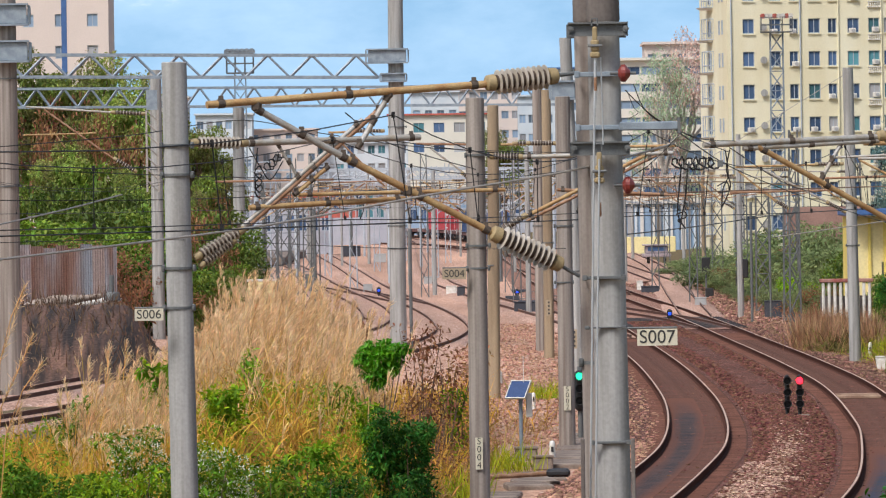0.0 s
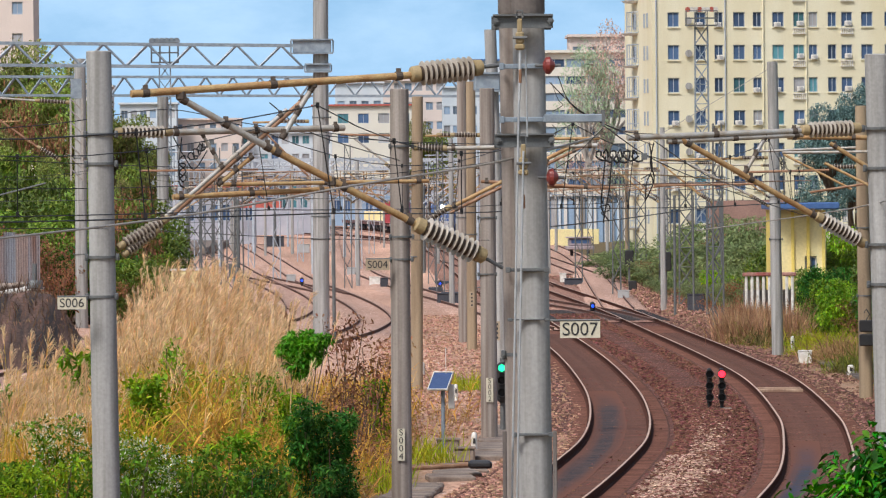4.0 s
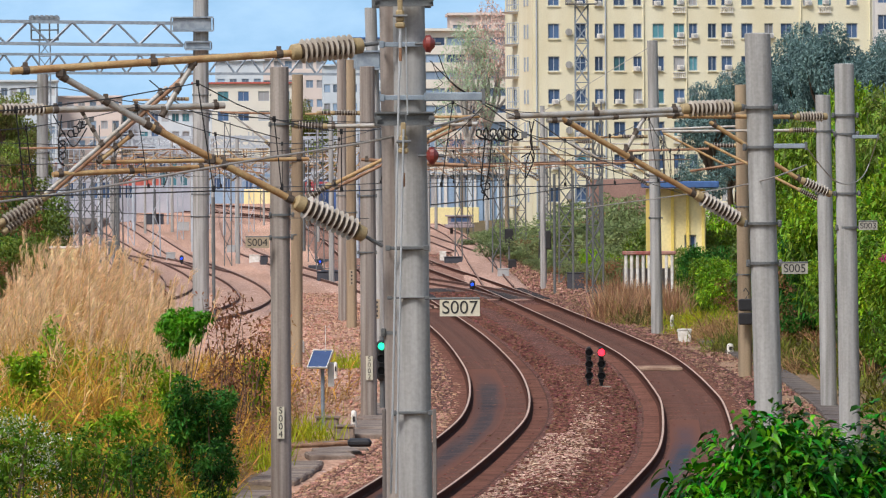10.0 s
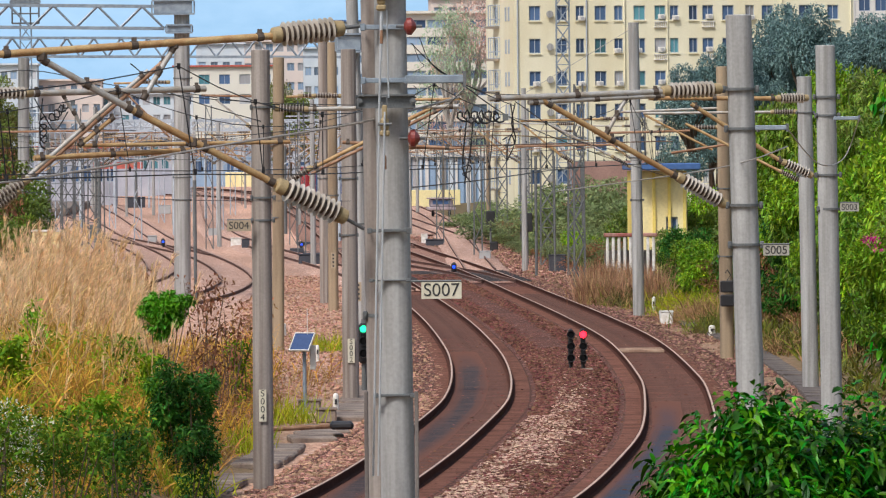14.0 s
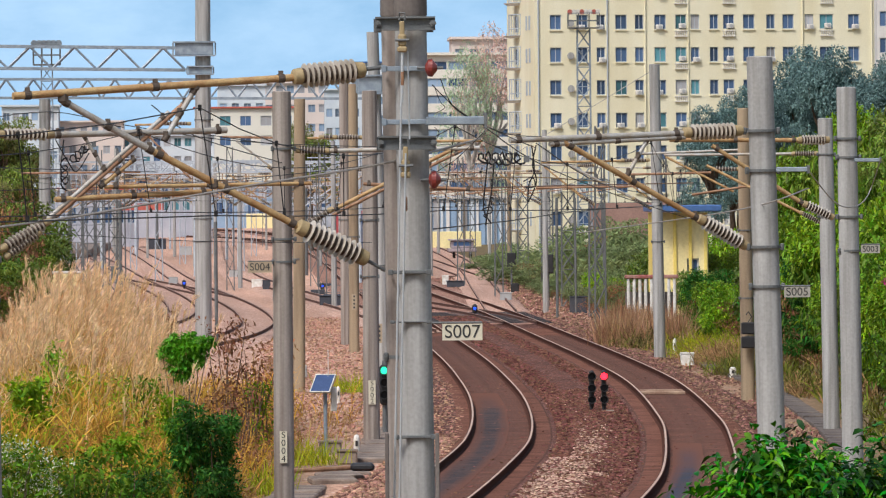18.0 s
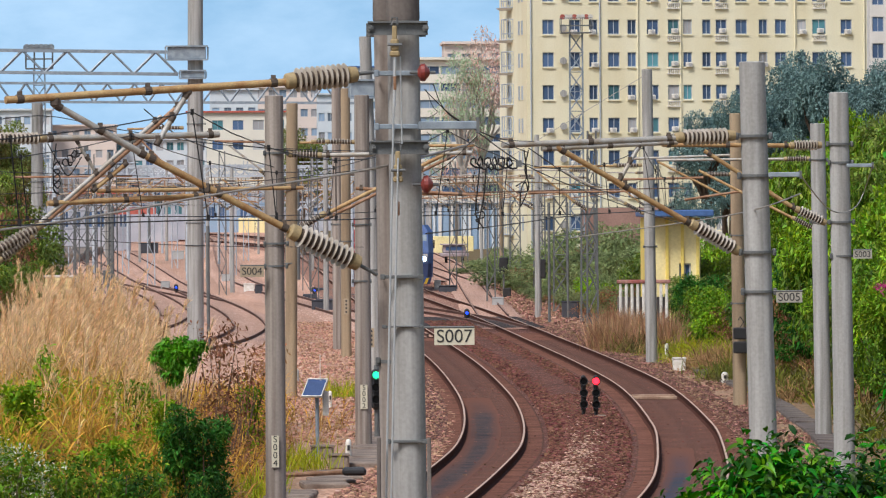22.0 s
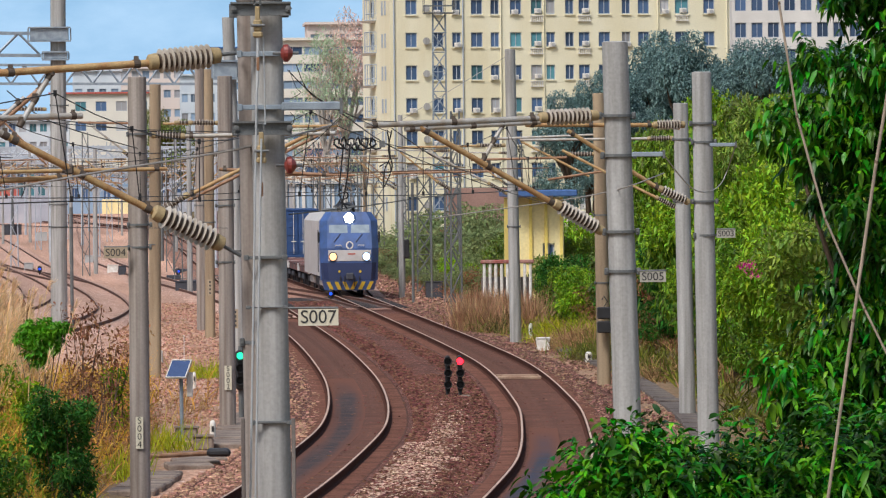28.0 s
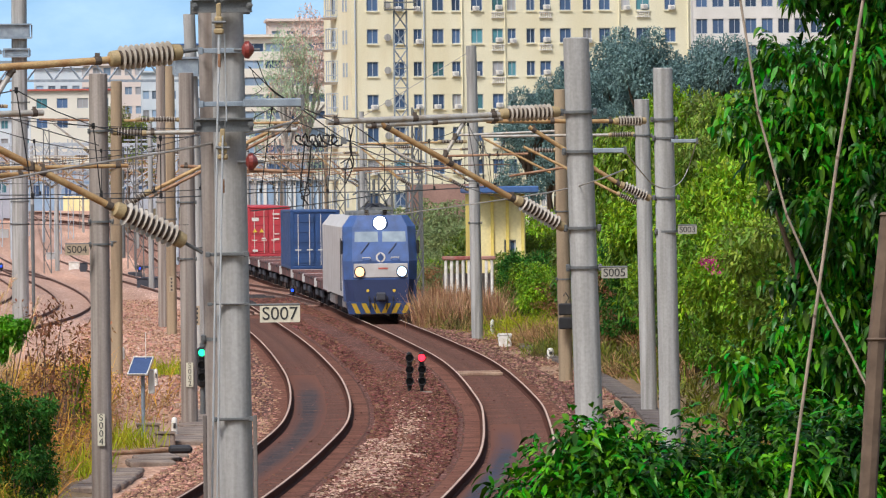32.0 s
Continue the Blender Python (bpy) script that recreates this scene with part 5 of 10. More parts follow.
# brackets of the nearer masts
cantilever(119.3, 119.3, (68.5, -163), [
    ((408.6, -163.8), (140.5, -160.9), 0.04, TUBE_GREY), ((383.8, -173.1), (141.8, -52.8), 0.034, TUBE), ((378.6, -160.2), (146.8, -46.8), 0.028, TUBE_RUST), ((397.5, -89.9), (202.6, -101.9), 0.03, TUBE_RUST), ((333.3, -143.9), (367.7, -103.4), 0.02, TUBE_GREY)],
    [((82.5, -162.8), (143.5, -160.8), 0.085, 8), ((82.3, -19.7), (148.9, -58.7), 0.085, 8)], "tube bracket of the mast beside the cable path", [(318.2, -136.1), (277.6, -96.8)])
cantilever(163.0, 163.0, (208.8, -175.8), [((413.8, -176.7), (203.8, -175.9), 0.035, TUBE), ((442.5, -89.2), (277.5, -91.8), 0.03, TUBE_RUST)], [((148.9, -184.8), (203.9, -183.9), 0.08, 8)], "rusty tube bracket farther along the track")
cantilever(206.0, 206.0, (80.9, -184.8), [((-46.1, -186.8), (58.8, -184.1), 0.035, TUBE_RUST), ((218.9, -182.7), (103.8, -183.4), 0.035, TUBE), ((-21.2, -179.4), (52.9, -122.2), 0.03, TUBE_GREY)], [((123.9, -185.1), (193.9, -185.1), 0.09, 8), ((33.1, -135.5), (62.7, -110.1), 0.09, 7)], "tube bracket on the tan mast")
cantilever(168.0, 168.0, (1018.9, -147.4), [((734.8, -148.4), (964.9, -149), 0.035, TUBE_GREY), ((784.1, -77.9), (924.3, -98.4), 0.03, TUBE_RUST), ((809.7, -129.6), (978.8, -42.8), 0.035, TUBE)], [((959.9, -149), (1006.9, -149.5), 0.085, 8), ((973.8, -45.9), (1013.6, -25.4), 0.085, 8)], "ochre tube bracket over the main track")
cantilever(194.6, 194.6, (879.8, -134.6), [((647.6, -114.1), (817.7, -117), 0.035, TUBE_RUST), ((687.9, -150.9), (867.9, -156.7), 0.035, TUBE_GREY), ((737.8, -145.5), (857.4, -82.8), 0.035, TUBE)], [((817.7, -123), (869.7, -122.7), 0.09, 7)], "rusty tube bracket on the mast with the black box")
cantilever(244.9, 244.9, (721.8, -135.6), [((507.5, -92), (697.5, -93.8), 0.04, TUBE_RUST), ((517.8, -137), (702.8, -139.8), 0.04, TUBE), ((557.8, -136.7), (692.3, -65.8), 0.04, TUBE_GREY)], [((657.8, -140.1), (709.8, -139.7), 0.10, 7), ((677.4, -73.9), (712.2, -53.7), 0.10, 7)], "ochre tube bracket on the far mast")
cantilever(282.0, 282.0, (-88.5, -227.4), [((-402.2, -125.2), (-192.1, -126), 0.045, TUBE_RUST), ((-200.8, -209.1), (-100.8, -210.6), 0.045, TUBE), ((-181.1, -193.8), (-102.3, -112.6), 0.04, TUBE_RUST)], [((-155.8, -211.4), (-100.8, -210.6), 0.12, 7)], "rusty tube bracket on the portal mast")
cantilever(311.0, 311.0, (-510.2, -251.9), [((-735.1, -262.4), (-575.3, -249.9), 0.05, TUBE_GREY), ((-702.2, -256.9), (-576.6, -164.9), 0.05, TUBE_RUST), ((-740.9, -212.4), (-610.8, -214.4), 0.035, TUBE), ((-685.8, -216.6), (-666.2, -189.3), 0.03, TUBE)], [((-585.3, -251.1), (-522.3, -247.1), 0.13, 8), ((-581.5, -170), (-539.9, -144.3), 0.13, 7)], "rusty tube bracket hung from a lattice drop post")
drop = sight(-512.2, -253.9, 309.5)
dp = thing("lattice_drop_post", drop, "pale lattice drop post under the portal beam", "drop post")
hd = drop.z - sight(-512.4, -108.9, 311).z
for sx in (-0.26, 0.26):
    part("leg", Geo().box((sx, 0, -hd / 2), (0.09, 0.09, hd)), WIRE_PALE, dp)
for k in range(7):
    part("lacing", Geo().rod((-0.26, 0, -hd * k / 7), (0.26, 0, -hd * (k + 1) / 7), 0.035, n=4), WIRE_PALE, dp)
part("hanger", Geo().box((0, 0, 0.45), (0.5, 0.1, 0.9)), GALV, dp)

# portal beam seats
for be, d, w, h_ in (((-94.8, -342.5), 282, 1.6, 0.5), ((-84.3, -304.4), 282, 1.0, 0.26), ((-756, -360), 214.9, 1.0, 0.58), ((-757, -425), 214.9, 1.0, 0.58), ((215.4, -277), 215, 0.75, 0.5)):
    c = sight(*be, d)
    t = fixed_to_mast("beam_seat", c, GALV, Geo().box((0, -0.45, 0), (w, 0.1, h_), bevel=0.02).box((0, -0.45, h_ / 2 + 0.03), (w * 1.1, 0.3, 0.06)).box((0, -0.45, -h_ / 2 - 0.03), (w * 1.1, 0.3, 0.06)), "galvanised beam seat")
    for s in (-1, 1):
        part("cheek", Geo().box((s * w * 0.55, 0, 0), (0.06, 0.8, h_)), GALV, t)


# ---- lattice floodlight masts ----
def lamp_mast(be_top, d, label, w=1.1, cage=True, bulbs=8):
    p = sight(*be_top, d)
    z0 = ground_z(p.x, p.y)
    h = p.z - z0
    t = thing("floodlight_mast", (p.x, p.y, z0), label, "floodlight mast", "floodlight masts")
    a = w / 2
    steel = GALV if cage else GALV_DARK
    for sx in (-a, a):
        for sy in (-a, a):
            part("leg", Geo().rod((sx, sy, 0), (sx * 0.9, sy * 0.9, h), 0.045 * w, n=5), steel, t)
    n = int(h / (w * 1.3))
    for k in range(n):
        z0_, z1_ = h * k / n, h * (k + 1) / n
        for sy in (-a, a):
            part("lacing", Geo().rod((-a, sy, z0_), (a, sy, z1_), 0.027 * w, n=4).rod((a, sy, z0_), (-a, sy, z1_), 0.027 * w, n=4).rod((-a, sy, z1_), (a, sy, z1_), 0.025 * w, n=4), steel, t)
    if cage:
        part("platform", Geo().box((0, 0, h), (a * 4.4, a * 3.8, 0.08)), GALV_DARK, t)
        for z in (0.6, 1.2):
            for sy in (-1, 1):
                part("guard_rail", Geo().box((0, sy * a * 1.9, h + z), (a * 4.4, 0.06, 0.06)), GALV_DARK, t)
            for sx in (-1, 1):
                part("guard_rail", Geo().box((sx * a * 2.2, 0, h + z), (0.06, a * 3.8, 0.06)), GALV_DARK, t)
        for sx in (-2.2, -0.8, 0.8, 2.2):
            for sy in (-1.9, 1.9):
                part("upright", Geo().rod((sx * a, sy * a, h), (sx * a, sy * a, h + 1.2), 0.03, n=4), GALV_DARK, t)
    for k in range(bulbs):
        x = -a * 2 + a * 4 * k / max(1, bulbs - 1)
        part("floodlight", Geo().turned((x, -a, h + 1.35), (x, -a - 0.35, h + 1.3), [(0, 0.12), (0.6, 0.2), (1, 0.22)], 10), (WHITE if k % 3 else RED_TRIM) if bulbs > 6 else GALV, t, "round floodlight")
    return t


lamp_mast((594, -374.5), 560, "galvanised lattice floodlight mast before the apartment block", 1.15)
lamp_mast((-355.2, -316.5), 420, "galvanised lattice floodlight mast behind the portal beam", 0.75, True, 6)
for be, d in (((-304.6, -93.7), 430), ((-282.6, -97.4), 410), ((-264.6, -93.1), 440), ((-237.6, -92.7), 400), ((527.1, -95), 420), ((613.9, -64.4), 330), ((484.1, -95.2), 470), ((564.1, -84.7), 360)):
    lamp_mast(be, d, "slim dark lattice mast in the yard", 0.74, False, 0)

# slim steel posts
for top, low, d, r in (((-227.9, -72.5), (-232.4, 90.4), 330, 0.08), ((-59.4, -36.9), (-64.6, 168), 275, 0.07), ((544, -74.8), (542.6, 130.2), 330, 0.07), ((577, -74.6), (577.7, 115.4), 340, 0.05)):
    p, q = sight(*top, d), sight(*low, d)
    z0 = ground_z(q.x, q.y)
    solid("steel_post", Geo().rod((p.x, p.y, z0 - 0.1), p, r, n=8), GALV_DARK, "slim dark steel post in the yard", "post", "steel posts")


# ---- free wires ----
def wire(pts, r, material, label, name="wire", group="overhead wires"):
    """A wire through places of the camera's view, each (bearing, drop, distance)."""
    line = [sight(*p) for p in pts]
    fine = []
    for i in range(len(line) - 1):
        a, b, c, d = line[max(i - 1, 0)], line[i], line[i + 1], line[min(i + 2, len(line) - 1)]
        for k in range(6):
            s = k / 6
            fine.append(0.5 * ((2 * b) + (c - a) * s + (2 * a - 5 * b + 4 * c - d) * s * s + (3 * b - a - 3 * c + d) * s ** 3))
    fine.append(line[-1])
    o = fine[0]
    t = thing(name, o, label, "wire", group)
    part("strand", Geo().tube([p - o for p in fine], r * (0.75 if material is WIRE else 1.0), 6), material, t)
    return t


PALE = "pale stranded cable slanting across the yard"
DARK = "dark overhead wire crossing the yard"
wire([(-804.3, 8.6, 60), (-353.4, -41.4, 64), (-22.5, -96.4, 66), (238.2, -137.4, 68), (408.9, -179.8, 70)], 0.012, WIRE_PALE, PALE)
wire([(-801.2, -191.4, 95), (-550.9, -209.5, 100), (-350.5, -233.4, 110), (-220.9, -204.4, 118)], 0.010, WIRE, DARK)
wire([(-801.8, -155.4, 90), (-452, -136, 96), (-162.1, -125.5, 110)], 0.009, WIRE, DARK)
wire([(-802.7, -98.4, 88), (-422.6, -95.5, 92), (-22.3, -111.4, 110), (238.2, -137.4, 125)], 0.009, WIRE, DARK)
wire([(-803.8, -23.4, 80), (-453.8, -23, 88), (-84, -2.3, 105), (216, 2.3, 120)], 0.007, WIRE, DARK)
wire([(-803.4, -51.4, 70), (-662.9, -81.2, 74), (-567.5, -104.8, 78)], 0.009, WIRE_PALE, PALE)
wire([(-170.3, -243.7, 90), (-91.1, -187.4, 100), (58.2, -140.1, 119)], 0.011, WIRE, DARK)
wire([(-220.8, -209.4, 118), (-21.2, -179.4, 125), (238.6, -167.4, 140), (398.8, -172.9, 160)], 0.011, WIRE, DARK)
wire([(-81.1, -192.3, 119), (58.7, -172.1, 119), (218.6, -162.7, 121)], 0.012, WIRE, DARK)
wire([(340.5, -285.8, 68), (369.6, -230.4, 69), (458.9, -184, 72), (508.6, -163.2, 80)], 0.007, WIRE, DARK)
wire([(325.3, -276.1, 68), (379.6, -225.2, 69), (454, -189.1, 72), (518.9, -183.1, 84)], 0.007, WIRE, DARK)
wire([(419.2, -199.6, 69), (518.2, -133.1, 85), (657.3, -75.9, 110), (784.7, -33.9, 140)], 0.009, WIRE, DARK)
wire([(326.4, -21, 75), (456.6, -34, 95), (617, -53.5, 120), (785.1, -60.9, 150)], 0.011, WIRE, DARK)
wire([(508.8, -171.2, 84), (617.7, -101.5, 100), (717.4, -78, 125)], 0.009, WIRE, DARK)
wire([(327.5, -91, 120), (517.6, -95.1, 130), (785.7, -98.9, 150)], 0.014, TUBE_RUST, "rusty long tube strut over the tracks", "strut")
wire([(327.7, -108, 130), (497.8, -111.4, 140), (637.7, -101.2, 150)], 0.014, TUBE, "ochre long tube strut over the tracks", "strut")
wire([(984.6, -125.8, 85), (1043.9, -57.1, 100), (1089, -66.7, 112), (1116.8, -136.4, 112)], 0.009, WIRE_PALE, "slack pale lead between two masts")
wire([(583.4, -12, 110), (783.7, -37.9, 100), (903.9, -58.6, 85), (989.2, -87.7, 85)], 0.009, WIRE_PALE, "slack pale lead to the mast")
wire([(477.9, -157.2, 244), (718.9, -300.7, 245)], 0.012, WIRE_PALE, "thin stay wire of the far mast")

# tangled dropper leads
rt_ = random.Random(3)


def tangle(be0, be1, d, label, loops=5):
    a, b = sight(*be0, d), sight(*be1, d)
    pts = []
    for k in range(loops * 8 + 1):
        s = k / (loops * 8)
        ang = s * loops * 2 * math.pi
        p = a.lerp(b, s) + Vector((math.cos(ang) * 0.055, 0.03 * math.sin(ang * 0.5), math.sin(ang) * 0.07)) * (0.6 + 0.5 * rt_.random())
        pts.append(p)
    t = thing("dropper_lead", a, label, "wire", "dropper leads")
    part("strand", Geo().tube([p - a for p in pts], 0.011, 5), WIRE, t)
    part("clip", Geo().box(pts[-1] - a, (0.06, 0.05, 0.07)), GALV_DARK, t)
    return t


LEAD = "black looped jumper lead hanging from the line"
tangle((408.3, -144.8), (483.3, -143.6), 72, LEAD, 6)
tangle((-311.8, -145.8), (-281.4, -175.4), 90, LEAD, 4)
tangle((-326.8, -146.1), (-324.5, -101), 90, LEAD, 4)


def lead(places, d, label, r=0.012):
    return wire([(*p, d) for p in places], r, WIRE, label, "jumper_lead", "jumper leads")


lead([(423.3, -144.5), (417.6, -94.6), (414.9, -54.6), (428.6, -29.4)], 74, LEAD)
lead([(434.3, -144.4), (429.5, -89.4), (421.9, -49.5), (418.5, -26.6)], 74, LEAD)
lead([(411.9, -54.7), (427, -59.4), (428.9, -49.4), (414.8, -44.6), (422.7, -38.5)], 74, LEAD)
lead([(500.7, -168.3), (505, -123.3), (495.6, -98.4), (493.1, -65.4)], 80, LEAD)
lead([(508.7, -168.2), (502.2, -133.3), (508.7, -103.2), (494.2, -67.4)], 80, LEAD)
lead([(485.7, -103.6), (501.8, -111.3), (505.6, -95.2), (487.6, -93.5)], 80, LEAD)
lead([(328.3, -276), (339.9, -245.8), (347.7, -235.7), (331.6, -226)], 68, LEAD, 0.005)
lead([(329.2, -201), (337, -190.9), (330.8, -178), (322.8, -174.1)], 68, LEAD, 0.005)
lead([(292.2, -76.5), (327.9, -118), (368.3, -145.4), (419.1, -194.6)], 68, LEAD, 0.006)
lead([(-341.2, -184.3), (-319.8, -146), (-304.1, -127.7), (-281.6, -160.4)], 90, LEAD)
lead([(-326.2, -184.1), (-332, -136.1), (-330.5, -101.1), (-320.6, -94)], 90, LEAD)
lead([(-142.7, -88.2), (-140.9, -71.2), (-147.2, -55.3)], 90, LEAD)

# ---- fittings of the front mast ----
def beam_clamp(be, d, w, h, label, grey=None):
    c = sight(*be, d)
    t = fixed_to_mast("cross_clamp", c, grey or GALV_DARK, Geo().box((0, -0.27 if h > 0.05 else -0.16, 0), (w * 0.5, 0.03, h * 0.6)), label)
    if h <= 0.05:
        o = 0.195 if h > 0.03 else 0.183
        part("band_plate", Geo().box((0.0, -o, 0), (w * 0.86, 0.03, h), bevel=0.006), grey or GALV_DARK, t)
        for s in (-1, 1):
            part("lug", Geo().box((s * w * 0.44, -o, 0), (0.05, 0.07, h + 0.02), bevel=0.006), grey or GALV_DARK, t)
            part("side_strap", Geo().box((s * w * 0.45, 0.0, 0), (0.012, 2 * o, h)), grey or GALV_DARK, t)
        return t
    for y in (-0.30, 0.45):
        part("channel", Geo().box((0, y, 0), (w, 0.06, h), bevel=0.008).box((0, y - 0.03, h / 2), (w, 0.10, 0.018)).box((0, y - 0.03, -h / 2), (w, 0.10, 0.018)), grey or GALV_DARK, t)
    for s in (-1, 1):
        part("tie_bolt", Geo().rod((s * w * 0.46, -0.42, 0), (s * w * 0.46, 0.5, 0), 0.016, n=6).turned((s * w * 0.46, -0.40, 0), (s * w * 0.46, -0.36, 0), [(0, 0.035), (1, 0.035)], 6), GALV_DARK, t)
    return t


beam_clamp((277.3, -383.3), 68.0, 0.60, 0.12, "heavy dark steel cross clamp on the front mast")
beam_clamp((279.1, -173.3), 68.0, 0.58, 0.12, "heavy dark steel cross clamp on the front mast")
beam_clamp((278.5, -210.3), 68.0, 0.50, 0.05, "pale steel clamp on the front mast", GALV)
beam_clamp((278.5, -304.3), 68.0, 0.50, 0.05, "steel clamp on the front mast", GALV)
beam_clamp((282.6, 54.8), 68.0, 0.44, 0.035, "thin steel clamp on the front mast")
beam_clamp((283.7, 142.8), 68.0, 0.42, 0.015, "thin steel band on the front mast")
beam_clamp((289.5, 345.9), 68.0, 0.42, 0.03, "dark steel clamp with bolts on the front mast")
BAND_MASTS = [((-469.2, -190.3), 88, 0.40), ((-469, -138.2), 88, 0.39), ((-468.5, 26.8), 88, 0.40), ((-469.6, 96.8), 88, 0.38), ((906.4, -189.8), 85, 0.42), ((908.9, -119.7), 85, 0.40), ((911.8, 15.3), 85, 0.42), ((914.2, 85.3), 85, 0.40),
              ((1058.2, -175), 113, 0.40), ((1059.8, -142), 113, 0.38), ((1060.7, -36.9), 113, 0.40), ((1063.1, 23.1), 113, 0.38), ((1020.9, -147.4), 168, 0.43), ((1021.7, -37.4), 168, 0.43), ((61.6, -165.1), 119.3, 0.40), ((61.1, -5.1), 119.3, 0.40), ((60.5, 34.9), 119.3, 0.38), ((212.6, -37.7), 163, 0.43), ((212.1, 62.3), 163, 0.43),
              ((721.3, -70.6), 244.9, 0.46), ((722.9, 4.4), 244.9, 0.46), ((-81.4, -42.3), 282, 0.74), ((-82, -2.3), 282, 0.74), ((-78.7, -217.3), 282, 0.74), ((84.6, -99.7), 206, 0.41), ((83.6, 30.3), 206, 0.41), ((169.6, -38.4), 272, 0.48), ((184.2, -8.2), 259.6, 0.44), ((228.2, -137.5), 215, 0.46), ((233.4, 42.6), 215, 0.46), ((-767.4, -312.9), 215, 0.80), ((-767.3, -122.8), 215, 0.80), ((-504.8, -148.8), 311, 0.62), ((-506.4, 21.2), 311, 0.62), ((-360.3, -116.6), 347, 0.66), ((-362.4, 23.4), 347, 0.66), ((878, -14.6), 194.6, 0.43), ((879.2, 105.4), 194.6, 0.43), ((269, 204.7), 68.35, 0.33)]
for be, d, w in BAND_MASTS:
    beam = sight(*be, d)
    t = fixed_to_mast("clamp_band", beam, GALV_DARK, Geo().turned((0, 0, -0.018), (0, 0, 0.018), [(0, w / 2 - 0.03), (0, w / 2 - 0.005), (1, w / 2 - 0.005), (1, w / 2 - 0.03)], 18), "dark steel band")
    for s in (-1, 1):
        part("lug", Geo().box((s * w / 2, -0.04, 0), (0.05, 0.10, 0.09), bevel=0.01).rod((s * w / 2, -0.12, 0), (s * w / 2, 0.06, 0), 0.012, n=6), GALV_DARK, t)
# tension ropes with their yokes
for be0, be1, d, r in (((272.8, -335.4), (252, 489.5), 67.3, 0.011), ((277.9, -155.3), (261, 489.6), 67.25, 0.010), ((273.8, -335.3), (271.8, -245.4), 67.3, 0.013), ((282.8, -335.2), (285.1, -180.2), 67.35, 0.008)):
    a, b = sight(*be0, d), sight(*be1, d)
    b.z = max(b.z, 1.2)
    fixed_to_mast("tension_rope", a, ROPE, Geo().rod((0, 0, 0), b - a, r, n=8), "pale steel tension rope")
for be in ((273, -355.4), (277.6, -133.3)):
    c = sight(*be, 67.3)
    t = fixed_to_mast("rope_yoke", c, INS_CAP, Geo().box((0, 0, 0), (0.085, 0.06, 0.13), bevel=0.02).box((0, 0, 0.12), (0.05, 0.04, 0.14), bevel=0.01).box((0, 0, -0.09), (0.10, 0.07, 0.06), bevel=0.015), "ochre cast yoke")
    part("pin", Geo().rod((-0.07, -0.04, 0), (0.07, -0.04, 0), 0.014, n=8), GALV_DARK, t)
    part("shackle", Geo().tube([(-0.03, 0, 0.2), (-0.025, 0, 0.27), (0.025, 0, 0.27), (0.03, 0, 0.2)], 0.012, 6), GALV_DARK, t)
    part("rope_clip", Geo().box((0.0, 0, -0.38), (0.03, 0.03, 0.14), bevel=0.006), TUBE_RUST, t)
# red disc insulators and the grey arm
for be, d in (((323.8, -306.1), 67.8), ((328.7, -108), 67.8)):
    c = sight(*be, d)
    t = fixed_to_mast("disc_insulator", c, PORCELAIN_RED, Geo().turned((-0.06, 0, 0), (0.06, 0, 0), [(0, 0.03), (0.25, 0.085), (0.6, 0.09), (1, 0.03)], 16), "dark red disc insulator")
    part("stud", Geo().rod((-0.14, 0, 0), (0.12, 0, 0), 0.016, n=8), GALV_DARK, t)
ga, gb = sight(314.3, -212.2, 67.7), sight(419.4, -211.6, 67.7)
t_arm = Geo().box(((gb.x - ga.x) / 2, 0, 0), (gb.x - ga.x, 0.07, 0.085), bevel=0.01)
t = fixed_to_mast("outrigger_arm", ga, GALV, t_arm, "grey steel outrigger arm")
part("end_plate", Geo().box((gb.x - ga.x, 0, 0), (0.03, 0.12, 0.16)), GALV_DARK, t)
for be0, be1, d, lab in (((932.6, -121.3), (989.6, -122.7), 84.7, "mast above the bush"), ((1070.8, -136.9), (1116.8, -137.4), 112.7, "slim mast")):
    a, b = sight(*be0, d), sight(*be1, d)
    t = fixed_to_mast("outrigger_arm", a, GALV, Geo().box(((b.x - a.x) / 2, 0, 0), (b.x - a.x, 0.06, 0.06), bevel=0.008), "grey steel outrigger arm")
    part("end_plate", Geo().box((b.x - a.x, 0, 0), (0.03, 0.1, 0.1)), GALV_DARK, t)
# cap on the portal mast by the signal, and steel posts at the front mast's foot
for x0, d in (((240.6, 339.4), 67.2), ((329.6, 340.3), 67.2)):
    p = sight(*x0, d)
    solid("channel_post", Geo().box((p.x, p.y, p.z / 2), (0.04, 0.05, p.z), bevel=0.008), CONCRETE_DARK, "weathered steel channel post at the mast's foot", "post", "steel posts")


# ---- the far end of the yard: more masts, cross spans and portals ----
# Steel made pale and bluish, the far yard's haze being in its colour.
HAZED_STEEL = mat("pale_galvanised", (0.50, 0.55, 0.60), 0.6, 0.1, vary=0.12, scale=3, fine=60, bump=0.05, second=(0.38, 0.43, 0.49))
fr_ = random.Random(77)


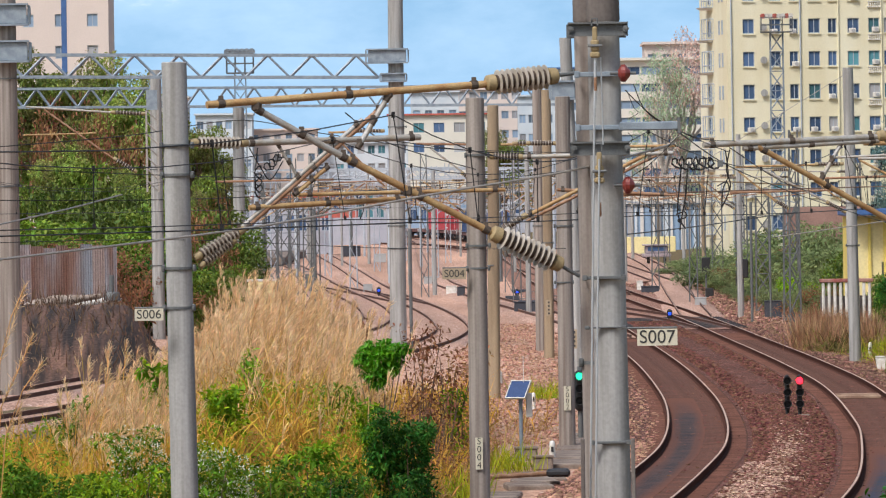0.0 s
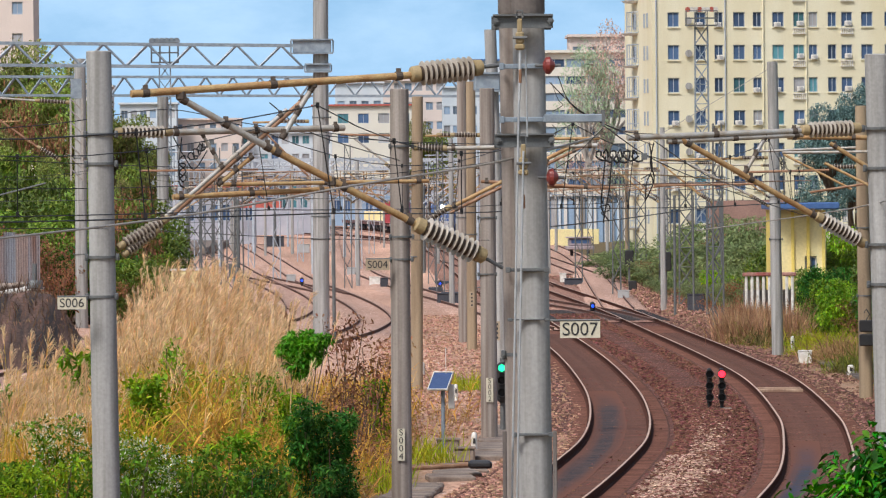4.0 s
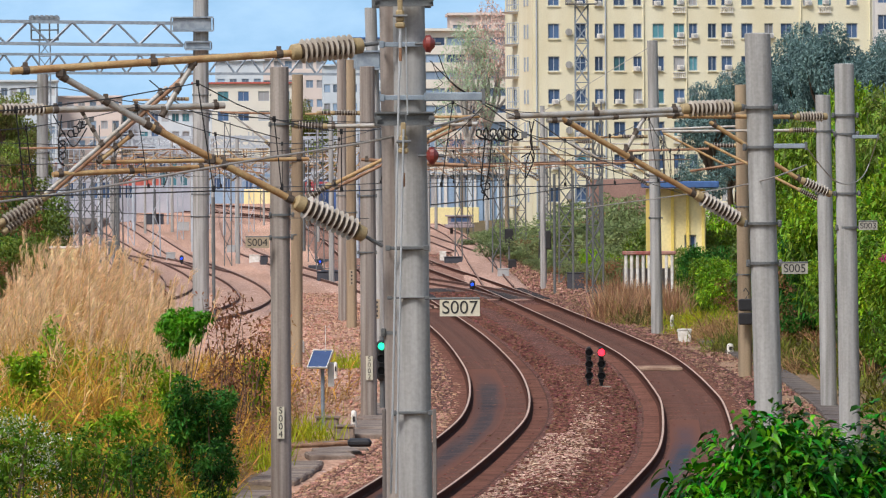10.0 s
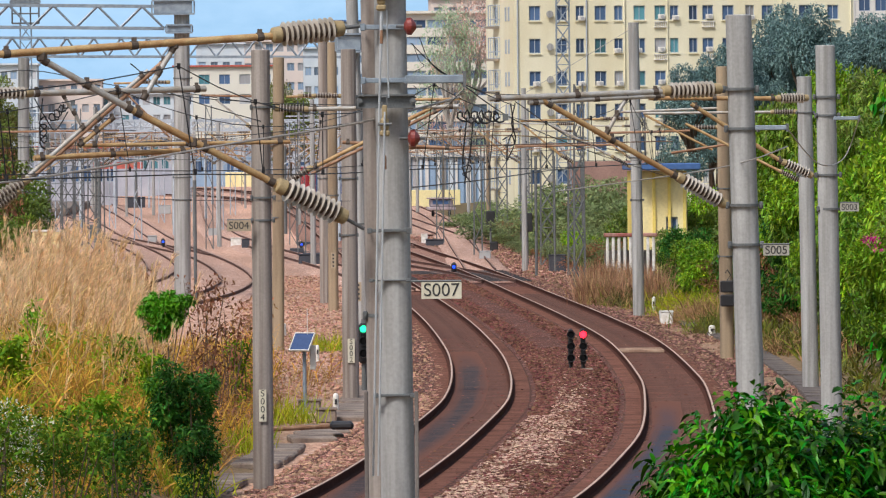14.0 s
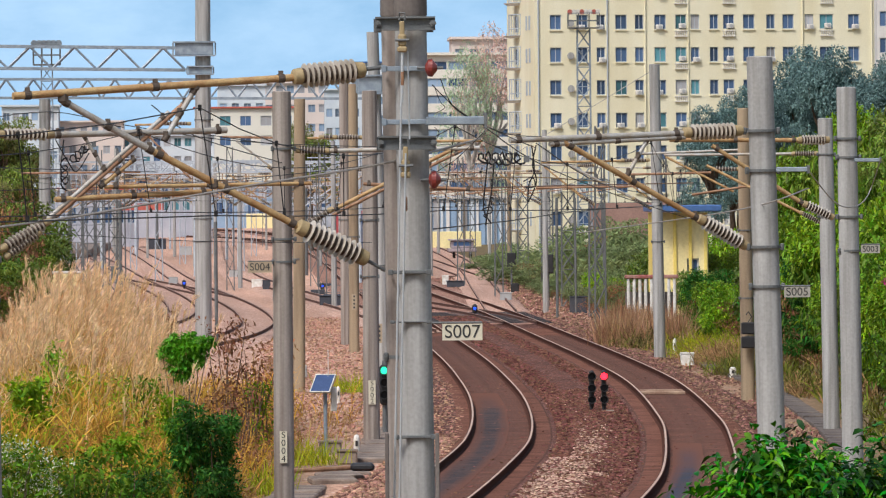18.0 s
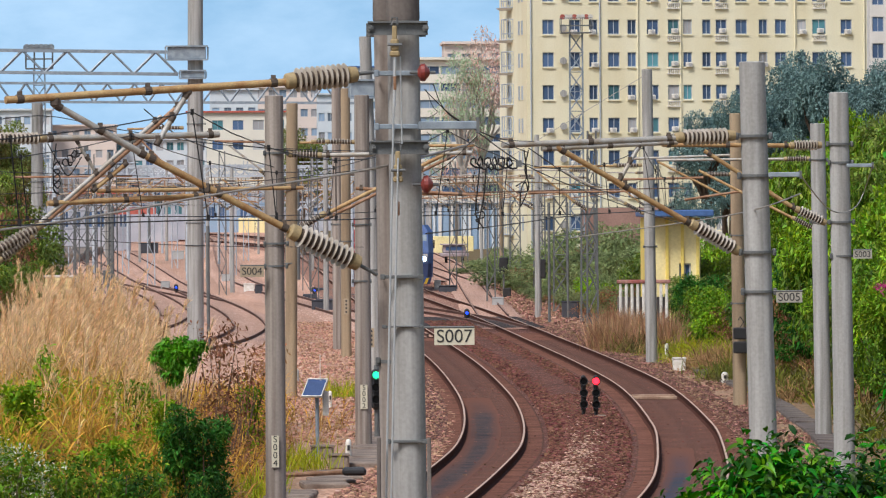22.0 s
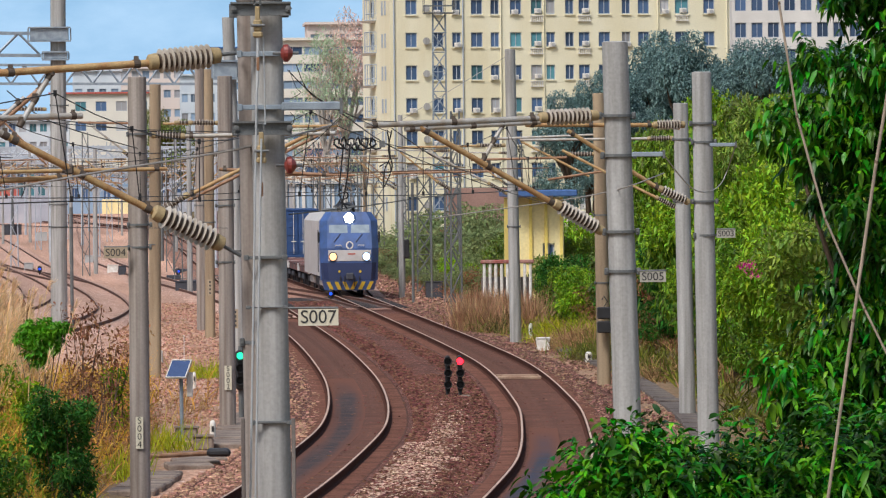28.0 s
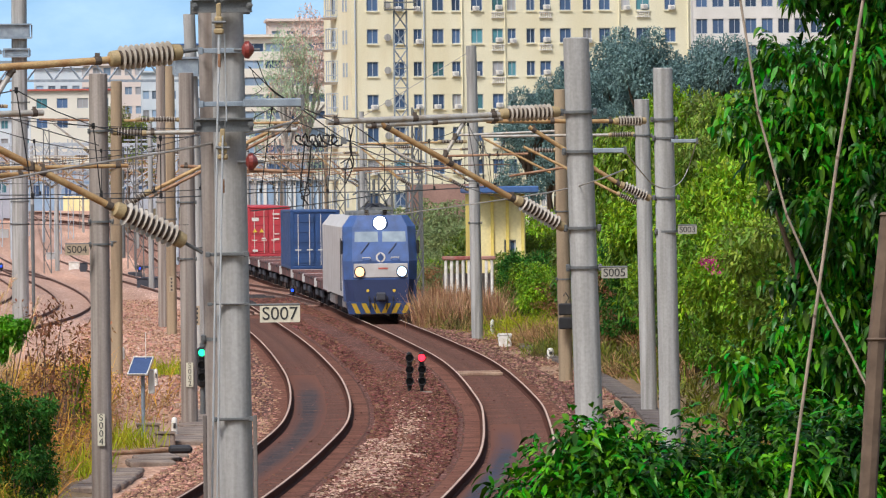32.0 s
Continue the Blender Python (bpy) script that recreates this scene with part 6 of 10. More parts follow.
def slim_mast(x, y, tall, label, seed):
    """A far mast with two brackets and a feeder arm."""
    r_ = random.Random(seed)
    z0 = ground_z(x, y) - 0.1
    t = thing("line_mast", (x, y, z0), label, "mast", "yard masts")
    if seed % 2 == 0:
        a = 0.26
        for sx in (-a, a):
            for sy in (-a, a):
                part("leg", Geo().rod((sx, sy, 0), (sx * 0.8, sy * 0.8, tall), 0.04, n=4), HAZED_STEEL, t)
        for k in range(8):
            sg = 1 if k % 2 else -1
            part("lacing", Geo().rod((-a * sg, -a, tall * k / 8), (a * sg * 0.9, -a * 0.9, tall * (k + 1) / 8), 0.025, n=4), HAZED_STEEL, t)
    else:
        part("shaft", Geo().turned((0, 0, 0), (0, 0, tall), [(0, 0.13), (1, 0.1)], 10), r_.choice([CONCRETE, HAZED_STEEL, CONCRETE]), t, smooth=True)
    for side in ((-1, 1) if seed % 2 else (r_.choice((-1, 1)),)):
        zt = 7.0 + r_.uniform(-0.3, 0.5)
        reach = r_.uniform(2.6, 3.6)
        m_ = r_.choice([TUBE_RUST, TUBE_GREY, HAZED_STEEL, TUBE])
        part("top_tube", Geo().rod((side * 0.2, 0, zt), (side * reach, 0, zt + 0.1), 0.045, n=5), m_, t)
        part("strut", Geo().rod((side * 0.2, 0, zt - 1.6), (side * reach * 0.8, 0, zt), 0.045, n=5), m_, t)
        part("steady_tube", Geo().rod((side * 0.6, 0, zt - 1.25), (side * (reach + 0.4), 0, zt - 1.2), 0.035, n=5), HAZED_STEEL, t)
        part("insulator", Geo().turned((side * 0.25, 0, zt + 0.01), (side * 0.95, 0, zt + 0.03), [(0, 0.06), (0.1, 0.13), (0.3, 0.07), (0.4, 0.13), (0.6, 0.07), (0.7, 0.13), (1, 0.06)], 8), PORCELAIN, t)
    if r_.random() < 0.6:
        part("feeder_arm", Geo().rod((-1.1, 0, tall - 0.5), (1.1, 0, tall - 0.5), 0.05, n=5), HAZED_STEEL, t)
    return t


FAR_MASTS = [(-300, 520), (-262, 600), (-318, 660), (-240, 700), (-205, 560), (-180, 640), (-160, 480), (-140, 740), (-118, 600), (-96, 520), (-70, 690), (-40, 620), (-15, 540), (-28, 760), (8, 660), (30, 720), (62, 600), (88, 500), (104, 680), (126, 570), (142, 740), (160, 640), (178, 540), (196, 470), (214, 610), (232, 700), (252, 520), (270, 640), (-345, 560), (-330, 480), (290, 560), (120, 820), (70, 800), (-90, 800), (-200, 800), (190, 790)]
for k, (b, y) in enumerate(FAR_MASTS):
    slim_mast(b * y / F, y, 8.4 + 0.35 * (k % 5), ("concrete mast with tube brackets at the yard's far end", "galvanised lattice mast at the yard's far end")[k % 2 == 0], k)

for y, b0, b1, z in ((470, -330, 60, 8.3), (560, -260, 220, 8.6), (660, -200, 260, 8.8), (780, -240, 240, 9.2)):
    x0, x1 = b0 * y / F, b1 * y / F
    bm_ = thing("cross_span", (x0, y, rise(y) + z), "pale lattice cross span over the yard's far end", "gantry", "lattice beams")
    w_ = x1 - x0
    for zz in (0, -0.8):
        part("boom", Geo().box((w_ / 2, 0, zz), (w_, 0.1, 0.1)), HAZED_STEEL, bm_)
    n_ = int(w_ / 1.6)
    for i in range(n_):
        part("lacing", Geo().rod((w_ * i / n_, 0, -0.8), (w_ * (i + 0.5) / n_, 0, 0), 0.04, n=4).rod((w_ * (i + 0.5) / n_, 0, 0), (w_ * (i + 1) / n_, 0, -0.8), 0.04, n=4), HAZED_STEEL, bm_)
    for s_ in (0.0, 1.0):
        part("leg", Geo().rod((w_ * s_, 0, -z - 0.2), (w_ * s_, 0, 0), 0.18, n=10), HAZED_STEEL, bm_)
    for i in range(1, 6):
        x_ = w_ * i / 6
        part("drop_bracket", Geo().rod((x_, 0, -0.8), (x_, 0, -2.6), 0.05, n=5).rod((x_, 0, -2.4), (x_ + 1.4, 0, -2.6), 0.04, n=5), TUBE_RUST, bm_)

for k in range(30):
    i, j = fr_.sample(range(len(FAR_MASTS)), 2)
    (b0, y0), (b1, y1) = FAR_MASTS[i], FAR_MASTS[j]
    if abs(b1 - b0) < 60 or abs(y1 - y0) > 170:
        continue
    a_ = Vector((b0 * y0 / F, y0, rise(y0) + fr_.uniform(6.0, 8.0)))
    c_ = Vector((b1 * y1 / F, y1, rise(y1) + fr_.uniform(6.0, 8.0)))
    t_, ln_ = sag_wire([a_, c_], 0.016, WIRE, "overhead_wire", "dark cross wire over the yard's far end", sag=0.35)
    for q in range(1, len(ln_), 2):
        part("clamp", Geo().box(ln_[q] - t_.location, (0.09, 0.06, 0.16)), WIRE, t_)


# ---- the train ----
LOCO_BLUE = mat("loco_blue", (0.055, 0.12, 0.33), 0.45, vary=0.08, scale=2, fine=30, bump=0.03, second=(0.045, 0.085, 0.2))
LOCO_NAVY = mat("loco_navy", (0.025, 0.04, 0.11), 0.55, vary=0.12, scale=2, fine=30, bump=0.03)
LOCO_GREY = mat("loco_grey", (0.56, 0.55, 0.54), 0.5, vary=0.06, scale=1.5, fine=30, bump=0.03, second=(0.46, 0.44, 0.42))
LOCO_DARK = mat("loco_underframe", (0.05, 0.055, 0.07), 0.7, vary=0.2, scale=3, fine=30, bump=0.1)
CHEVRON = mat("yellow_chevron", (0.75, 0.52, 0.05), 0.6, vary=0.1, bump=0)
# Pane colour is pale, with the windscreen's reflection painted in.
CAB_GLASS = mat("cab_glass", (0.30, 0.37, 0.42), 0.12, vary=0.06, scale=2, fine=6, bump=0, second=(0.22, 0.28, 0.33))
loco = thing("locomotive", (0, 0, 0), "blue and grey electric freight locomotive with lit headlamps", "locomotive")
loco.scale = (0.95, 1.0, 1.0)


def loft(levels, back):
    """Body of levels (z, half breadth, front y, chamfer across, chamfer along) closed at the back."""
    vs, fs = [], []
    for z, w, y, ca, cl in levels:
        vs += [(-w, back, z), (-w, y - cl, z), (-(w - ca), y, z), (w - ca, y, z), (w, y - cl, z), (w, back, z)]
    for k in range(len(levels) - 1):
        fs += [(k * 6 + i, k * 6 + (i + 1) % 6, k * 6 + 6 + (i + 1) % 6, k * 6 + 6 + i) for i in range(6)]
    fs += [(5, 4, 3, 2, 1, 0), tuple((len(levels) - 1) * 6 + i for i in range(6))]
    return Geo().add(vs, fs)


part("cab", loft([(0.75, 1.5, 0.0, 0.38, 0.55), (2.35, 1.55, 0.02, 0.36, 0.55), (3.72, 1.52, -0.46, 0.38, 0.55), (4.16, 1.2, -0.66, 0.3, 0.5)], -1.7), LOCO_BLUE, loco, "blue cab front")
part("body", Geo().add([(-1.55, -1.7, 0.95), (1.55, -1.7, 0.95), (1.55, -1.7, 3.7), (1.2, -1.7, 4.12), (-1.2, -1.7, 4.12), (-1.55, -1.7, 3.7), (-1.55, -20.8, 0.95), (1.55, -20.8, 0.95), (1.55, -20.8, 3.7), (1.2, -20.8, 4.12), (-1.2, -20.8, 4.12), (-1.55, -20.8, 3.7)],
    [(0, 1, 2, 3, 4, 5), (11, 10, 9, 8, 7, 6), (0, 6, 7, 1), (1, 7, 8, 2), (2, 8, 9, 3), (3, 9, 10, 4), (4, 10, 11, 5), (5, 11, 6, 0)]), LOCO_GREY, loco, "pale grey body side")
part("waist_band", Geo().box((0, 0.025, 1.98), (2.25, 0.03, 0.55), bevel=0.01), LOCO_GREY, loco, "pale grey band across the front")
part("skirt", loft([(0.25, 1.3, -0.05, 0.3, 0.4), (0.74, 1.42, 0.08, 0.3, 0.4)], -1.6), LOCO_BLUE, loco)
for k in range(6):
    x = -1.05 + 0.42 * k
    s = 0.1 if k < 3 else -0.1
    part("chevron", Geo().add([(x - 0.1 + s, -0.05 + 0.022, 0.28), (x + 0.1 + s, -0.05 + 0.022, 0.28), (x + 0.1 - s, 0.08 + 0.012, 0.68), (x - 0.1 - s, 0.08 + 0.012, 0.68)], [(0, 1, 2, 3)]), CHEVRON, loco, "yellow warning stripe")
for sx in (-0.58, 0.58):
    w = part("windscreen", Geo().add([(sx - 0.5, -0.155, 2.84), (sx + 0.5, -0.155, 2.84), (sx + 0.48, -0.385, 3.52), (sx - 0.48, -0.385, 3.52), (sx - 0.5, -0.24, 2.84), (sx + 0.5, -0.24, 2.84), (sx + 0.48, -0.46, 3.52), (sx - 0.48, -0.46, 3.52)], [(0, 1, 2, 3), (4, 7, 6, 5), (0, 4, 5, 1), (1, 5, 6, 2), (2, 6, 7, 3), (3, 7, 4, 0)]), CAB_GLASS, loco, "windscreen coloured pale for its reflection")
    part("wiper", Geo().rod((sx + 0.25, -0.06, 2.66), (sx - 0.1, -0.19, 3.08), 0.018, n=5), BLACK, w)
    h = part("headlamp_housing", Geo().turned((sx * 1.52, 0.0, 1.93), (sx * 1.52, 0.09, 1.93), [(0, 0.24), (0.8, 0.24), (1, 0.2)], 18), LOCO_DARK, loco)
    part("headlamp", Geo().turned((sx * 1.52, 0.08, 1.93), (sx * 1.52, 0.12, 1.93), [(0, 0.19), (0.7, 0.18), (1, 0.12)], 18), LAMP_WARM if sx > 0 else LAMP_COLD, h, "lit amber lamp" if sx > 0 else "lit cold white headlamp")
    part("marker_lamp", Geo().turned((sx * 0.95, 0.0, 1.18), (sx * 0.95, 0.06, 1.18), [(0, 0.07), (1, 0.06)], 12), CHEVRON, loco)
    part("handrail", Geo().tube([(sx * 0.75, 0.02, 2.45), (sx * 0.75, 0.1, 2.5), (sx * 1.3, 0.1, 2.5), (sx * 1.3, 0.02, 2.45)], 0.02, 6), WHITE, loco)
    part("mirror", Geo().box((sx * 2.75, -0.75, 2.9), (0.1, 0.16, 0.55), bevel=0.03), BLACK, loco)
    # A dark plate on the side, in place of a modelled recess.
    part("cab_door", Geo().box((sx * 2.682, -2.45, 2.2), (0.03, 0.75, 2.1), bevel=0.01), LOCO_DARK, loco, "dark flat plate in place of the cab door recess")
h = part("headlamp_housing", Geo().turned((0, -0.68, 3.86), (0, -0.4, 3.86), [(0, 0.34), (0.8, 0.33), (1, 0.28)], 18), LOCO_BLUE, loco)
part("headlamp", Geo().turned((0, -0.42, 3.86), (0, -0.37, 3.86), [(0, 0.27), (0.7, 0.25), (1, 0.16)], 18), LAMP_GLOW, h, "lit warm white headlamp")
em_ = part("emblem", Geo().turned((0, 0.0, 2.5), (0, 0.02, 2.5), [(0, 0.2), (1, 0.2)], 20), WHITE, loco, "round white emblem")
part("emblem_core", Geo().turned((0, 0.02, 2.5), (0, 0.026, 2.5), [(0, 0.13), (1, 0.13)], 20).box((0, 0.022, 2.5), (0.05, 0.02, 0.34)), LOCO_BLUE, em_)
part("number_bar", Geo().box((-0.1, 0.045, 2.06), (0.4, 0.012, 0.07)), RED_TRIM, loco, "small red number bar")
part("coupler", Geo().box((0, 0.25, 0.95), (0.28, 0.5, 0.3), bevel=0.05).box((0.02, 0.5, 0.95), (0.4, 0.2, 0.34), bevel=0.05), LOCO_DARK, loco)
part("front_lower", loft([(0.74, 1.44, 0.03, 0.34, 0.5), (1.62, 1.52, 0.03, 0.34, 0.5)], -0.3), LOCO_NAVY, loco, "navy lower front")
for sx in (-0.5, 0.5, -0.25, 0.28):
    part("air_hose", Geo().tube([(sx, 0.06, 0.95), (sx, 0.2, 0.85), (sx * 0.96, 0.2, 0.55), (sx * 0.9, 0.12, 0.45)], 0.03, 6), BLACK, loco)
for by in (-4.4, -16.4):
    bg = part("bogie", Geo().box((0, by, 0.75), (2.2, 5.6, 0.45), bevel=0.08), LOCO_DARK, loco)
    for wy in (-1.9, 0, 1.9):
        for sx in (-0.75, 0.75):
            part("wheel", Geo().turned((sx - 0.07, by + wy, 0.62), (sx + 0.07, by + wy, 0.62), [(0, 0.5), (0, 0.6), (0.3, 0.62), (1, 0.62), (1, 0.5)], 20), LOCO_DARK, bg)
        for sx in (-1.2, 1.2):
            part("axlebox", Geo().box((sx, by + wy, 0.62), (0.25, 0.5, 0.4), bevel=0.05), LOCO_GREY, bg)
part("fuel_tank", Geo().box((0, -10.4, 0.6), (2.5, 5, 0.6), bevel=0.1), LOCO_DARK, loco)
# roof gear
part("roof_gear", Geo().box((0, -7, 4.15), (1.5, 3.5, 0.3), bevel=0.06).box((0, -13, 4.15), (1.6, 4, 0.3), bevel=0.06), GALV_DARK, loco)
for k in range(4):
    insulator((0.4 * (-1) ** k, -3.0 - 0.5 * k, 4.02), (0.4 * (-1) ** k, -3.0 - 0.5 * k, 4.45), 0.11, loco, 5)
for k in range(5):
    part("roof_busbar", Geo().tube([(0.55 * (-1) ** k, -2.4 - 0.9 * k, 4.4), (0.2 * (-1) ** k, -2.9 - 0.9 * k, 4.62), (-0.3 * (-1) ** k, -3.4 - 0.9 * k, 4.45)], 0.03, 6), LOCO_DARK, loco)
pg = part("pantograph_frame", Geo().box((0, -3.6, 4.42), (1.3, 1.6, 0.1)).rod((-0.5, -4.2, 4.45), (-0.35, -2.6, 4.75), 0.04).rod((0.5, -4.2, 4.45), (0.35, -2.6, 4.75), 0.04).rod((-0.35, -2.6, 4.75), (-0.3, -4.0, 5.1), 0.03).rod((0.35, -2.6, 4.75), (0.3, -4.0, 5.1), 0.03), GALV_DARK, loco)
part("pantograph_head", Geo().tube([(-0.95, -4.0, 4.98), (-0.7, -4.0, 5.12), (0.7, -4.0, 5.12), (0.95, -4.0, 4.98)], 0.035, 6).tube([(-0.95, -3.65, 4.98), (-0.7, -3.65, 5.12), (0.7, -3.65, 5.12), (0.95, -3.65, 4.98)], 0.035, 6), GALV_DARK, pg)

BOX_BLUE = mat("container_blue", (0.025, 0.075, 0.22), 0.5, vary=0.12, scale=1.2, fine=20, bump=0.05, second=(0.02, 0.055, 0.15))
BOX_RED = mat("container_red", (0.50, 0.045, 0.06), 0.5, vary=0.12, scale=1.2, fine=20, bump=0.05, second=(0.40, 0.04, 0.05))
DECK = mat("wagon_deck", (0.21, 0.085, 0.07), 0.85, vary=0.25, scale=0.9, fine=20, bump=0.2, second=(0.05, 0.04, 0.045))
CW, CL, CH = 2.44, 12.19, 2.9
_box = {}


def box_meshes(color):
    """Corrugated walls, doors and posts of a container, built once for each colour."""
    if color.name in _box:
        return _box[color.name]
    out = {}
    for sx in (-1, 1):
        g = Geo()
        n = 72
        for i in range(n):
            y0, y1 = -CL + 0.1 + (CL - 0.2) * i / n, -CL + 0.1 + (CL - 0.2) * (i + 1) / n
            d0 = 0.04 if i % 4 in (2, 3) else 0.0
            d1 = 0.04 if (i + 1) % 4 in (2, 3) else 0.0
            x0, x1 = sx * (CW / 2 - d0), sx * (CW / 2 - d1)
            q = [(x0, y0, 0.14), (x1, y1, 0.14), (x1, y1, CH - 0.12), (x0, y0, CH - 0.12)]
            g.add(q, [(0, 1, 2, 3) if sx < 0 else (3, 2, 1, 0)])
        out["side" + str(sx)] = g.mesh("side_wall", color)
    out["shell"] = Geo().box((0, -CL / 2, CH / 2), (CW - 0.12, CL - 0.14, CH - 0.06)).box((0, -CL / 2, 0.08), (CW, CL, 0.15), bevel=0.02).box((0, -CL / 2, CH - 0.06), (CW, CL, 0.12), bevel=0.02).mesh("shell", color)
    out["post"] = Geo().box((0, 0, CH / 2), (0.17, 0.18, CH - 0.02), bevel=0.015).mesh("corner_post", color)
    d = Geo().box((0, 0, CH / 2), (1.05, 0.05, 2.55), bevel=0.01)
    for k in range(5):
        d.box((0, 0.035, 0.45 + 0.5 * k), (0.95, 0.03, 0.28), bevel=0.008)
    out["door"] = d.mesh("door", color)
    out["bar"] = Geo().rod((0, 0.06, 0.2), (0, 0.06, CH - 0.2), 0.018, n=6).box((0, 0.06, 0.95), (0.3, 0.03, 0.05)).mesh("lock_bar", WHITE)
    _box[color.name] = out
    return out


def container_on(wagon, y, color, deck_z):
    ms = box_meshes(color)
    o = part("container", ms["shell"], None, wagon, "red corrugated freight container" if color is BOX_RED else "dark blue corrugated freight container")
    o.matrix_basis = Matrix.Translation((0, y, deck_z))
    for s in (-1, 1):
        part("side_wall", ms["side" + str(s)], None, o)
    for sx in (-1, 1):
        for y_ in (-0.09, -CL + 0.09):
            part("corner_post", ms["post"], None, o).matrix_basis = Matrix.Translation((sx * (CW / 2 - 0.08), y_, 0))
    for s in (-0.56, 0.56):
        d = part("door", ms["door"], None, o)
        d.matrix_basis = Matrix.Translation((s, -0.04, 0))
        for sx in (-0.28, 0.28):
            part("lock_bar", ms["bar"], None, o, "pale lock bar").matrix_basis = Matrix.Translation((s + sx, -0.04, 0))
    if color is BOX_RED:
        for k, (x, z, w, h) in enumerate(((0.78, 2.15, 0.4, 0.2), (-0.42, 2.45, 0.4, 0.09), (-0.42, 2.2, 0.36, 0.07), (0.8, 0.35, 0.3, 0.12), (-0.45, 1.0, 0.3, 0.1), (0.3, 1.05, 0.24, 0.05), (-0.45, 1.3, 0.3, 0.05))):
            part("marking_bar", Geo().box((x, 0.035, z), (w, 0.012, h)), WHITE, o, "white lettering bar")
        for x in (0.8, 0.42):
            part("warning_mark", Geo().add([(x - 0.13, 0.04, 1.4), (x + 0.13, 0.04, 1.4), (x, 0.04, 1.62)], [(0, 1, 2)]), CHEVRON, o, "yellow warning triangle")
    return o


WAGON_LEN = 13.4


def flat_wagon(load):
    t = thing("flat_wagon", (0, 0, 0), "rust-brown flat container wagon" + (" carrying " + " and ".join(("a red" if c is BOX_RED else "a blue") + " container" for c, y in load) if load else " running empty"), "wagon", "train wagons")
    L = WAGON_LEN
    for sx in (-1.05, 1.05):
        part("side_sill", Geo().box((sx, -L / 2, 0.95), (0.2, L, 0.36), bevel=0.02), DECK, t)
    part("deck_frame", Geo().box((0, -L / 2, 1.05), (1.9, L - 0.1, 0.14)).box((0, -L / 2, 0.85), (0.4, L, 0.4)), DECK, t)
    for k in range(6):
        part("cross_beam", Geo().box((0, -0.4 - k * (L - 0.8) / 5, 1.14), (2.45, 0.32, 0.12), bevel=0.02), DECK, t)
    part("end_beam", Geo().box((0, -0.12, 0.98), (2.5, 0.24, 0.42), bevel=0.03), LOCO_GREY, t, "grey end beam")
    for by in (-2.1, -L + 2.1):
        bg = part("bogie", Geo().box((1.0, by, 0.52), (0.16, 2.3, 0.3), bevel=0.04).box((-1.0, by, 0.52), (0.16, 2.3, 0.3), bevel=0.04).box((0, by, 0.6), (2.0, 0.4, 0.25)), LOCO_DARK, t)
        for wy in (-0.87, 0.87):
            for sx in (-0.75, 0.75):
                part("wheel", Geo().turned((sx - 0.06, by + wy, 0.42), (sx + 0.06, by + wy, 0.42), [(0, 0.34), (0, 0.41), (1, 0.42), (1, 0.34)], 14), LOCO_DARK, bg)
    part("coupler", Geo().box((0, 0.3, 0.88), (0.25, 0.7, 0.25), bevel=0.04), LOCO_DARK, t)
    for c, y in load:
        container_on(t, y, c, 1.2)
    return t


PITCH = WAGON_LEN + 0.95
LOADS = [[], [], [], [(BOX_BLUE, -0.6)], [], [], [], [(BOX_RED, -0.6)], [(BOX_RED, -0.6)], [], [], [], [], [], []]
TRAIN = [(loco, 0.0, 20.8)]
for k, ld in enumerate(LOADS):
    TRAIN.append((flat_wagon(ld), 21.9 + PITCH * k, WAGON_LEN))

FRONT = [(0, 832), (3.5, 770), (13, 602), (23, 428.5), (28, 339), (32, 268.5)]


def front_at(t):
    """How far off the locomotive's front is at t seconds."""
    for i in range(len(FRONT) - 1):
        (t0, y0), (t1, y1) = FRONT[i], FRONT[i + 1]
        if t <= t1:
            pa, pb = FRONT[max(i - 1, 0)], FRONT[min(i + 2, len(FRONT) - 1)]
            m0 = (y1 - pa[1]) / (t1 - pa[0])
            m1 = (pb[1] - y0) / (pb[0] - t0)
            s, h = (t - t0) / (t1 - t0), t1 - t0
            return y0 * (2 * s**3 - 3 * s**2 + 1) + m0 * h * (s**3 - 2 * s**2 + s) + y1 * (-2 * s**3 + 3 * s**2) + m1 * h * (s**3 - s**2)
    return FRONT[-1][1]


# ---- plants ----
def fast_mesh(name, verts, quads, material):
    me = bpy.data.meshes.new(name)
    nv, nq = len(verts), len(quads)
    me.vertices.add(nv)
    me.vertices.foreach_set("co", np.asarray(verts, np.float32).ravel())
    me.loops.add(nq * 4)
    me.loops.foreach_set("vertex_index", np.asarray(quads, np.int32).ravel())
    me.polygons.add(nq)
    me.polygons.foreach_set("loop_start", np.arange(0, nq * 4, 4, dtype=np.int32))
    me.polygons.foreach_set("loop_total", np.full(nq, 4, np.int32))
    me.materials.append(material)
    me.update(calc_edges=True)
    me.shade_smooth()
    return me


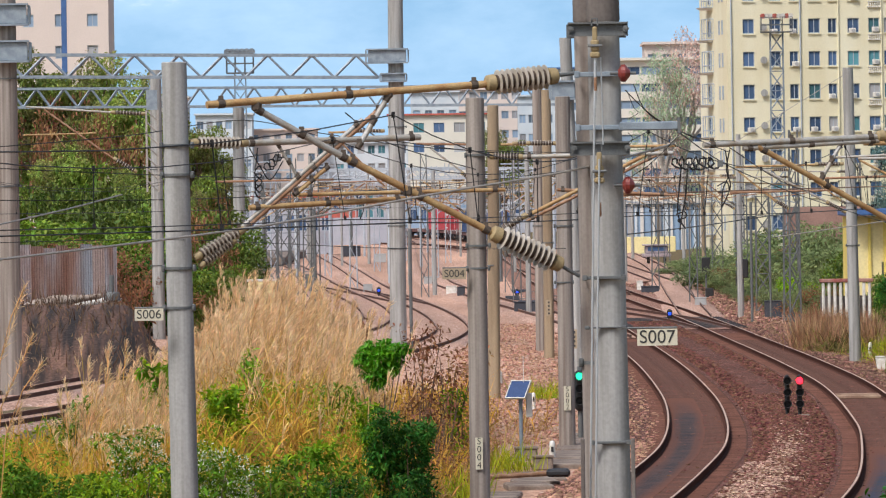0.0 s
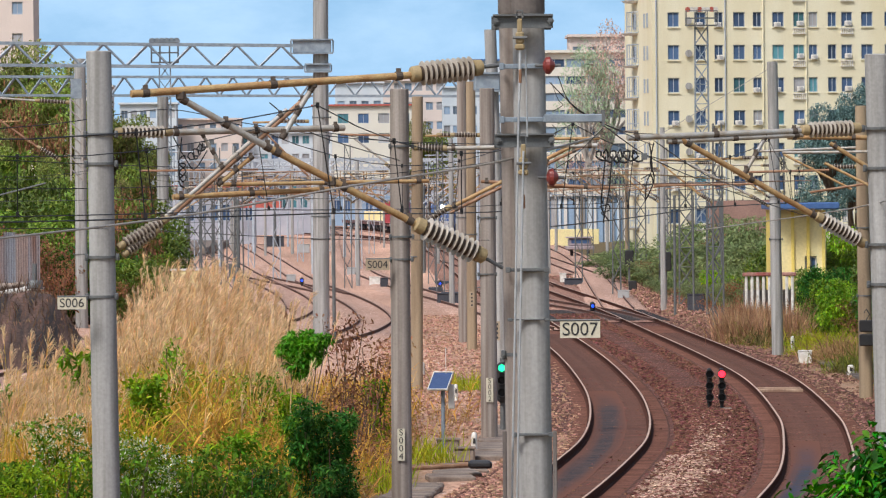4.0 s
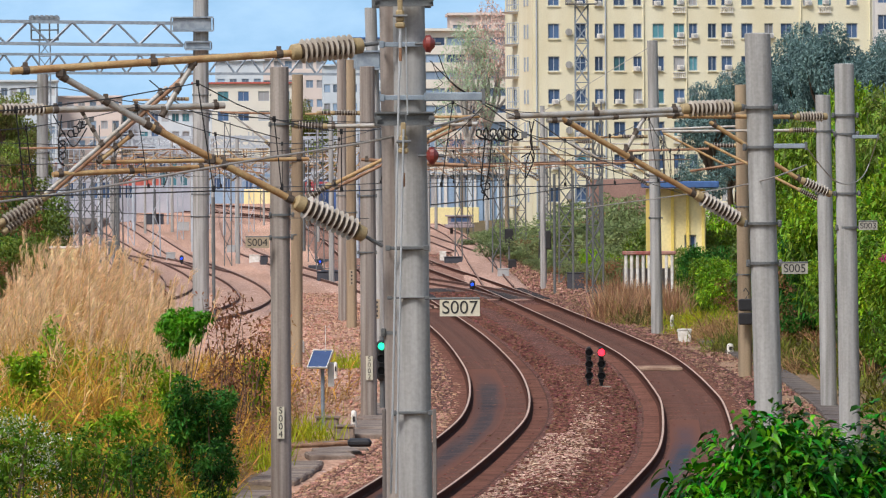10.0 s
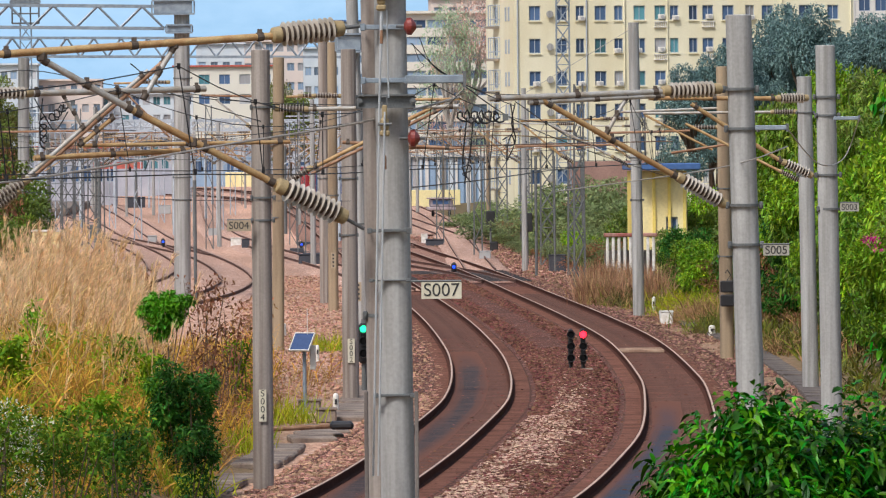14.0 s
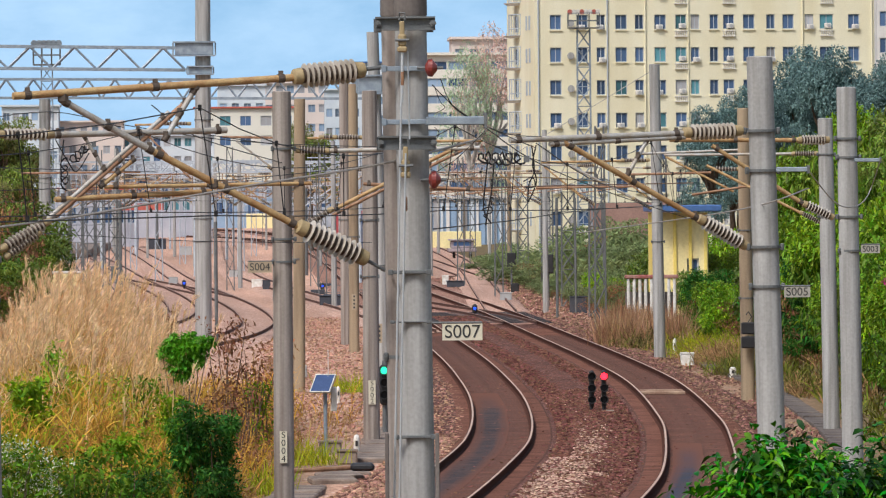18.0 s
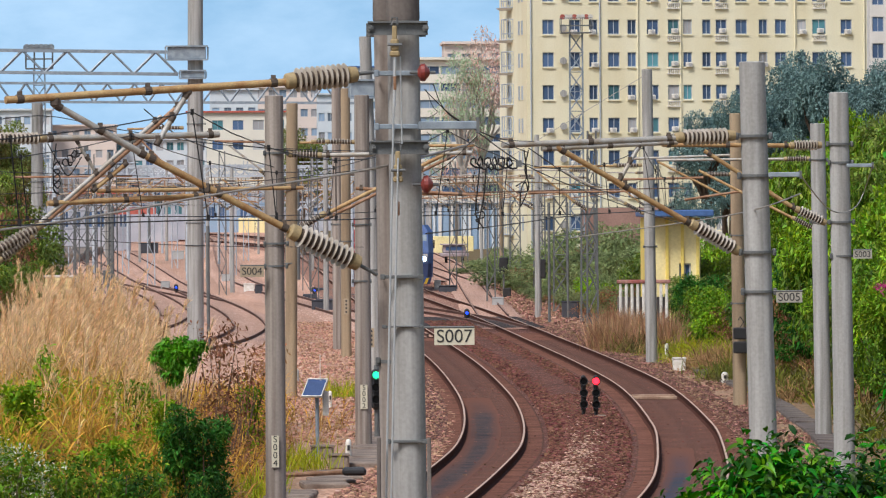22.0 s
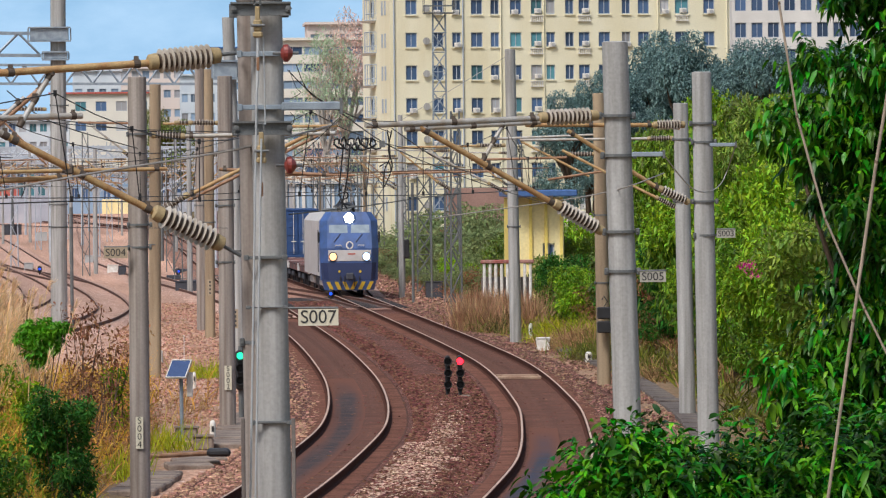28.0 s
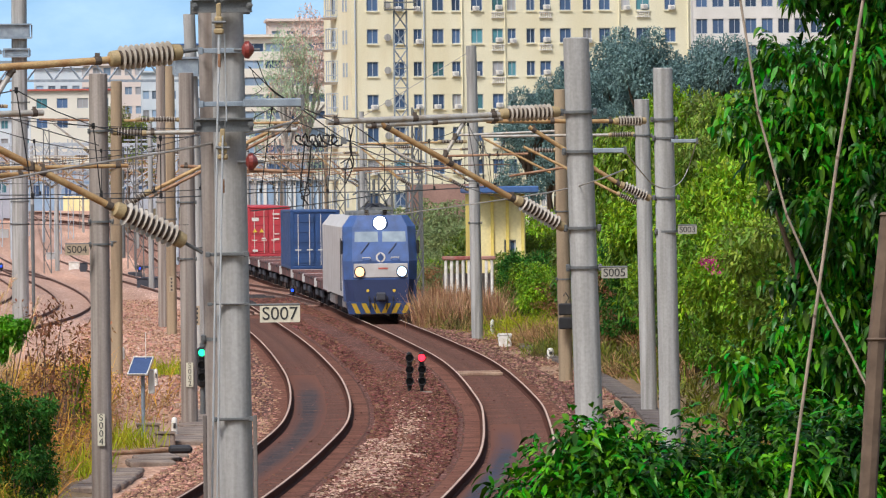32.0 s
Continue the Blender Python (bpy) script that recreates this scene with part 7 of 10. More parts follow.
def strips(base, way, length, width, bend, prof, rng, fold=0.0):
    """Blades or leaves: from base along way, sagging by bend; prof: share of the width at each step."""
    n, k = len(base), len(prof)
    way = way / np.linalg.norm(way, axis=1, keepdims=True)
    up = np.tile([0.0, 0.0, 1.0], (n, 1))
    side = np.cross(way, up + 0.35 * rng.normal(size=(n, 3)))
    side /= np.linalg.norm(side, axis=1, keepdims=True) + 1e-9
    nor = np.cross(side, way)
    s = np.linspace(0, 1, k)
    mid = base[:, None, :] + way[:, None, :] * (length[:, None] * s)[:, :, None]
    mid[:, :, 2] -= (bend * length)[:, None] * s ** 2
    half = side[:, None, :] * (0.5 * width[:, None] * np.asarray(prof))[:, :, None]
    lift = nor[:, None, :] * (fold * 0.5 * width[:, None] * np.asarray(prof))[:, :, None]
    if fold:
        v = np.stack([mid - half + lift, mid, mid + half + lift], axis=2).reshape(-1, 3)
        w = 3
    else:
        v = np.stack([mid - half, mid + half], axis=2).reshape(-1, 3)
        w = 2
    i = (np.arange(n) * k * w)[:, None, None] + (np.arange(k - 1) * w)[None, :, None] + np.arange(w - 1)[None, None, :]
    q = np.stack([i, i + 1, i + w + 1, i + w], axis=-1).reshape(-1, 4)
    return v, q


def merged(*sets):
    vs, qs, k = [], [], 0
    for v, q in sets:
        vs.append(v)
        qs.append(q + k)
        k += len(v)
    return np.concatenate(vs), np.concatenate(qs)


def ball_dirs(n, rng):
    d = rng.normal(size=(n, 3))
    return d / np.linalg.norm(d, axis=1, keepdims=True)


def in_lobes(lobes, n, rng, shell=0.45):
    """n places in a crown made of ellipsoid lobes (centre, radii), mostly near the outside, and the way outwards."""
    vol = np.array([r[0] * r[1] * r[2] for c, r in lobes]) ** 0.7
    pick = rng.choice(len(lobes), n, p=vol / vol.sum())
    c = np.array([l[0] for l in lobes])[pick]
    r = np.array([l[1] for l in lobes])[pick]
    d = ball_dirs(n, rng)
    rad = (shell + (1 - shell) * rng.random(n) ** 0.6)[:, None]
    lump = 1 + 0.16 * np.sin(d[:, :1] * 9 + pick[:, None]) * np.cos(d[:, 2:] * 8 + 2 * pick[:, None])
    return c + d * r * rad * lump, d


REED_MAT = mat("dry_reed", (0.80, 0.55, 0.25), 0.9, vary=0.12, scale=0.5, fine=8, bump=0, second=(0.56, 0.35, 0.12), island=0.4, transmit=0.35, spec=0.2)
STRAW_MAT = mat("brown_straw", (0.42, 0.27, 0.11), 0.9, vary=0.12, scale=0.5, fine=8, bump=0, second=(0.34, 0.20, 0.10), island=0.35, transmit=0.3, spec=0.2)
PLUME_MAT = mat("reed_plume", (0.95, 0.74, 0.47), 0.95, vary=0.1, scale=0.5, fine=8, bump=0, second=(0.76, 0.52, 0.28), island=0.35, transmit=0.45, spec=0.1)
GRASS_MAT = mat("yellow_green_grass", (0.50, 0.44, 0.02), 0.8, vary=0.15, scale=0.7, fine=8, bump=0, second=(0.24, 0.36, 0.015), island=0.35, transmit=0.4, spec=0.3)
TANGRASS_MAT = mat("orange_dry_grass", (0.58, 0.30, 0.07), 0.85, vary=0.15, scale=0.8, fine=8, bump=0, second=(0.33, 0.22, 0.06), island=0.3, transmit=0.35, spec=0.2)
GOLD_MAT = mat("golden_grass", (0.74, 0.44, 0.07), 0.85, vary=0.15, scale=0.8, fine=8, bump=0, second=(0.52, 0.32, 0.05), island=0.4, transmit=0.4, spec=0.2)
WEED_MAT = mat("weed_leaf", (0.36, 0.46, 0.012), 0.6, vary=0.15, scale=0.9, fine=10, bump=0, second=(0.12, 0.27, 0.012), island=0.4, transmit=0.35, spec=0.15)
DARK_LEAF = mat("dark_leaf", (0.06, 0.21, 0.022), 0.6, vary=0.2, scale=1.5, fine=10, bump=0, second=(0.016, 0.055, 0.010), island=0.45, transmit=0.25, spec=0.15)
BRIGHT_LEAF = mat("bright_leaf", (0.15, 0.44, 0.012), 0.5, vary=0.15, scale=1.5, fine=10, bump=0, second=(0.07, 0.25, 0.012), island=0.3, transmit=0.35)
TREE_LEAF = mat("tree_leaf", (0.22, 0.35, 0.02), 0.65, vary=0.2, scale=0.4, fine=6, bump=0, second=(0.11, 0.15, 0.03), island=0.5, transmit=0.3, each=0.3)
OLIVE_LEAF = mat("olive_leaf", (0.31, 0.46, 0.08), 0.7, vary=0.2, scale=0.5, fine=6, bump=0, second=(0.22, 0.17, 0.07), island=0.5, transmit=0.42, each=0.3)
# Lightened and blued so the leaf colour holds the haze of distance.
HAZED_TREE_LEAF = mat("far_leaf", (0.20, 0.32, 0.29), 0.8, vary=0.2, scale=0.2, fine=3, bump=0, second=(0.13, 0.22, 0.21), island=0.35, transmit=0.2)
# Dark second tone puts the shaded gaps of the shrubs into the colour.
BANK_LEAF = mat("bank_leaf", (0.30, 0.49, 0.008), 0.65, vary=0.2, scale=0.5, fine=6, bump=0, second=(0.08, 0.18, 0.008), island=0.55, transmit=0.35, each=0.35)
BANK_GRASS = mat("bank_grass", (0.19, 0.24, 0.012), 0.8, vary=0.2, scale=0.5, fine=6, bump=0, second=(0.10, 0.075, 0.02), island=0.5, transmit=0.3)
SHRUB_LEAF = mat("shrub_leaf", (0.19, 0.33, 0.018), 0.7, vary=0.15, scale=0.9, fine=10, bump=0, second=(0.05, 0.12, 0.010), island=0.45, transmit=0.3, spec=0.15)
# Near-black patches in these two leaf colours paint the shade of gaps.
BIG_LEAF_SHADED = mat("glossy_leaf_shaded", (0.058, 0.28, 0.002), 0.42, vary=0.14, scale=3.2, fine=14, bump=0.0, second=(0.007, 0.035, 0.001), island=0.6, transmit=0.06, spec=0.25)
HANG_LEAF_SHADED = mat("hanging_leaf_shaded", (0.055, 0.25, 0.003), 0.42, vary=0.14, scale=2.0, fine=14, bump=0.0, second=(0.005, 0.027, 0.001), island=0.65, transmit=0.05, spec=0.3)
# Green leaf paled: haze put into the colour of a far tree.
HAZED_GREEN_LEAF = mat("pale_green_leaf", (0.46, 0.60, 0.36), 0.8, vary=0.15, scale=0.3, fine=6, bump=0, second=(0.40, 0.52, 0.34), island=0.15, transmit=0.3)
# Green dulled to grey: haze painted into the leaves of the yard shrubs.
HAZED_LEAF = mat("greyish_leaf", (0.28, 0.36, 0.13), 0.75, vary=0.2, scale=0.5, fine=6, bump=0, second=(0.18, 0.23, 0.10), island=0.4, transmit=0.35)
AUTUMN_LEAF = mat("red_brown_leaf", (0.37, 0.18, 0.075), 0.75, vary=0.2, scale=1.0, fine=8, bump=0, second=(0.20, 0.085, 0.04), island=0.35, transmit=0.3)
# Pinkish leaf, lightened further with haze in its colour.
HAZED_PINK_LEAF = mat("hazed_pink_leaf", (0.78, 0.54, 0.46), 0.8, vary=0.2, scale=0.3, fine=8, bump=0, second=(0.62, 0.46, 0.36), island=0.3, transmit=0.3)
BLOSSOM = mat("white_blossom", (0.86, 0.86, 0.72), 0.8, vary=0.1, bump=0, island=0.2, transmit=0.3)
MAGENTA = mat("magenta_blossom", (0.55, 0.03, 0.22), 0.8, vary=0.1, bump=0, island=0.2, transmit=0.3)
BARK = mat("bark", (0.16, 0.11, 0.075), 0.95, vary=0.25, scale=4, fine=30, bump=0.5, streak=0.2)
# Bark lightened for the far trees, haze included.
BARK_HAZED = mat("pale_bark", (0.46, 0.43, 0.39), 0.95, vary=0.15, scale=4, fine=30, bump=0.3, streak=0.2)
TWIG = mat("bare_twig", (0.36, 0.29, 0.22), 0.9, vary=0.2, scale=6, fine=30, bump=0.2)


def scatter(xs, ys, n, rng, keep):
    """n places on the ground with x and y in the spans, kept with the odds that keep(x, y) gives."""
    out = []
    while len(out) < n:
        x, y = rng.uniform(*xs), rng.uniform(*ys)
        if rng.random() < keep(x, y):
            out.append((x, y, ground_z(x, y)))
    return np.array(out)


rng = np.random.default_rng(7)


def upward(n, tilt, rng):
    d = np.stack([rng.normal(0, tilt, n), rng.normal(0, tilt, n), np.ones(n)], axis=1)
    return d


def open_left(x, y):
    """0 where the tracks show past the bank's far side."""
    return 1 - smooth((-585 - x / y * F) / 50) * smooth((y - 122) / 8)


# reeds on the left bank
def stony(x, y):
    """Thins the grass past a bearing of the camera's view, where gravel is to show."""
    return 0.06 + 0.94 * smooth((80 - x / y * F) / 70)


def reed_keep(x, y):
    p = stony(x, y) * smooth((bank_edge(y) - 1.0 - x) / 1.2) * (0.12 + 0.88 * smooth((y - 126) / 10)) * (0.10 + 0.90 * smooth((x / y * F + 520) / 110)) * open_left(x, y)
    return p * (0.10 + 0.90 * smooth((noise.noise(Vector((x * 0.8, y * 0.2, 9))) + 0.12) / 0.3))


def reed_set(n, lo, hi, plume, ys, leafy, rng, keep=reed_keep, even=False):
    """Stems, long arching blades and, where wanted, one-sided feathery heads."""
    rp = scatter((-9, 3), ys, n, rng, keep)
    fade = np.array([smooth((p[0] / p[1] * F + 480) / 150) * smooth((-50 - p[0] / p[1] * F) / 80) for p in rp])
    if even:
        fade[:] = 1.0
    lump = np.array([noise.noise(Vector((p[0] * 0.9, p[1] * 0.25, 4))) for p in rp])
    rl = rng.uniform(lo, hi, n) * (0.5 + 0.5 * fade) * (1 + 0.7 * lump)
    rw = upward(n, 0.17, rng) + np.array([0.10, 0, 0])
    wn_ = rw / np.linalg.norm(rw, axis=1, keepdims=True)
    bend = rng.uniform(0.0, 0.10, n)
    stems = strips(rp, rw, rl, np.full(n, 0.016), bend, [1, 0.8, 0.6, 0.4], rng)
    rt = rp + wn_ * rl[:, None] - np.stack([np.zeros(n), np.zeros(n), bend * rl], 1)
    lb = np.repeat(rp, leafy, 0) + np.repeat(wn_ * rl[:, None], leafy, 0) * rng.uniform(0.0, 0.55, n * leafy)[:, None]
    blades = strips(lb, upward(len(lb), 0.45, rng), rng.uniform(0.5, 1.3, len(lb)), rng.uniform(0.014, 0.034, len(lb)), rng.uniform(0.2, 1.0, len(lb)), [0.7, 1, 0.8, 0.5, 0.08], rng)
    if not plume:
        return merged(stems, blades), None
    K = 42
    u = rng.uniform(0, 1, n * K)
    size = np.repeat(rng.uniform(0.28, 0.55, n), K)
    pb = np.repeat(rt, K, 0) - np.repeat(wn_, K, 0) * (u * size)[:, None]
    lean = np.repeat(rng.normal(0, 0.22, n) + 0.28, K)
    pw = np.repeat(wn_, K, 0) + rng.normal(0, 0.20, (n * K, 3)) + np.stack([lean, np.zeros(n * K), np.zeros(n * K)], 1)
    plumes = strips(pb, pw, (0.08 + 0.20 * np.sin(np.clip(u * 1.15, 0, 1) * 3.0)) * rng.uniform(0.6, 1.2, n * K), rng.uniform(0.006, 0.014, n * K), rng.uniform(0.0, 0.5, n * K), [0.6, 1, 0.3], rng)
    return merged(stems, blades), plumes


tall, heads_ = reed_set(2700, 0.95, 2.25, True, (113, 178), 4, rng)
short, _none = reed_set(1000, 0.6, 1.4, False, (113, 178), 5, rng)


def crest_keep(x, y):
    b = x / y * F
    return smooth((b + 690) / 40) * smooth((-470 - b) / 60) * smooth((noise.noise(Vector((x * 0.9, y * 0.3, 12))) + 0.25) / 0.2)


def front_keep(x, y):
    return smooth((bank_edge(y) - 0.3 - x) / 0.8) * smooth((noise.noise(Vector((x * 0.7, y * 0.22, 15))) + 0.15) / 0.25)


def slope_keep(x, y):
    return stony(x, y) * smooth((x - bank_edge(y) + 1.6) / 0.5) * smooth((x_at(LINE_A, y) - 3.8 - x) / 0.5) * smooth((noise.noise(Vector((x * 0.7, y * 0.2, 19))) + 0.2) / 0.25)


slope, _none = reed_set(1000, 0.5, 1.25, False, (112, 200), 5, rng, slope_keep, True)
tagged(new("reed_blades", fast_mesh("reed_blades", *slope, GOLD_MAT)), "arching golden grass down the bank's slope", "reeds", kind="stuff")
crest, crest_heads = reed_set(420, 0.9, 1.75, True, (101, 122), 4, rng, crest_keep, True)
front, _none = reed_set(900, 0.5, 1.15, False, (92, 124), 5, rng, front_keep, True)
tagged(new("reed_stems", fast_mesh("reed_stems", *crest, GOLD_MAT)), "golden reed stems on the bank's crest", "reeds", kind="stuff")
tagged(new("reed_plumes", fast_mesh("reed_plumes", *crest_heads, PLUME_MAT)), "feathery tan reed plumes on the bank's crest", "reeds", kind="stuff")
tagged(new("reed_blades", fast_mesh("reed_blades", *front, GOLD_MAT)), "arching golden blades among the green weeds", "reeds", kind="stuff")
tagged(new("reed_stems", fast_mesh("reed_stems", *tall, REED_MAT)), "dry straw-coloured reed stems on the bank", "reeds", kind="stuff")
tagged(new("reed_blades", fast_mesh("reed_blades", *short, GOLD_MAT)), "arching golden reed blades on the bank", "reeds", kind="stuff")
tagged(new("reed_plumes", fast_mesh("reed_plumes", *heads_, PLUME_MAT)), "feathery pale pinkish reed plumes", "reeds", kind="stuff")
# withered weeds down the slope between the reeds and the cable path
vp = scatter((-6, 5), (108, 186), 2000, rng, lambda x, y: stony(x, y) * smooth((x - bank_edge(y) + 0.9) / 0.5) * smooth((x_at(LINE_A, y) - 3.7 - x) / 0.4) * smooth((noise.noise(Vector((x * 0.8, y * 0.25, 31))) + 0.5) / 0.3))
vl = np.repeat(vp, 7, 0) + rng.normal(0, 0.12, (len(vp) * 7, 3)) * [1, 1, 0.1]
sel = rng.random(len(vp)) < 0.6
for s_, m, nm, lab in ((np.repeat(sel, 7), STRAW_MAT, "withered_weeds", "withered brown weeds on the bank's slope"), (np.repeat(~sel, 7), TANGRASS_MAT, "withered_grass", "dry orange-brown grass on the bank's slope")):
    q_ = vl[s_]
    tagged(new(nm, fast_mesh(nm, *strips(q_, upward(len(q_), 0.55, rng), rng.uniform(0.3, 0.95, len(q_)), rng.uniform(0.014, 0.032, len(q_)), rng.uniform(0.1, 0.9, len(q_)), [0.7, 1, 0.75, 0.1], rng), m)), lab, "weeds", kind="stuff")
wb = np.repeat(vp[::2], 12, 0) + rng.normal(0, 1, (len(vp[::2]) * 12, 3)) * [0.16, 0.2, 0] + np.stack([np.zeros(len(vp[::2]) * 12)] * 2 + [rng.uniform(0.1, 0.8, len(vp[::2]) * 12)], 1)
tagged(new("withered_leaves", fast_mesh("withered_leaves", *strips(wb, upward(len(wb), 1.2, rng), rng.uniform(0.05, 0.13, len(wb)), rng.uniform(0.02, 0.05, len(wb)), rng.uniform(0.1, 0.6, len(wb)), [0.3, 1, 0.7, 0.05], rng), AUTUMN_LEAF)), "red-brown withered leaves on the bank's slope", "weeds", kind="stuff")


# grass on the left bank
def grass_keep(x, y):
    return smooth((bank_edge(y) - 0.15 - x) / 1.0) * open_left(x, y) * stony(x, y)


gp = scatter((-14, 4), (86, 172), 17000, rng, grass_keep)
low = np.array([0.5 + 0.6 * noise.noise(Vector((p[0] * 0.5, p[1] * 0.16, 3))) for p in gp])
gl = rng.uniform(0.5, 1.2, len(gp)) * (0.7 + 0.6 * low)
mix_ = low + rng.normal(0, 0.15, len(gp)) + np.clip((122 - gp[:, 1]) / 70, -0.25, 0.16)
edge = np.array([smooth((p[0] - bank_edge(p[1]) + 1.8) / 1.2) for p in gp])
mix_ = mix_ - 0.35 * edge
sets = ((mix_ > 0.58, GRASS_MAT, "green_grass", "long yellow-green grass on the bank"), ((mix_ > 0.36) & (mix_ <= 0.58), GOLD_MAT, "golden_grass", "long golden grass on the bank"), (mix_ <= 0.36, TANGRASS_MAT, "dry_grass", "long orange-brown dry grass on the bank"))
for sel, m, nm, lab in sets:
    b = np.repeat(gp[sel], 5, 0) + rng.normal(0, 0.1, (sel.sum() * 5, 3)) * [1, 1, 0.2]
    g_ = strips(b, upward(len(b), 0.5, rng), np.repeat(gl[sel], 5) * rng.uniform(0.5, 1.25, len(b)), rng.uniform(0.012, 0.034, len(b)), rng.uniform(0.2, 1.1, len(b)), [0.8, 1, 0.75, 0.08], rng)
    tagged(new(nm, fast_mesh(nm, *g_, m)), lab, "grass", kind="stuff")
wp = scatter((-12, 3), (88, 128), 700, rng, lambda x, y: grass_keep(x, y) * smooth((noise.noise(Vector((x * 0.8, y * 0.25, 31))) + 0.02) / 0.2))
wl = np.repeat(wp, 14, 0) + rng.normal(0, 1, (len(wp) * 14, 3)) * [0.14, 0.2, 0.0] + np.stack([np.zeros(len(wp) * 14)] * 2 + [rng.uniform(0.15, 0.85, len(wp) * 14)], 1)
wv = strips(wl, upward(len(wl), 1.2, rng), rng.uniform(0.06, 0.15, len(wl)), rng.uniform(0.03, 0.065, len(wl)), rng.uniform(0.1, 0.5, len(wl)), [0.3, 1, 0.7, 0.05], rng)
tagged(new("weeds", fast_mesh("weeds", *wv, WEED_MAT)), "broad-leaved green weeds among the grass", "weeds", kind="stuff")


def leaves(places, out, size, rng, droop=0.3, spread=0.8, fold=0.0, prof=(0.3, 1, 0.08), slim=0.45):
    w = out + rng.normal(0, spread, (len(places), 3))
    ln = size * rng.uniform(0.65, 1.25, len(places))
    return strips(places, w, ln, ln * slim, np.full(len(places), droop), prof, rng, fold)


def bush(name, at, lobes, n, size, material, label, rng, stems=5, category="bush", extra=None, droop=0.3):
    """A bush or tree crown on a few stems."""
    t = thing(name, at, label, category)
    g = Geo()
    for k in range(stems):
        c, r = lobes[k % len(lobes)]
        e = Vector(c) + Vector(rng.normal(0, 0.3, 3)) * min(r)
        f = Vector((rng.normal(0, 0.08), rng.normal(0, 0.08), -0.1))
        m = f.lerp(e, 0.5) + Vector(rng.normal(0, 0.08, 3)) * min(r)
        g.rod(f, m, 0.02 + 0.02 * min(r), 0.014 + 0.012 * min(r), 6).rod(m, e, 0.014 + 0.012 * min(r), 0.006, 6)
    part("stem", g, BARK, t)
    p, d = in_lobes(lobes, n, rng)
    part("crown", fast_mesh("crown", *leaves(p, d * 0.7 + [0, 0, 0.15], size, rng, droop), material), material, t)
    if extra:
        m2, k, s2 = extra
        p, d = in_lobes([(c, tuple(q * 1.04 for q in r)) for c, r in lobes], k, rng, 0.93)
        part("blossom", fast_mesh("blossom", *leaves(p, d, s2, rng, 0.0), m2), m2, t)
    return t


def bush_at(name, be, d, r, n, size, material, label, rng, legs=True, **kw):
    """A round bush whose middle stands at a bearing and drop, d metres off; r: its radii."""
    c = sight(*be, d)
    z0 = ground_z(c.x, c.y)
    at = Vector((c.x, c.y, z0))
    hz = c.z - z0
    lobes = [((0, 0, hz), tuple(q * 0.72 for q in r))]
    if legs:
        lobes.append(((0, 0, hz * 0.5), (r[0] * 0.9, r[1] * 0.9, max(0.25, hz * 0.5))))
    for k in range(11):
        a = rng.uniform(0, 6.28)
        o = rng.uniform(0.6, 1.05)
        lobes.append(((math.cos(a) * r[0] * o, math.sin(a) * r[1] * o, hz + rng.uniform(-1.0, 0.9) * r[2]), tuple(q * rng.uniform(0.2, 0.46) for q in r)))
    return bush(name, at, lobes, n, size, material, label, rng, **kw)


yc = sight(-116, 192, 128)
yz = ground_z(yc.x, yc.y)
yh_ = yc.z - yz
bush("shrub", (yc.x, yc.y, yz), [((x, y, yh_ + z), (r, r, r * 0.75)) for x, y, z, r in ((0, 0, 0.0, 0.27), (-0.3, 0.1, 0.10, 0.17), (-0.42, 0, -0.02, 0.11), (0.3, 0, 0.14, 0.18), (0.46, -0.1, 0.18, 0.11), (0.08, 0.1, 0.24, 0.15), (-0.14, 0, -0.24, 0.2), (0.2, 0, -0.17, 0.17), (-0.02, 0, -0.42, 0.16), (0.36, 0.1, -0.05, 0.1), (-0.2, 0, 0.26, 0.09))], 3200, 0.10, BRIGHT_LEAF, "bright green young shrub above the reeds", np.random.default_rng(5), stems=6, droop=0.35)
bush_at("shrub", (-74.5, 357.9), 117, (0.62, 0.7, 0.72), 6500, 0.095, DARK_LEAF, "dark green rounded shrub at the bank's edge", rng)
bush_at("shrub", (-388.3, 273.1), 112, (0.34, 0.4, 0.34), 700, 0.14, WEED_MAT, "green leafy weed clump in the grass", rng, stems=3)
bush_at("shrub", (-512.5, 221.2), 116, (0.24, 0.3, 0.38), 500, 0.14, WEED_MAT, "slim green weed clump in the grass", rng, stems=3)
bush_at("flowering_shrub", (-395.1, 388), 92, (0.55, 0.5, 0.42), 3000, 0.075, SHRUB_LEAF, "low shrub covered in tiny white flowers", rng, extra=(BLOSSOM, 2400, 0.045))
bush_at("flowering_shrub", (-539.8, 365.8), 94, (0.5, 0.5, 0.42), 2600, 0.075, SHRUB_LEAF, "low shrub covered in tiny white flowers", rng, extra=(BLOSSOM, 1300, 0.042))
bush_at("shrub", (-630.5, 414.4), 97, (0.5, 0.4, 0.26), 900, 0.14, SHRUB_LEAF, "low green weed clump", rng)
bush_at("shrub", (-760.3, 397.4), 97, (0.5, 0.5, 0.36), 1100, 0.13, SHRUB_LEAF, "low dark green weed clump", rng)
bush_at("shrub", (-229.5, 355.6), 108, (0.45, 0.4, 0.25), 700, 0.13, WEED_MAT, "green weed clump among dry grass", rng)
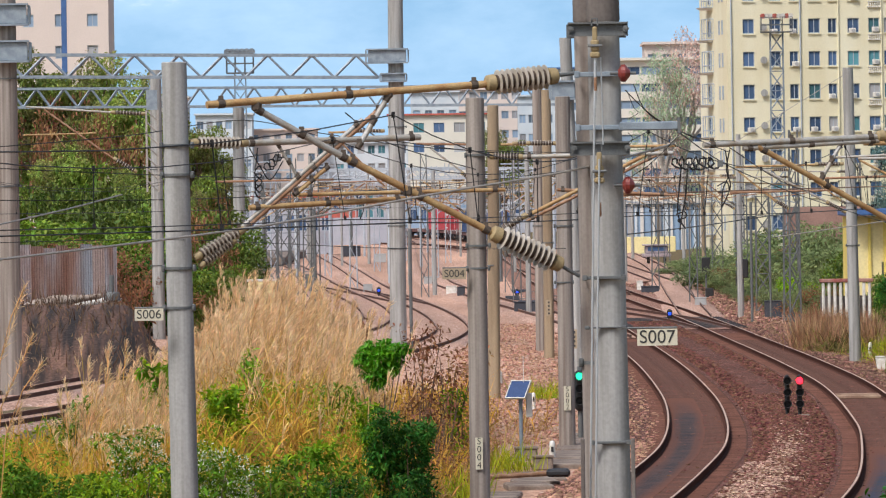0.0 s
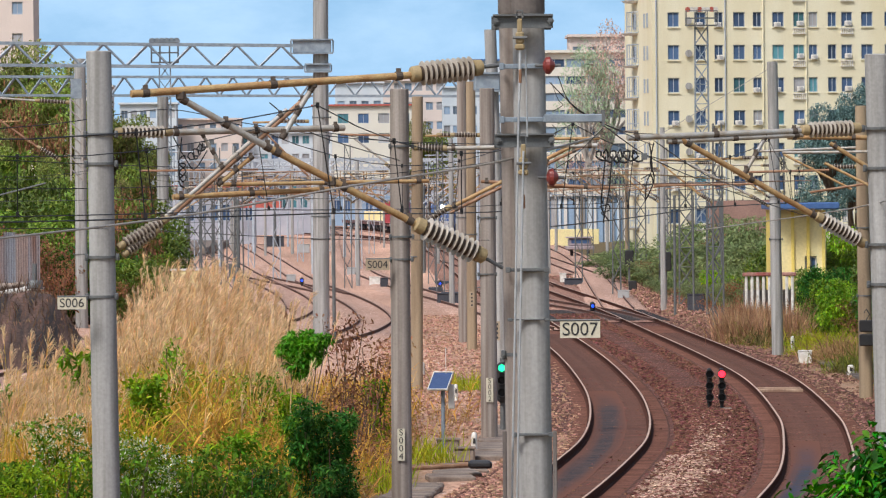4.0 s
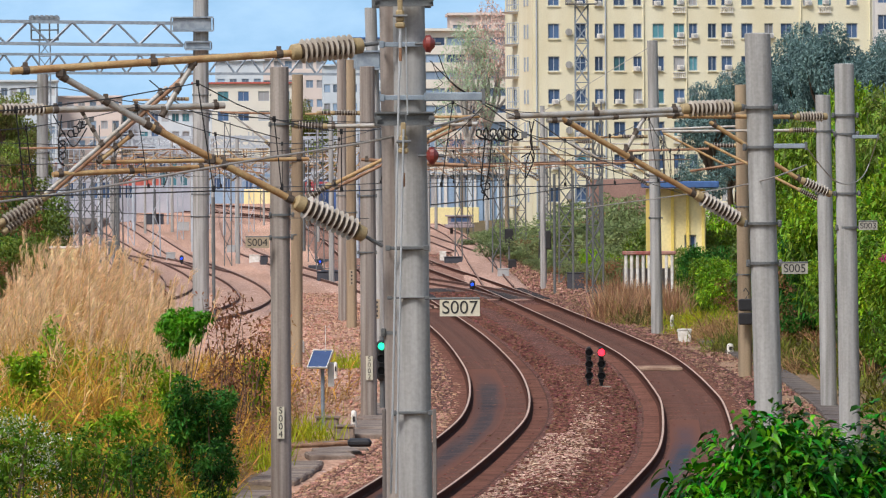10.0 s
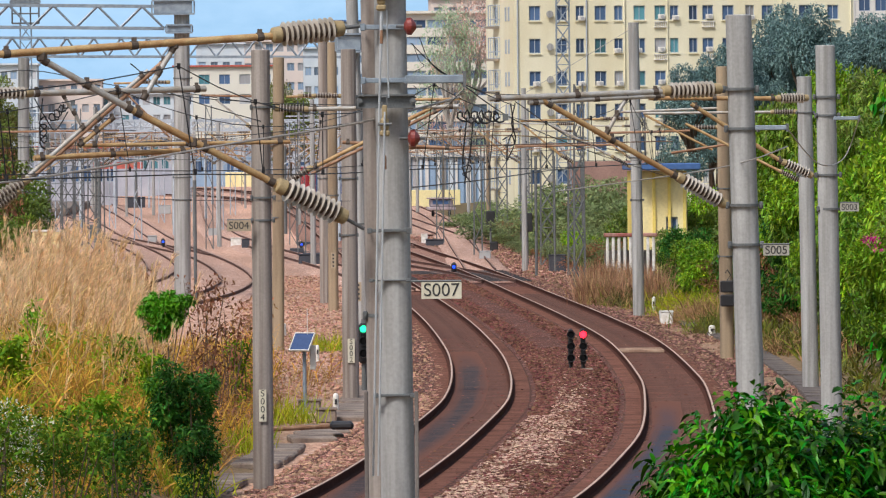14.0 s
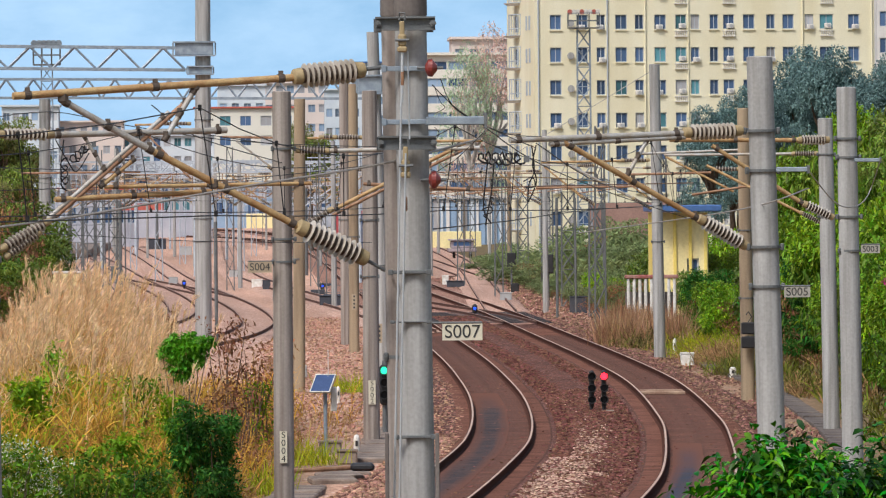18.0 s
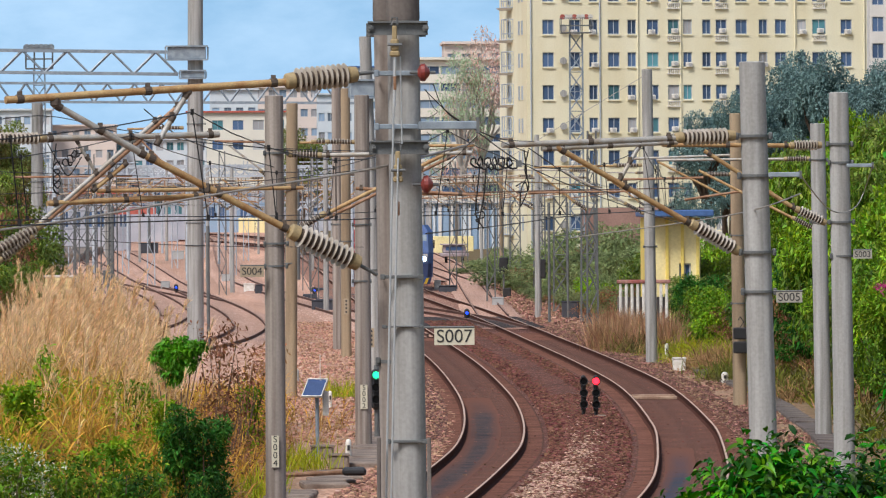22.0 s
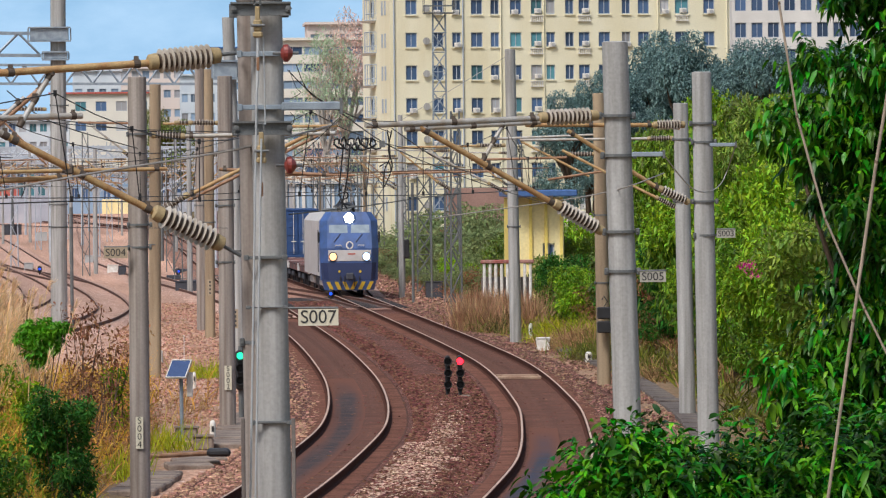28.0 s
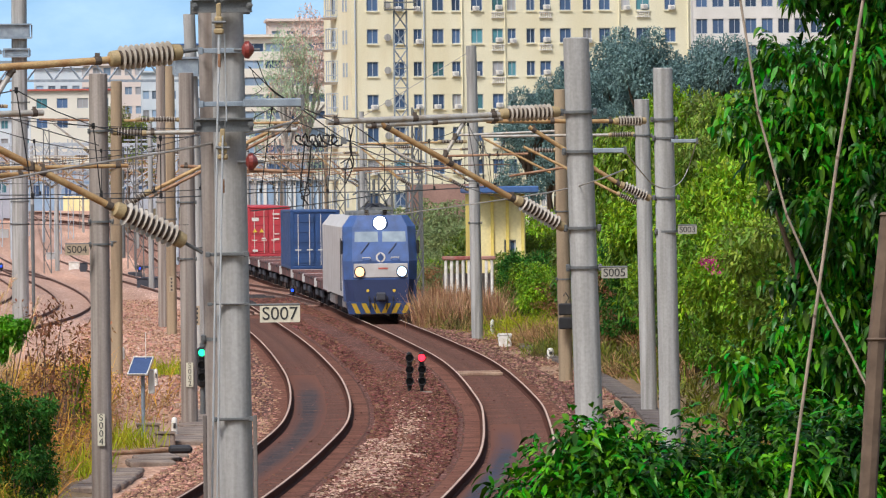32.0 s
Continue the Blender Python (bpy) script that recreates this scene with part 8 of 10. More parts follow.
for be, d, r_, n_ in (((-668.7, 293.8), 110, (0.4, 0.4, 0.35), 600), ((-445.4, 412.2), 90, (0.6, 0.5, 0.35), 1100), ((-310.3, 404.3), 94, (0.55, 0.5, 0.4), 1000), ((-200.4, 416), 96, (0.5, 0.5, 0.4), 1000), ((-347.4, 213.7), 122, (0.3, 0.3, 0.35), 450), ((-198, 256), 124, (0.45, 0.4, 0.35), 600)):
    bush_at("shrub", be, d, r_, n_, 0.10, SHRUB_LEAF if be[1] > 330 else BANK_LEAF, "green weed clump in the long grass", rng)
for be, d, r_, m_, lab in (((-700, 425), 92, (0.55, 0.5, 0.4), SHRUB_LEAF, "dark green weed clump at the bank's crest"), ((-590, 432), 90, (0.5, 0.5, 0.36), WEED_MAT, "bright green weed clump at the bank's crest"), ((-480, 440), 92, (0.5, 0.5, 0.36), SHRUB_LEAF, "dark green weed clump at the bank's crest"), ((-300, 440), 96, (0.6, 0.5, 0.4), SHRUB_LEAF, "dark green weed clump at the bank's crest"), ((-180, 425), 102, (0.5, 0.5, 0.36), DARK_LEAF, "dark green weed clump at the bank's crest"), ((-60, 430), 110, (0.35, 0.4, 0.3), DARK_LEAF, "dark green weed clump low on the bank"), ((-120, 330), 118, (0.4, 0.4, 0.35), WEED_MAT, "green weed clump among dry grass")):
    bush_at("shrub", be, d, r_, 2400, 0.08, m_, lab, rng, stems=4)
bush_at("shrub", (-148.5, 291.8), 122, (0.26, 0.3, 0.25), 400, 0.13, WEED_MAT, "small green weed clump", rng, stems=3)
bush_at("shrub", (19.8, 274.4), 150, (0.28, 0.3, 0.45), 600, 0.12, WEED_MAT, "small green shrub beside the mast", rng, stems=3)
bush_at("dry_shrub", (-7.1, 198.9), 150, (0.85, 0.7, 0.6), 800, 0.12, AUTUMN_LEAF, "leggy red-brown shrub with withered leaves", rng, stems=9)
bush_at("dry_shrub", (-33.3, 278.6), 142, (0.5, 0.5, 0.5), 450, 0.11, AUTUMN_LEAF, "withered red-brown weeds at the bank's edge", rng, stems=7)
bush_at("dry_shrub", (-41.4, 158.4), 158, (0.6, 0.5, 0.35), 700, 0.11, AUTUMN_LEAF, "leggy red-brown shrub with withered leaves", rng, stems=7)
bush_at("dry_shrub", (-141.1, 136.9), 150, (0.16, 0.2, 0.45), 260, 0.12, AUTUMN_LEAF, "tall withered brown weed", rng, stems=3)
bush_at("dry_shrub", (-68.6, 298), 128, (0.6, 0.5, 0.5), 400, 0.11, AUTUMN_LEAF, "withered red-brown weeds at the bank's edge", rng, stems=7)
for be, d in (((100.6, 350.6), 150), ((10.6, 349.2), 135), ((172.8, 211.7), 205), ((-90, 387.7), 116)):
    c = sight(*be, d)
    q = np.array([c.x, c.y, ground_z(c.x, c.y)]) + rng.normal(0, 1, (260, 3)) * [0.35, 0.8, 0]
    tagged(new("grass_tuft", fast_mesh("grass_tuft", *strips(q, upward(260, 0.35, rng), rng.uniform(0.35, 0.9, 260), np.full(260, 0.022), rng.uniform(0, 0.5, 260), [0.8, 1, 0.7, 0.1], rng), GRASS_MAT)), "tuft of yellow-green grass by the path", "grass", kind="stuff")


# ---- the right bank ----
def bank_keep(x, y):
    st = x_at(LINE_B, y) + 3.9 + 5.0 * smooth((y - 250) / 70)
    return smooth((x - st) / 1.0)


bp_ = scatter((6, 34), (95, 330), 13000, rng, bank_keep)
kind_ = np.array([noise.noise(Vector((p[0] * 0.22, p[1] * 0.06, 21))) for p in bp_]) + rng.normal(0, 0.12, len(bp_))
for sel, m, nm, lab in ((kind_ > -0.02, BANK_GRASS, "bank_grass", "rank olive green grass on the cutting's slope"), (kind_ <= -0.02, STRAW_MAT, "bank_straw", "dry tan grass on the cutting's slope")):
    b = np.repeat(bp_[sel], 4, 0) + rng.normal(0, 0.12, (sel.sum() * 4, 3)) * [1, 1.4, 0.2]
    g_ = strips(b, upward(len(b), 0.5, rng), rng.uniform(0.4, 1.1, len(b)), rng.uniform(0.03, 0.07, len(b)), rng.uniform(0.1, 0.8, len(b)), [0.8, 1, 0.75, 0.1], rng)
    tagged(new(nm, fast_mesh(nm, *g_, m)), lab, "grass", kind="stuff")

proto = {}


def shrub_proto(key, material, size, n, seed, tall=1.0):
    r_ = np.random.default_rng(seed)
    lobes = [((0, 0, 0.7 * tall), (0.6, 0.6, 0.55 * tall))]
    for k in range(17):
        a = r_.uniform(0, 6.28)
        q = r_.uniform(0.45, 0.95)
        lobes.append(((math.cos(a) * q, math.sin(a) * q, tall * r_.uniform(0.3, 2.0 - 0.5 * q)), (r_.uniform(0.2, 0.42),) * 2 + (r_.uniform(0.16, 0.36),)))
    proto[key] = bush("shrub", (0, -150 - 6 * seed, 3.0), lobes, n, size, material, "leafy green shrub on the cutting's slope", r_)
    return proto[key]


shrub_proto("bank", BANK_LEAF, 0.095, 9000, 1)
shrub_proto("grey", HAZED_LEAF, 0.09, 6000, 5)
shrub_proto("brown", AUTUMN_LEAF, 0.09, 1600, 4)
shrub_proto("green", TREE_LEAF, 0.095, 8000, 2)
shrub_proto("dark", DARK_LEAF, 0.095, 8000, 3)


def put_shrub(key, be, d, s, label, tall=1.0, turn=0.0):
    """Sets a shrub whose top reaches the bearing and drop given."""
    c = sight(*be, d)
    z0 = min(ground_z(c.x, c.y), c.z - 0.6)
    h = (c.z - z0)
    k = h / 2.3
    m = Matrix.Translation((c.x, c.y, z0)) @ Matrix.Rotation(turn, 4, "Z") @ Matrix.Diagonal((s, s, k, 1))
    ob = copy_thing(proto[key], m)
    ob["label"] = label
    return ob


LEFT_EDGE = [("brown", (-653.1, -71.1), 290, 1.6), ("brown", (-593.5, -40.1), 285, 1.3), ("brown", (-723.3, -57.1), 290, 1.6), ("brown", (-561.8, -19.6), 285, 1.0), ("green", (-691.1, -201.7), 335, 2.6), ("green", (-610.3, -250.4), 345, 2.8), ("brown", (-663.4, -51.2), 305, 2.2), ("green", (-541.2, -189.4), 335, 2.4), ("brown", (-416.8, -147.4), 318, 1.6), ("brown", (-719.5, -352), 352, 2.2), ("brown", (-655, -366), 356, 2.0), ("brown", (-590, -338), 356, 1.8), ("green", (-722.3, -122.1), 322, 3.4), ("green", (-652.9, -81.1), 318, 3.0), ("green", (-601.8, -150.3), 330, 3.4), ("brown", (-568.4, -49.8), 312, 2.4), ("green", (-527.6, -99.1), 322, 2.6), ("green", (-431.8, -147.7), 330, 2.8), ("green", (-408.1, -67.3), 322, 2.4), ("green", (-434, -7.7), 312, 1.8), ("green", (-388.8, -17), 318, 1.6), ("brown", (-399.8, 42.9), 308, 1.2), ("dark", (-483.4, -48.4), 318, 2.4), ("green", (-763.2, -62.8), 318, 3.0)]
for i, (k, be, d, s) in enumerate(LEFT_EDGE):
    put_shrub(k, be, d, s, {"bank": "light green shrub at the yard's left edge", "green": "green shrub at the yard's wooded edge", "dark": "dark green shrub at the yard's wooded edge", "brown": "thin red-brown shrub at the wooded edge"}[k].replace("left ", ""), turn=i * 0.9)
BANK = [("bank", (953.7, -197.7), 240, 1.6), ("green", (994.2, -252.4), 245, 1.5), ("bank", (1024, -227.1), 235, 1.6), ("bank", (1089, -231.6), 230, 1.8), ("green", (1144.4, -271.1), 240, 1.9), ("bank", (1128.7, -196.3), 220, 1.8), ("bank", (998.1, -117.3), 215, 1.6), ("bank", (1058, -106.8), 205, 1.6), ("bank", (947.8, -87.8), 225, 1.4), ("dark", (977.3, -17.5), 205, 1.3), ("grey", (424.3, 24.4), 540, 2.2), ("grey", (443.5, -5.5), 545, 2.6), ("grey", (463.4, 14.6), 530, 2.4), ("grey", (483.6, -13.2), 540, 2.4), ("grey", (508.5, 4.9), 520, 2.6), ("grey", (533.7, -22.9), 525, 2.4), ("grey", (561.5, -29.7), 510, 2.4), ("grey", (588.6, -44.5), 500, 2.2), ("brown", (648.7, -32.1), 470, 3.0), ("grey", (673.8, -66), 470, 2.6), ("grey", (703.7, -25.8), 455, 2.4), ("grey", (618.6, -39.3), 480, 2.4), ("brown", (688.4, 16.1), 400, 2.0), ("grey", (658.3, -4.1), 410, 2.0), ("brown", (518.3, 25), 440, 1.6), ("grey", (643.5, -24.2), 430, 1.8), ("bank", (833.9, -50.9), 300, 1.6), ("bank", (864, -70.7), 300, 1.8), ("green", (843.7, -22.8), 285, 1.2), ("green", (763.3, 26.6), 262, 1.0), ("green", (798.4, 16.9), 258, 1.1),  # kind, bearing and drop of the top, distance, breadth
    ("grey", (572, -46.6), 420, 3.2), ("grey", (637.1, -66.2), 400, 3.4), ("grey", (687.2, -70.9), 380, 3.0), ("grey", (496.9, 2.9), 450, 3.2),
    ("green", (752.1, -25.4), 330, 2.0), ("dark", (791.7, 29.8), 280, 1.5), ("bank", (821.6, 45), 255, 1.4), ("bank", (861.7, 35.3), 230, 1.3),
    ("green", (957.1, -34.1), 210, 1.8), ("dark", (972.6, -104), 225, 1.6), ("bank", (963.1, -184.1), 240, 1.5), ("green", (1018.7, -273.7), 235, 1.5),
    ("bank", (1108.7, -273.1), 215, 2.0), ("bank", (1068.4, -223.4), 205, 1.7), ("green", (1148.6, -257.9), 210, 1.7), ("bank", (1112.8, -143.1), 180, 1.6),
    ("bank", (1157.6, -102.8), 170, 1.5), ("green", (1127, -13), 165, 1.3), ("bank", (1171.8, 17.3), 158, 1.3), ("dark", (976.1, 126), 200, 1.0),
    ("bank", (826.1, 125), 235, 0.9), ("green", (1086.2, 111.8), 150, 0.8), ("bank", (1134.7, -126.2), 180, 1.7), ("bank", (1185.5, -205.6), 190, 1.9), ("bank", (1223.4, -5.2), 160, 1.6),
    ("green", (1284.2, -84.6), 165, 1.8), ("dark", (1012.3, 92.6), 195, 1.1), ("green", (981.9, 132.2), 190, 0.9), ("bank", (1117.1, 113.7), 150, 0.9), ("green", (1365.3, -183.7), 180, 2.4), ("bank", (1363, 36.3), 140, 1.6),
    ("green", (770.6, 27.2), 262, 1.5), ("dark", (820.8, 2.5), 255, 1.5), ("bank", (805.5, 52.4), 250, 1.2), ("bank", (1027, -13.6), 185, 1.4), ("bank", (926.5, 65.7), 205, 1.0), ("dark", (1047.4, -83.5), 190, 1.5), ("bank", (1103.8, -46.5), 185, 1.4), ("green", (963.2, 12), 215, 1.4), ("bank", (1066.7, 36.6), 168, 1.2), ("bank", (1188.1, -182.6), 190, 1.8), ("bank", (1275.5, -204.7), 200, 2.2), ("bank", (986, -285), 240, 1.3), ("bank", (1082, -300), 238, 1.4), ("bank", (1128, -312), 232, 1.6), ("green", (1190, -300), 226, 1.8), ("brown", (792, 70), 248, 1.2), ("brown", (838, 82), 236, 1.2), ("brown", (872, 96), 226, 1.1), ("brown", (925, 120), 210, 1.1), ("brown", (958, 96), 206, 1.0), ("brown", (985, 40), 203, 1.1), ("brown", (1000, 130), 190, 1.0), ("brown", (1040, 150), 178, 0.9), ("dark", (938, 40), 214, 1.1), ("dark", (1010, 20), 196, 1.0), ("brown", (745, 84), 263, 0.9), ("bank", (768, 64), 260, 0.8), ("dark", (784, 26), 268, 1.0), ("dark", (812, 36), 266, 1.1), ("brown", (756, 58), 266, 0.7), ("bank", (838, 50), 258, 1.1)]
for i, (k, be, d, s) in enumerate(BANK):
    while d < 320 and sight(*be, d).x - x_at(LINE_B, d) < 5.2 + 0.6 * s:
        d += 5
    put_shrub(k, be, d, s, {"bank": "yellow-green leafy shrub on the cutting's slope", "green": "mid-green leafy shrub on the cutting's slope", "dark": "dark green shrub low on the slope", "brown": "red-brown shrub on the grassy slope", "grey": "green shrub greyed by painted haze behind the lattice masts"}[k], turn=i * 1.3)
for i, (k, be, low) in enumerate((("brown", (577.8, 78.8), (577.5, 118.8)), ("grey", (598.1, 30.9), (597.5, 120.9)), ("grey", (618.3, 11.1), (617.5, 124.1)), ("bank", (638.1, 37.2), (637.4, 131.2)), ("grey", (658.2, 21.3), (657.4, 139.3)), ("brown", (672.9, 59.4), (672.4, 144.4)), ("grey", (552.9, 58.6), (552.6, 106.6)), ("grey", (525, 50.4), (524.7, 96.4)), ("grey", (685.3, -0.5), (684.4, 131.5)), ("brown", (627.7, 94.1), (627.4, 134.1)), ("grey", (498.1, 38.3), (497.7, 86.3)))):
    put_shrub(k, be, foot(*low, -0.27).y, 1.3, {"grey": "green shrub greyed by painted haze at the bank's foot", "brown": "red-brown withered shrub at the bank's foot", "bank": "light green shrub at the bank's foot"}[k], turn=i * 1.1)
for be, d, n in (((1131.4, 77), 155, 60), ((1135.5, 73.9), 150, 60), ((1144.3, 92), 150, 40)):
    c = sight(*be, d)
    pp = np.array([c.x, c.y, c.z]) + rng.normal(0, 0.1, (n, 3)) * [1, 1, 0.5]
    tagged(new("blossom_cluster", fast_mesh("blossom_cluster", *leaves(pp, ball_dirs(n, rng), 0.07, rng), MAGENTA)), "magenta blossom in the slope's greenery", "flowers", kind="stuff")
# dry reeds at the bank's foot
for i, (be, d, n, hgt) in enumerate((((660.8, 164), 268, 1500, 1.7), ((685.8, 169.1), 262, 1200, 1.6), ((785.7, 174.8), 245, 800, 1.4), ((815.8, 165), 236, 900, 1.5), ((850.5, 205.2), 222, 700, 1.3), ((1119.8, 328.7), 140, 500, 0.9), ((1124.8, 327), 140, 400, 1.0), ((955.7, 185.9), 205, 500, 1.0), ((789.2, 153.5), 250, 700, 1.8), ((824.3, 138.8), 240, 700, 1.8), ((859, 174.1), 226, 500, 1.4), ((744.1, 165.2), 262, 600, 1.5), ((689.3, 142.7), 262, 700, 1.3), ((714.1, 157.9), 262, 500, 1.2), ((804.6, 98.6), 250, 500, 1.6), ((956, 212), 200, 500, 1.4), ((986.5, 172.3), 200, 500, 1.5))):
    c = sight(*be, d)
    q = np.stack([c.x + rng.normal(0.35, 0.5, n), c.y + rng.normal(0, 2.0, n), np.zeros(n)], 1)
    q[:, 2] = [ground_z(a, b) for a, b in q[:, :2]]
    tagged(new("dry_reeds", fast_mesh("dry_reeds", *strips(q, upward(n, 0.5, rng), rng.uniform(0.5, 1.2, n) * hgt, np.full(n, 0.026), rng.uniform(0.3, 1.3, n), [0.7, 1, 0.85, 0.5, 0.1], rng), (STRAW_MAT, BANK_GRASS, GRASS_MAT)[i % 3])), ("clump of dry tan reeds at the slope's foot", "clump of rank green grass at the slope's foot", "clump of yellow-green grass at the slope's foot")[i % 3], "reeds", kind="stuff")


# tall tan tufts before the white fence
TUFT_MAT = mat("fluffy_tan_grass", (0.56, 0.37, 0.22), 0.9, vary=0.15, scale=0.6, fine=8, bump=0, second=(0.36, 0.19, 0.10), island=0.4, transmit=0.3, spec=0.2)
for be, d, n, hgt in (((664.5, 112.5), 264, 900, 1.9), ((692.5, 112.8), 264, 900, 1.7), ((719.5, 113), 264, 800, 1.7), ((749.4, 123.2), 262, 700, 1.8), ((644.4, 127.4), 264, 900, 1.7), ((680, 112), 263, 700, 1.5)):
    c = sight(*be, d)
    q = np.stack([c.x + rng.normal(0, 0.3, n), c.y + rng.normal(0, 0.8, n), np.zeros(n)], 1)
    q[:, 2] = [ground_z(a, b) for a, b in q[:, :2]]
    tagged(new("dry_reeds", fast_mesh("dry_reeds", *strips(q, upward(n, 0.3, rng), rng.uniform(0.5, 1.15, n) * hgt, np.full(n, 0.026), rng.uniform(0.0, 0.25, n), [0.7, 1, 0.8, 0.2], rng), TUFT_MAT)), "tall tan grass tuft before the white fence", "reeds", kind="stuff")


# ---- trees ----
def tree_proto(key, material, size, n, seed, lobes_n=11, spread=3.0, height=9.0, label="broad leafy green tree", lobe=1.0, bark=None):
    bark = bark or BARK
    r_ = np.random.default_rng(seed)
    t = thing("tree", (0, -150 - 12 * seed, 3.0), label, "tree")
    g = Geo()
    top = Vector((0.3, 0.1, height * 0.45))
    g.rod((0, 0, -0.4), (0.1, 0, height * 0.22), 0.28, 0.22, 10).rod((0.1, 0, height * 0.22), top, 0.22, 0.14, 10)
    part("trunk", g, bark, t, smooth=True)
    lobes = []
    for k in range(lobes_n):
        a = k * 2.4
        rr = spread * math.sqrt((k + 0.5) / lobes_n) * 0.72
        zz = height * (0.83 - 0.42 * (rr / spread) ** 2 + r_.uniform(-0.1, 0.1))
        c = (math.cos(a) * rr, math.sin(a) * rr, zz)
        lobes.append((c, (spread * lobe * r_.uniform(0.28, 0.42),) * 2 + (spread * lobe * r_.uniform(0.2, 0.34),)))
        m = top.lerp(Vector(c), 0.55) + Vector(r_.normal(0, 0.2, 3))
        part("limb", Geo().rod(top * r_.uniform(0.7, 1.0), m, 0.10, 0.06, 6).rod(m, c, 0.06, 0.02, 6), bark, t)
    for k in range(4):
        a = r_.uniform(0, 6.28)
        lobes.append(((math.cos(a) * spread * 0.75, math.sin(a) * spread * 0.75, height * r_.uniform(0.3, 0.5)), (spread * 0.3,) * 2 + (spread * 0.26,)))
    p, d = in_lobes(lobes, n, r_, 0.5)
    part("crown", fast_mesh("crown", *leaves(p, d * 0.6 + [0, 0, 0.1], size, r_, slim=0.55), material), material, t)
    proto[key] = t
    return t


tree_proto("tree", OLIVE_LEAF, 0.15, 20000, 11, lobes_n=22, lobe=0.7)
tree_proto("darktree", HAZED_TREE_LEAF, 0.15, 24000, 12, lobes_n=20, lobe=0.75, label="dark green tree behind the yard")
tree_proto("autumn", HAZED_PINK_LEAF, 0.14, 7000, 13, lobes_n=16, lobe=0.8, label="thin pinkish-leaved tree", bark=BARK_HAZED)
tree_proto("pale", HAZED_GREEN_LEAF, 0.14, 5500, 14, lobes_n=16, lobe=0.8, label="green tree paled by painted haze", bark=BARK_HAZED)


def put_tree(key, be, d, s, label, turn=0.0, base=None):
    c = sight(*be, d)
    z0 = ground_z(c.x, c.y) if base is None else base
    m = Matrix.Translation((c.x, c.y, z0)) @ Matrix.Rotation(turn, 4, "Z") @ Matrix.Diagonal((s, s, (c.z - z0) / 8.6, 1))
    ob = copy_thing(proto[key], m)
    ob["label"] = label
    return ob


for i, (key, be, d, s, lab) in enumerate([
    ("tree", (-703.9, -380), 370, 1.3, "broad green tree behind the tarred bank"), ("tree", (-629.1, -372), 390, 1.3, "broad green tree behind the rusty fence"), ("tree", (-554.5, -335), 380, 1.25, "broad green tree behind the rusty fence"),
    ("tree", (-450.1, -272), 372, 1.0, "green tree at the edge of the yard"), ("tree", (-410.9, -207.4), 400, 0.9, "green tree at the edge of the yard"), ("tree", (-759.4, -312.8), 400, 1.3, "broad green tree behind the yard"),
    ("tree", (-660.9, -211.2), 345, 0.9, "green tree leaning over the fence"), ("tree", (-531.7, -159.2), 340, 0.8, "green tree leaning over the fence"), ("tree", (-398.4, -47.1), 350, 0.55, "small green tree at the edge of the yard"), ("tree", (-452.3, -118), 340, 0.6, "small green tree at the edge of the yard"),
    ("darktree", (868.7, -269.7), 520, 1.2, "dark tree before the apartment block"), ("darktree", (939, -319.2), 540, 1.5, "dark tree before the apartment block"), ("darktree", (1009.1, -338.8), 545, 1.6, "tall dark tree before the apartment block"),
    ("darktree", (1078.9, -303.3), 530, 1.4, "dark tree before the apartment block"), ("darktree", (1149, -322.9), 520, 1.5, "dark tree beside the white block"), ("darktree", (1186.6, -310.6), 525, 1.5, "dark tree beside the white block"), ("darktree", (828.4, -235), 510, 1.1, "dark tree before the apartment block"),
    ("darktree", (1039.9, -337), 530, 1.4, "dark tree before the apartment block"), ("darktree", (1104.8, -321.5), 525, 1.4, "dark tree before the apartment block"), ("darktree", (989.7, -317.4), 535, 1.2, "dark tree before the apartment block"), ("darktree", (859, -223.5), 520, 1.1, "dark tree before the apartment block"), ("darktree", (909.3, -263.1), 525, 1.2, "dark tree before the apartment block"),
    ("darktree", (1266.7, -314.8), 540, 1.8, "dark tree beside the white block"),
    ("autumn", (428, -378), 760, 1.7, "pinkish tree beside the apartment block"), ("pale", (396, -350), 756, 1.5, "green tree paled by painted haze beside the apartment block"), ("tree", (108.3, -219.7), 700, 1.2, "green tree among the far houses")]):
    put_tree(key, be, d, s, lab, i * 1.7)
for k in list(proto):
    for o in (*proto[k].children_recursive, proto[k]):
        bpy.data.objects.remove(o)


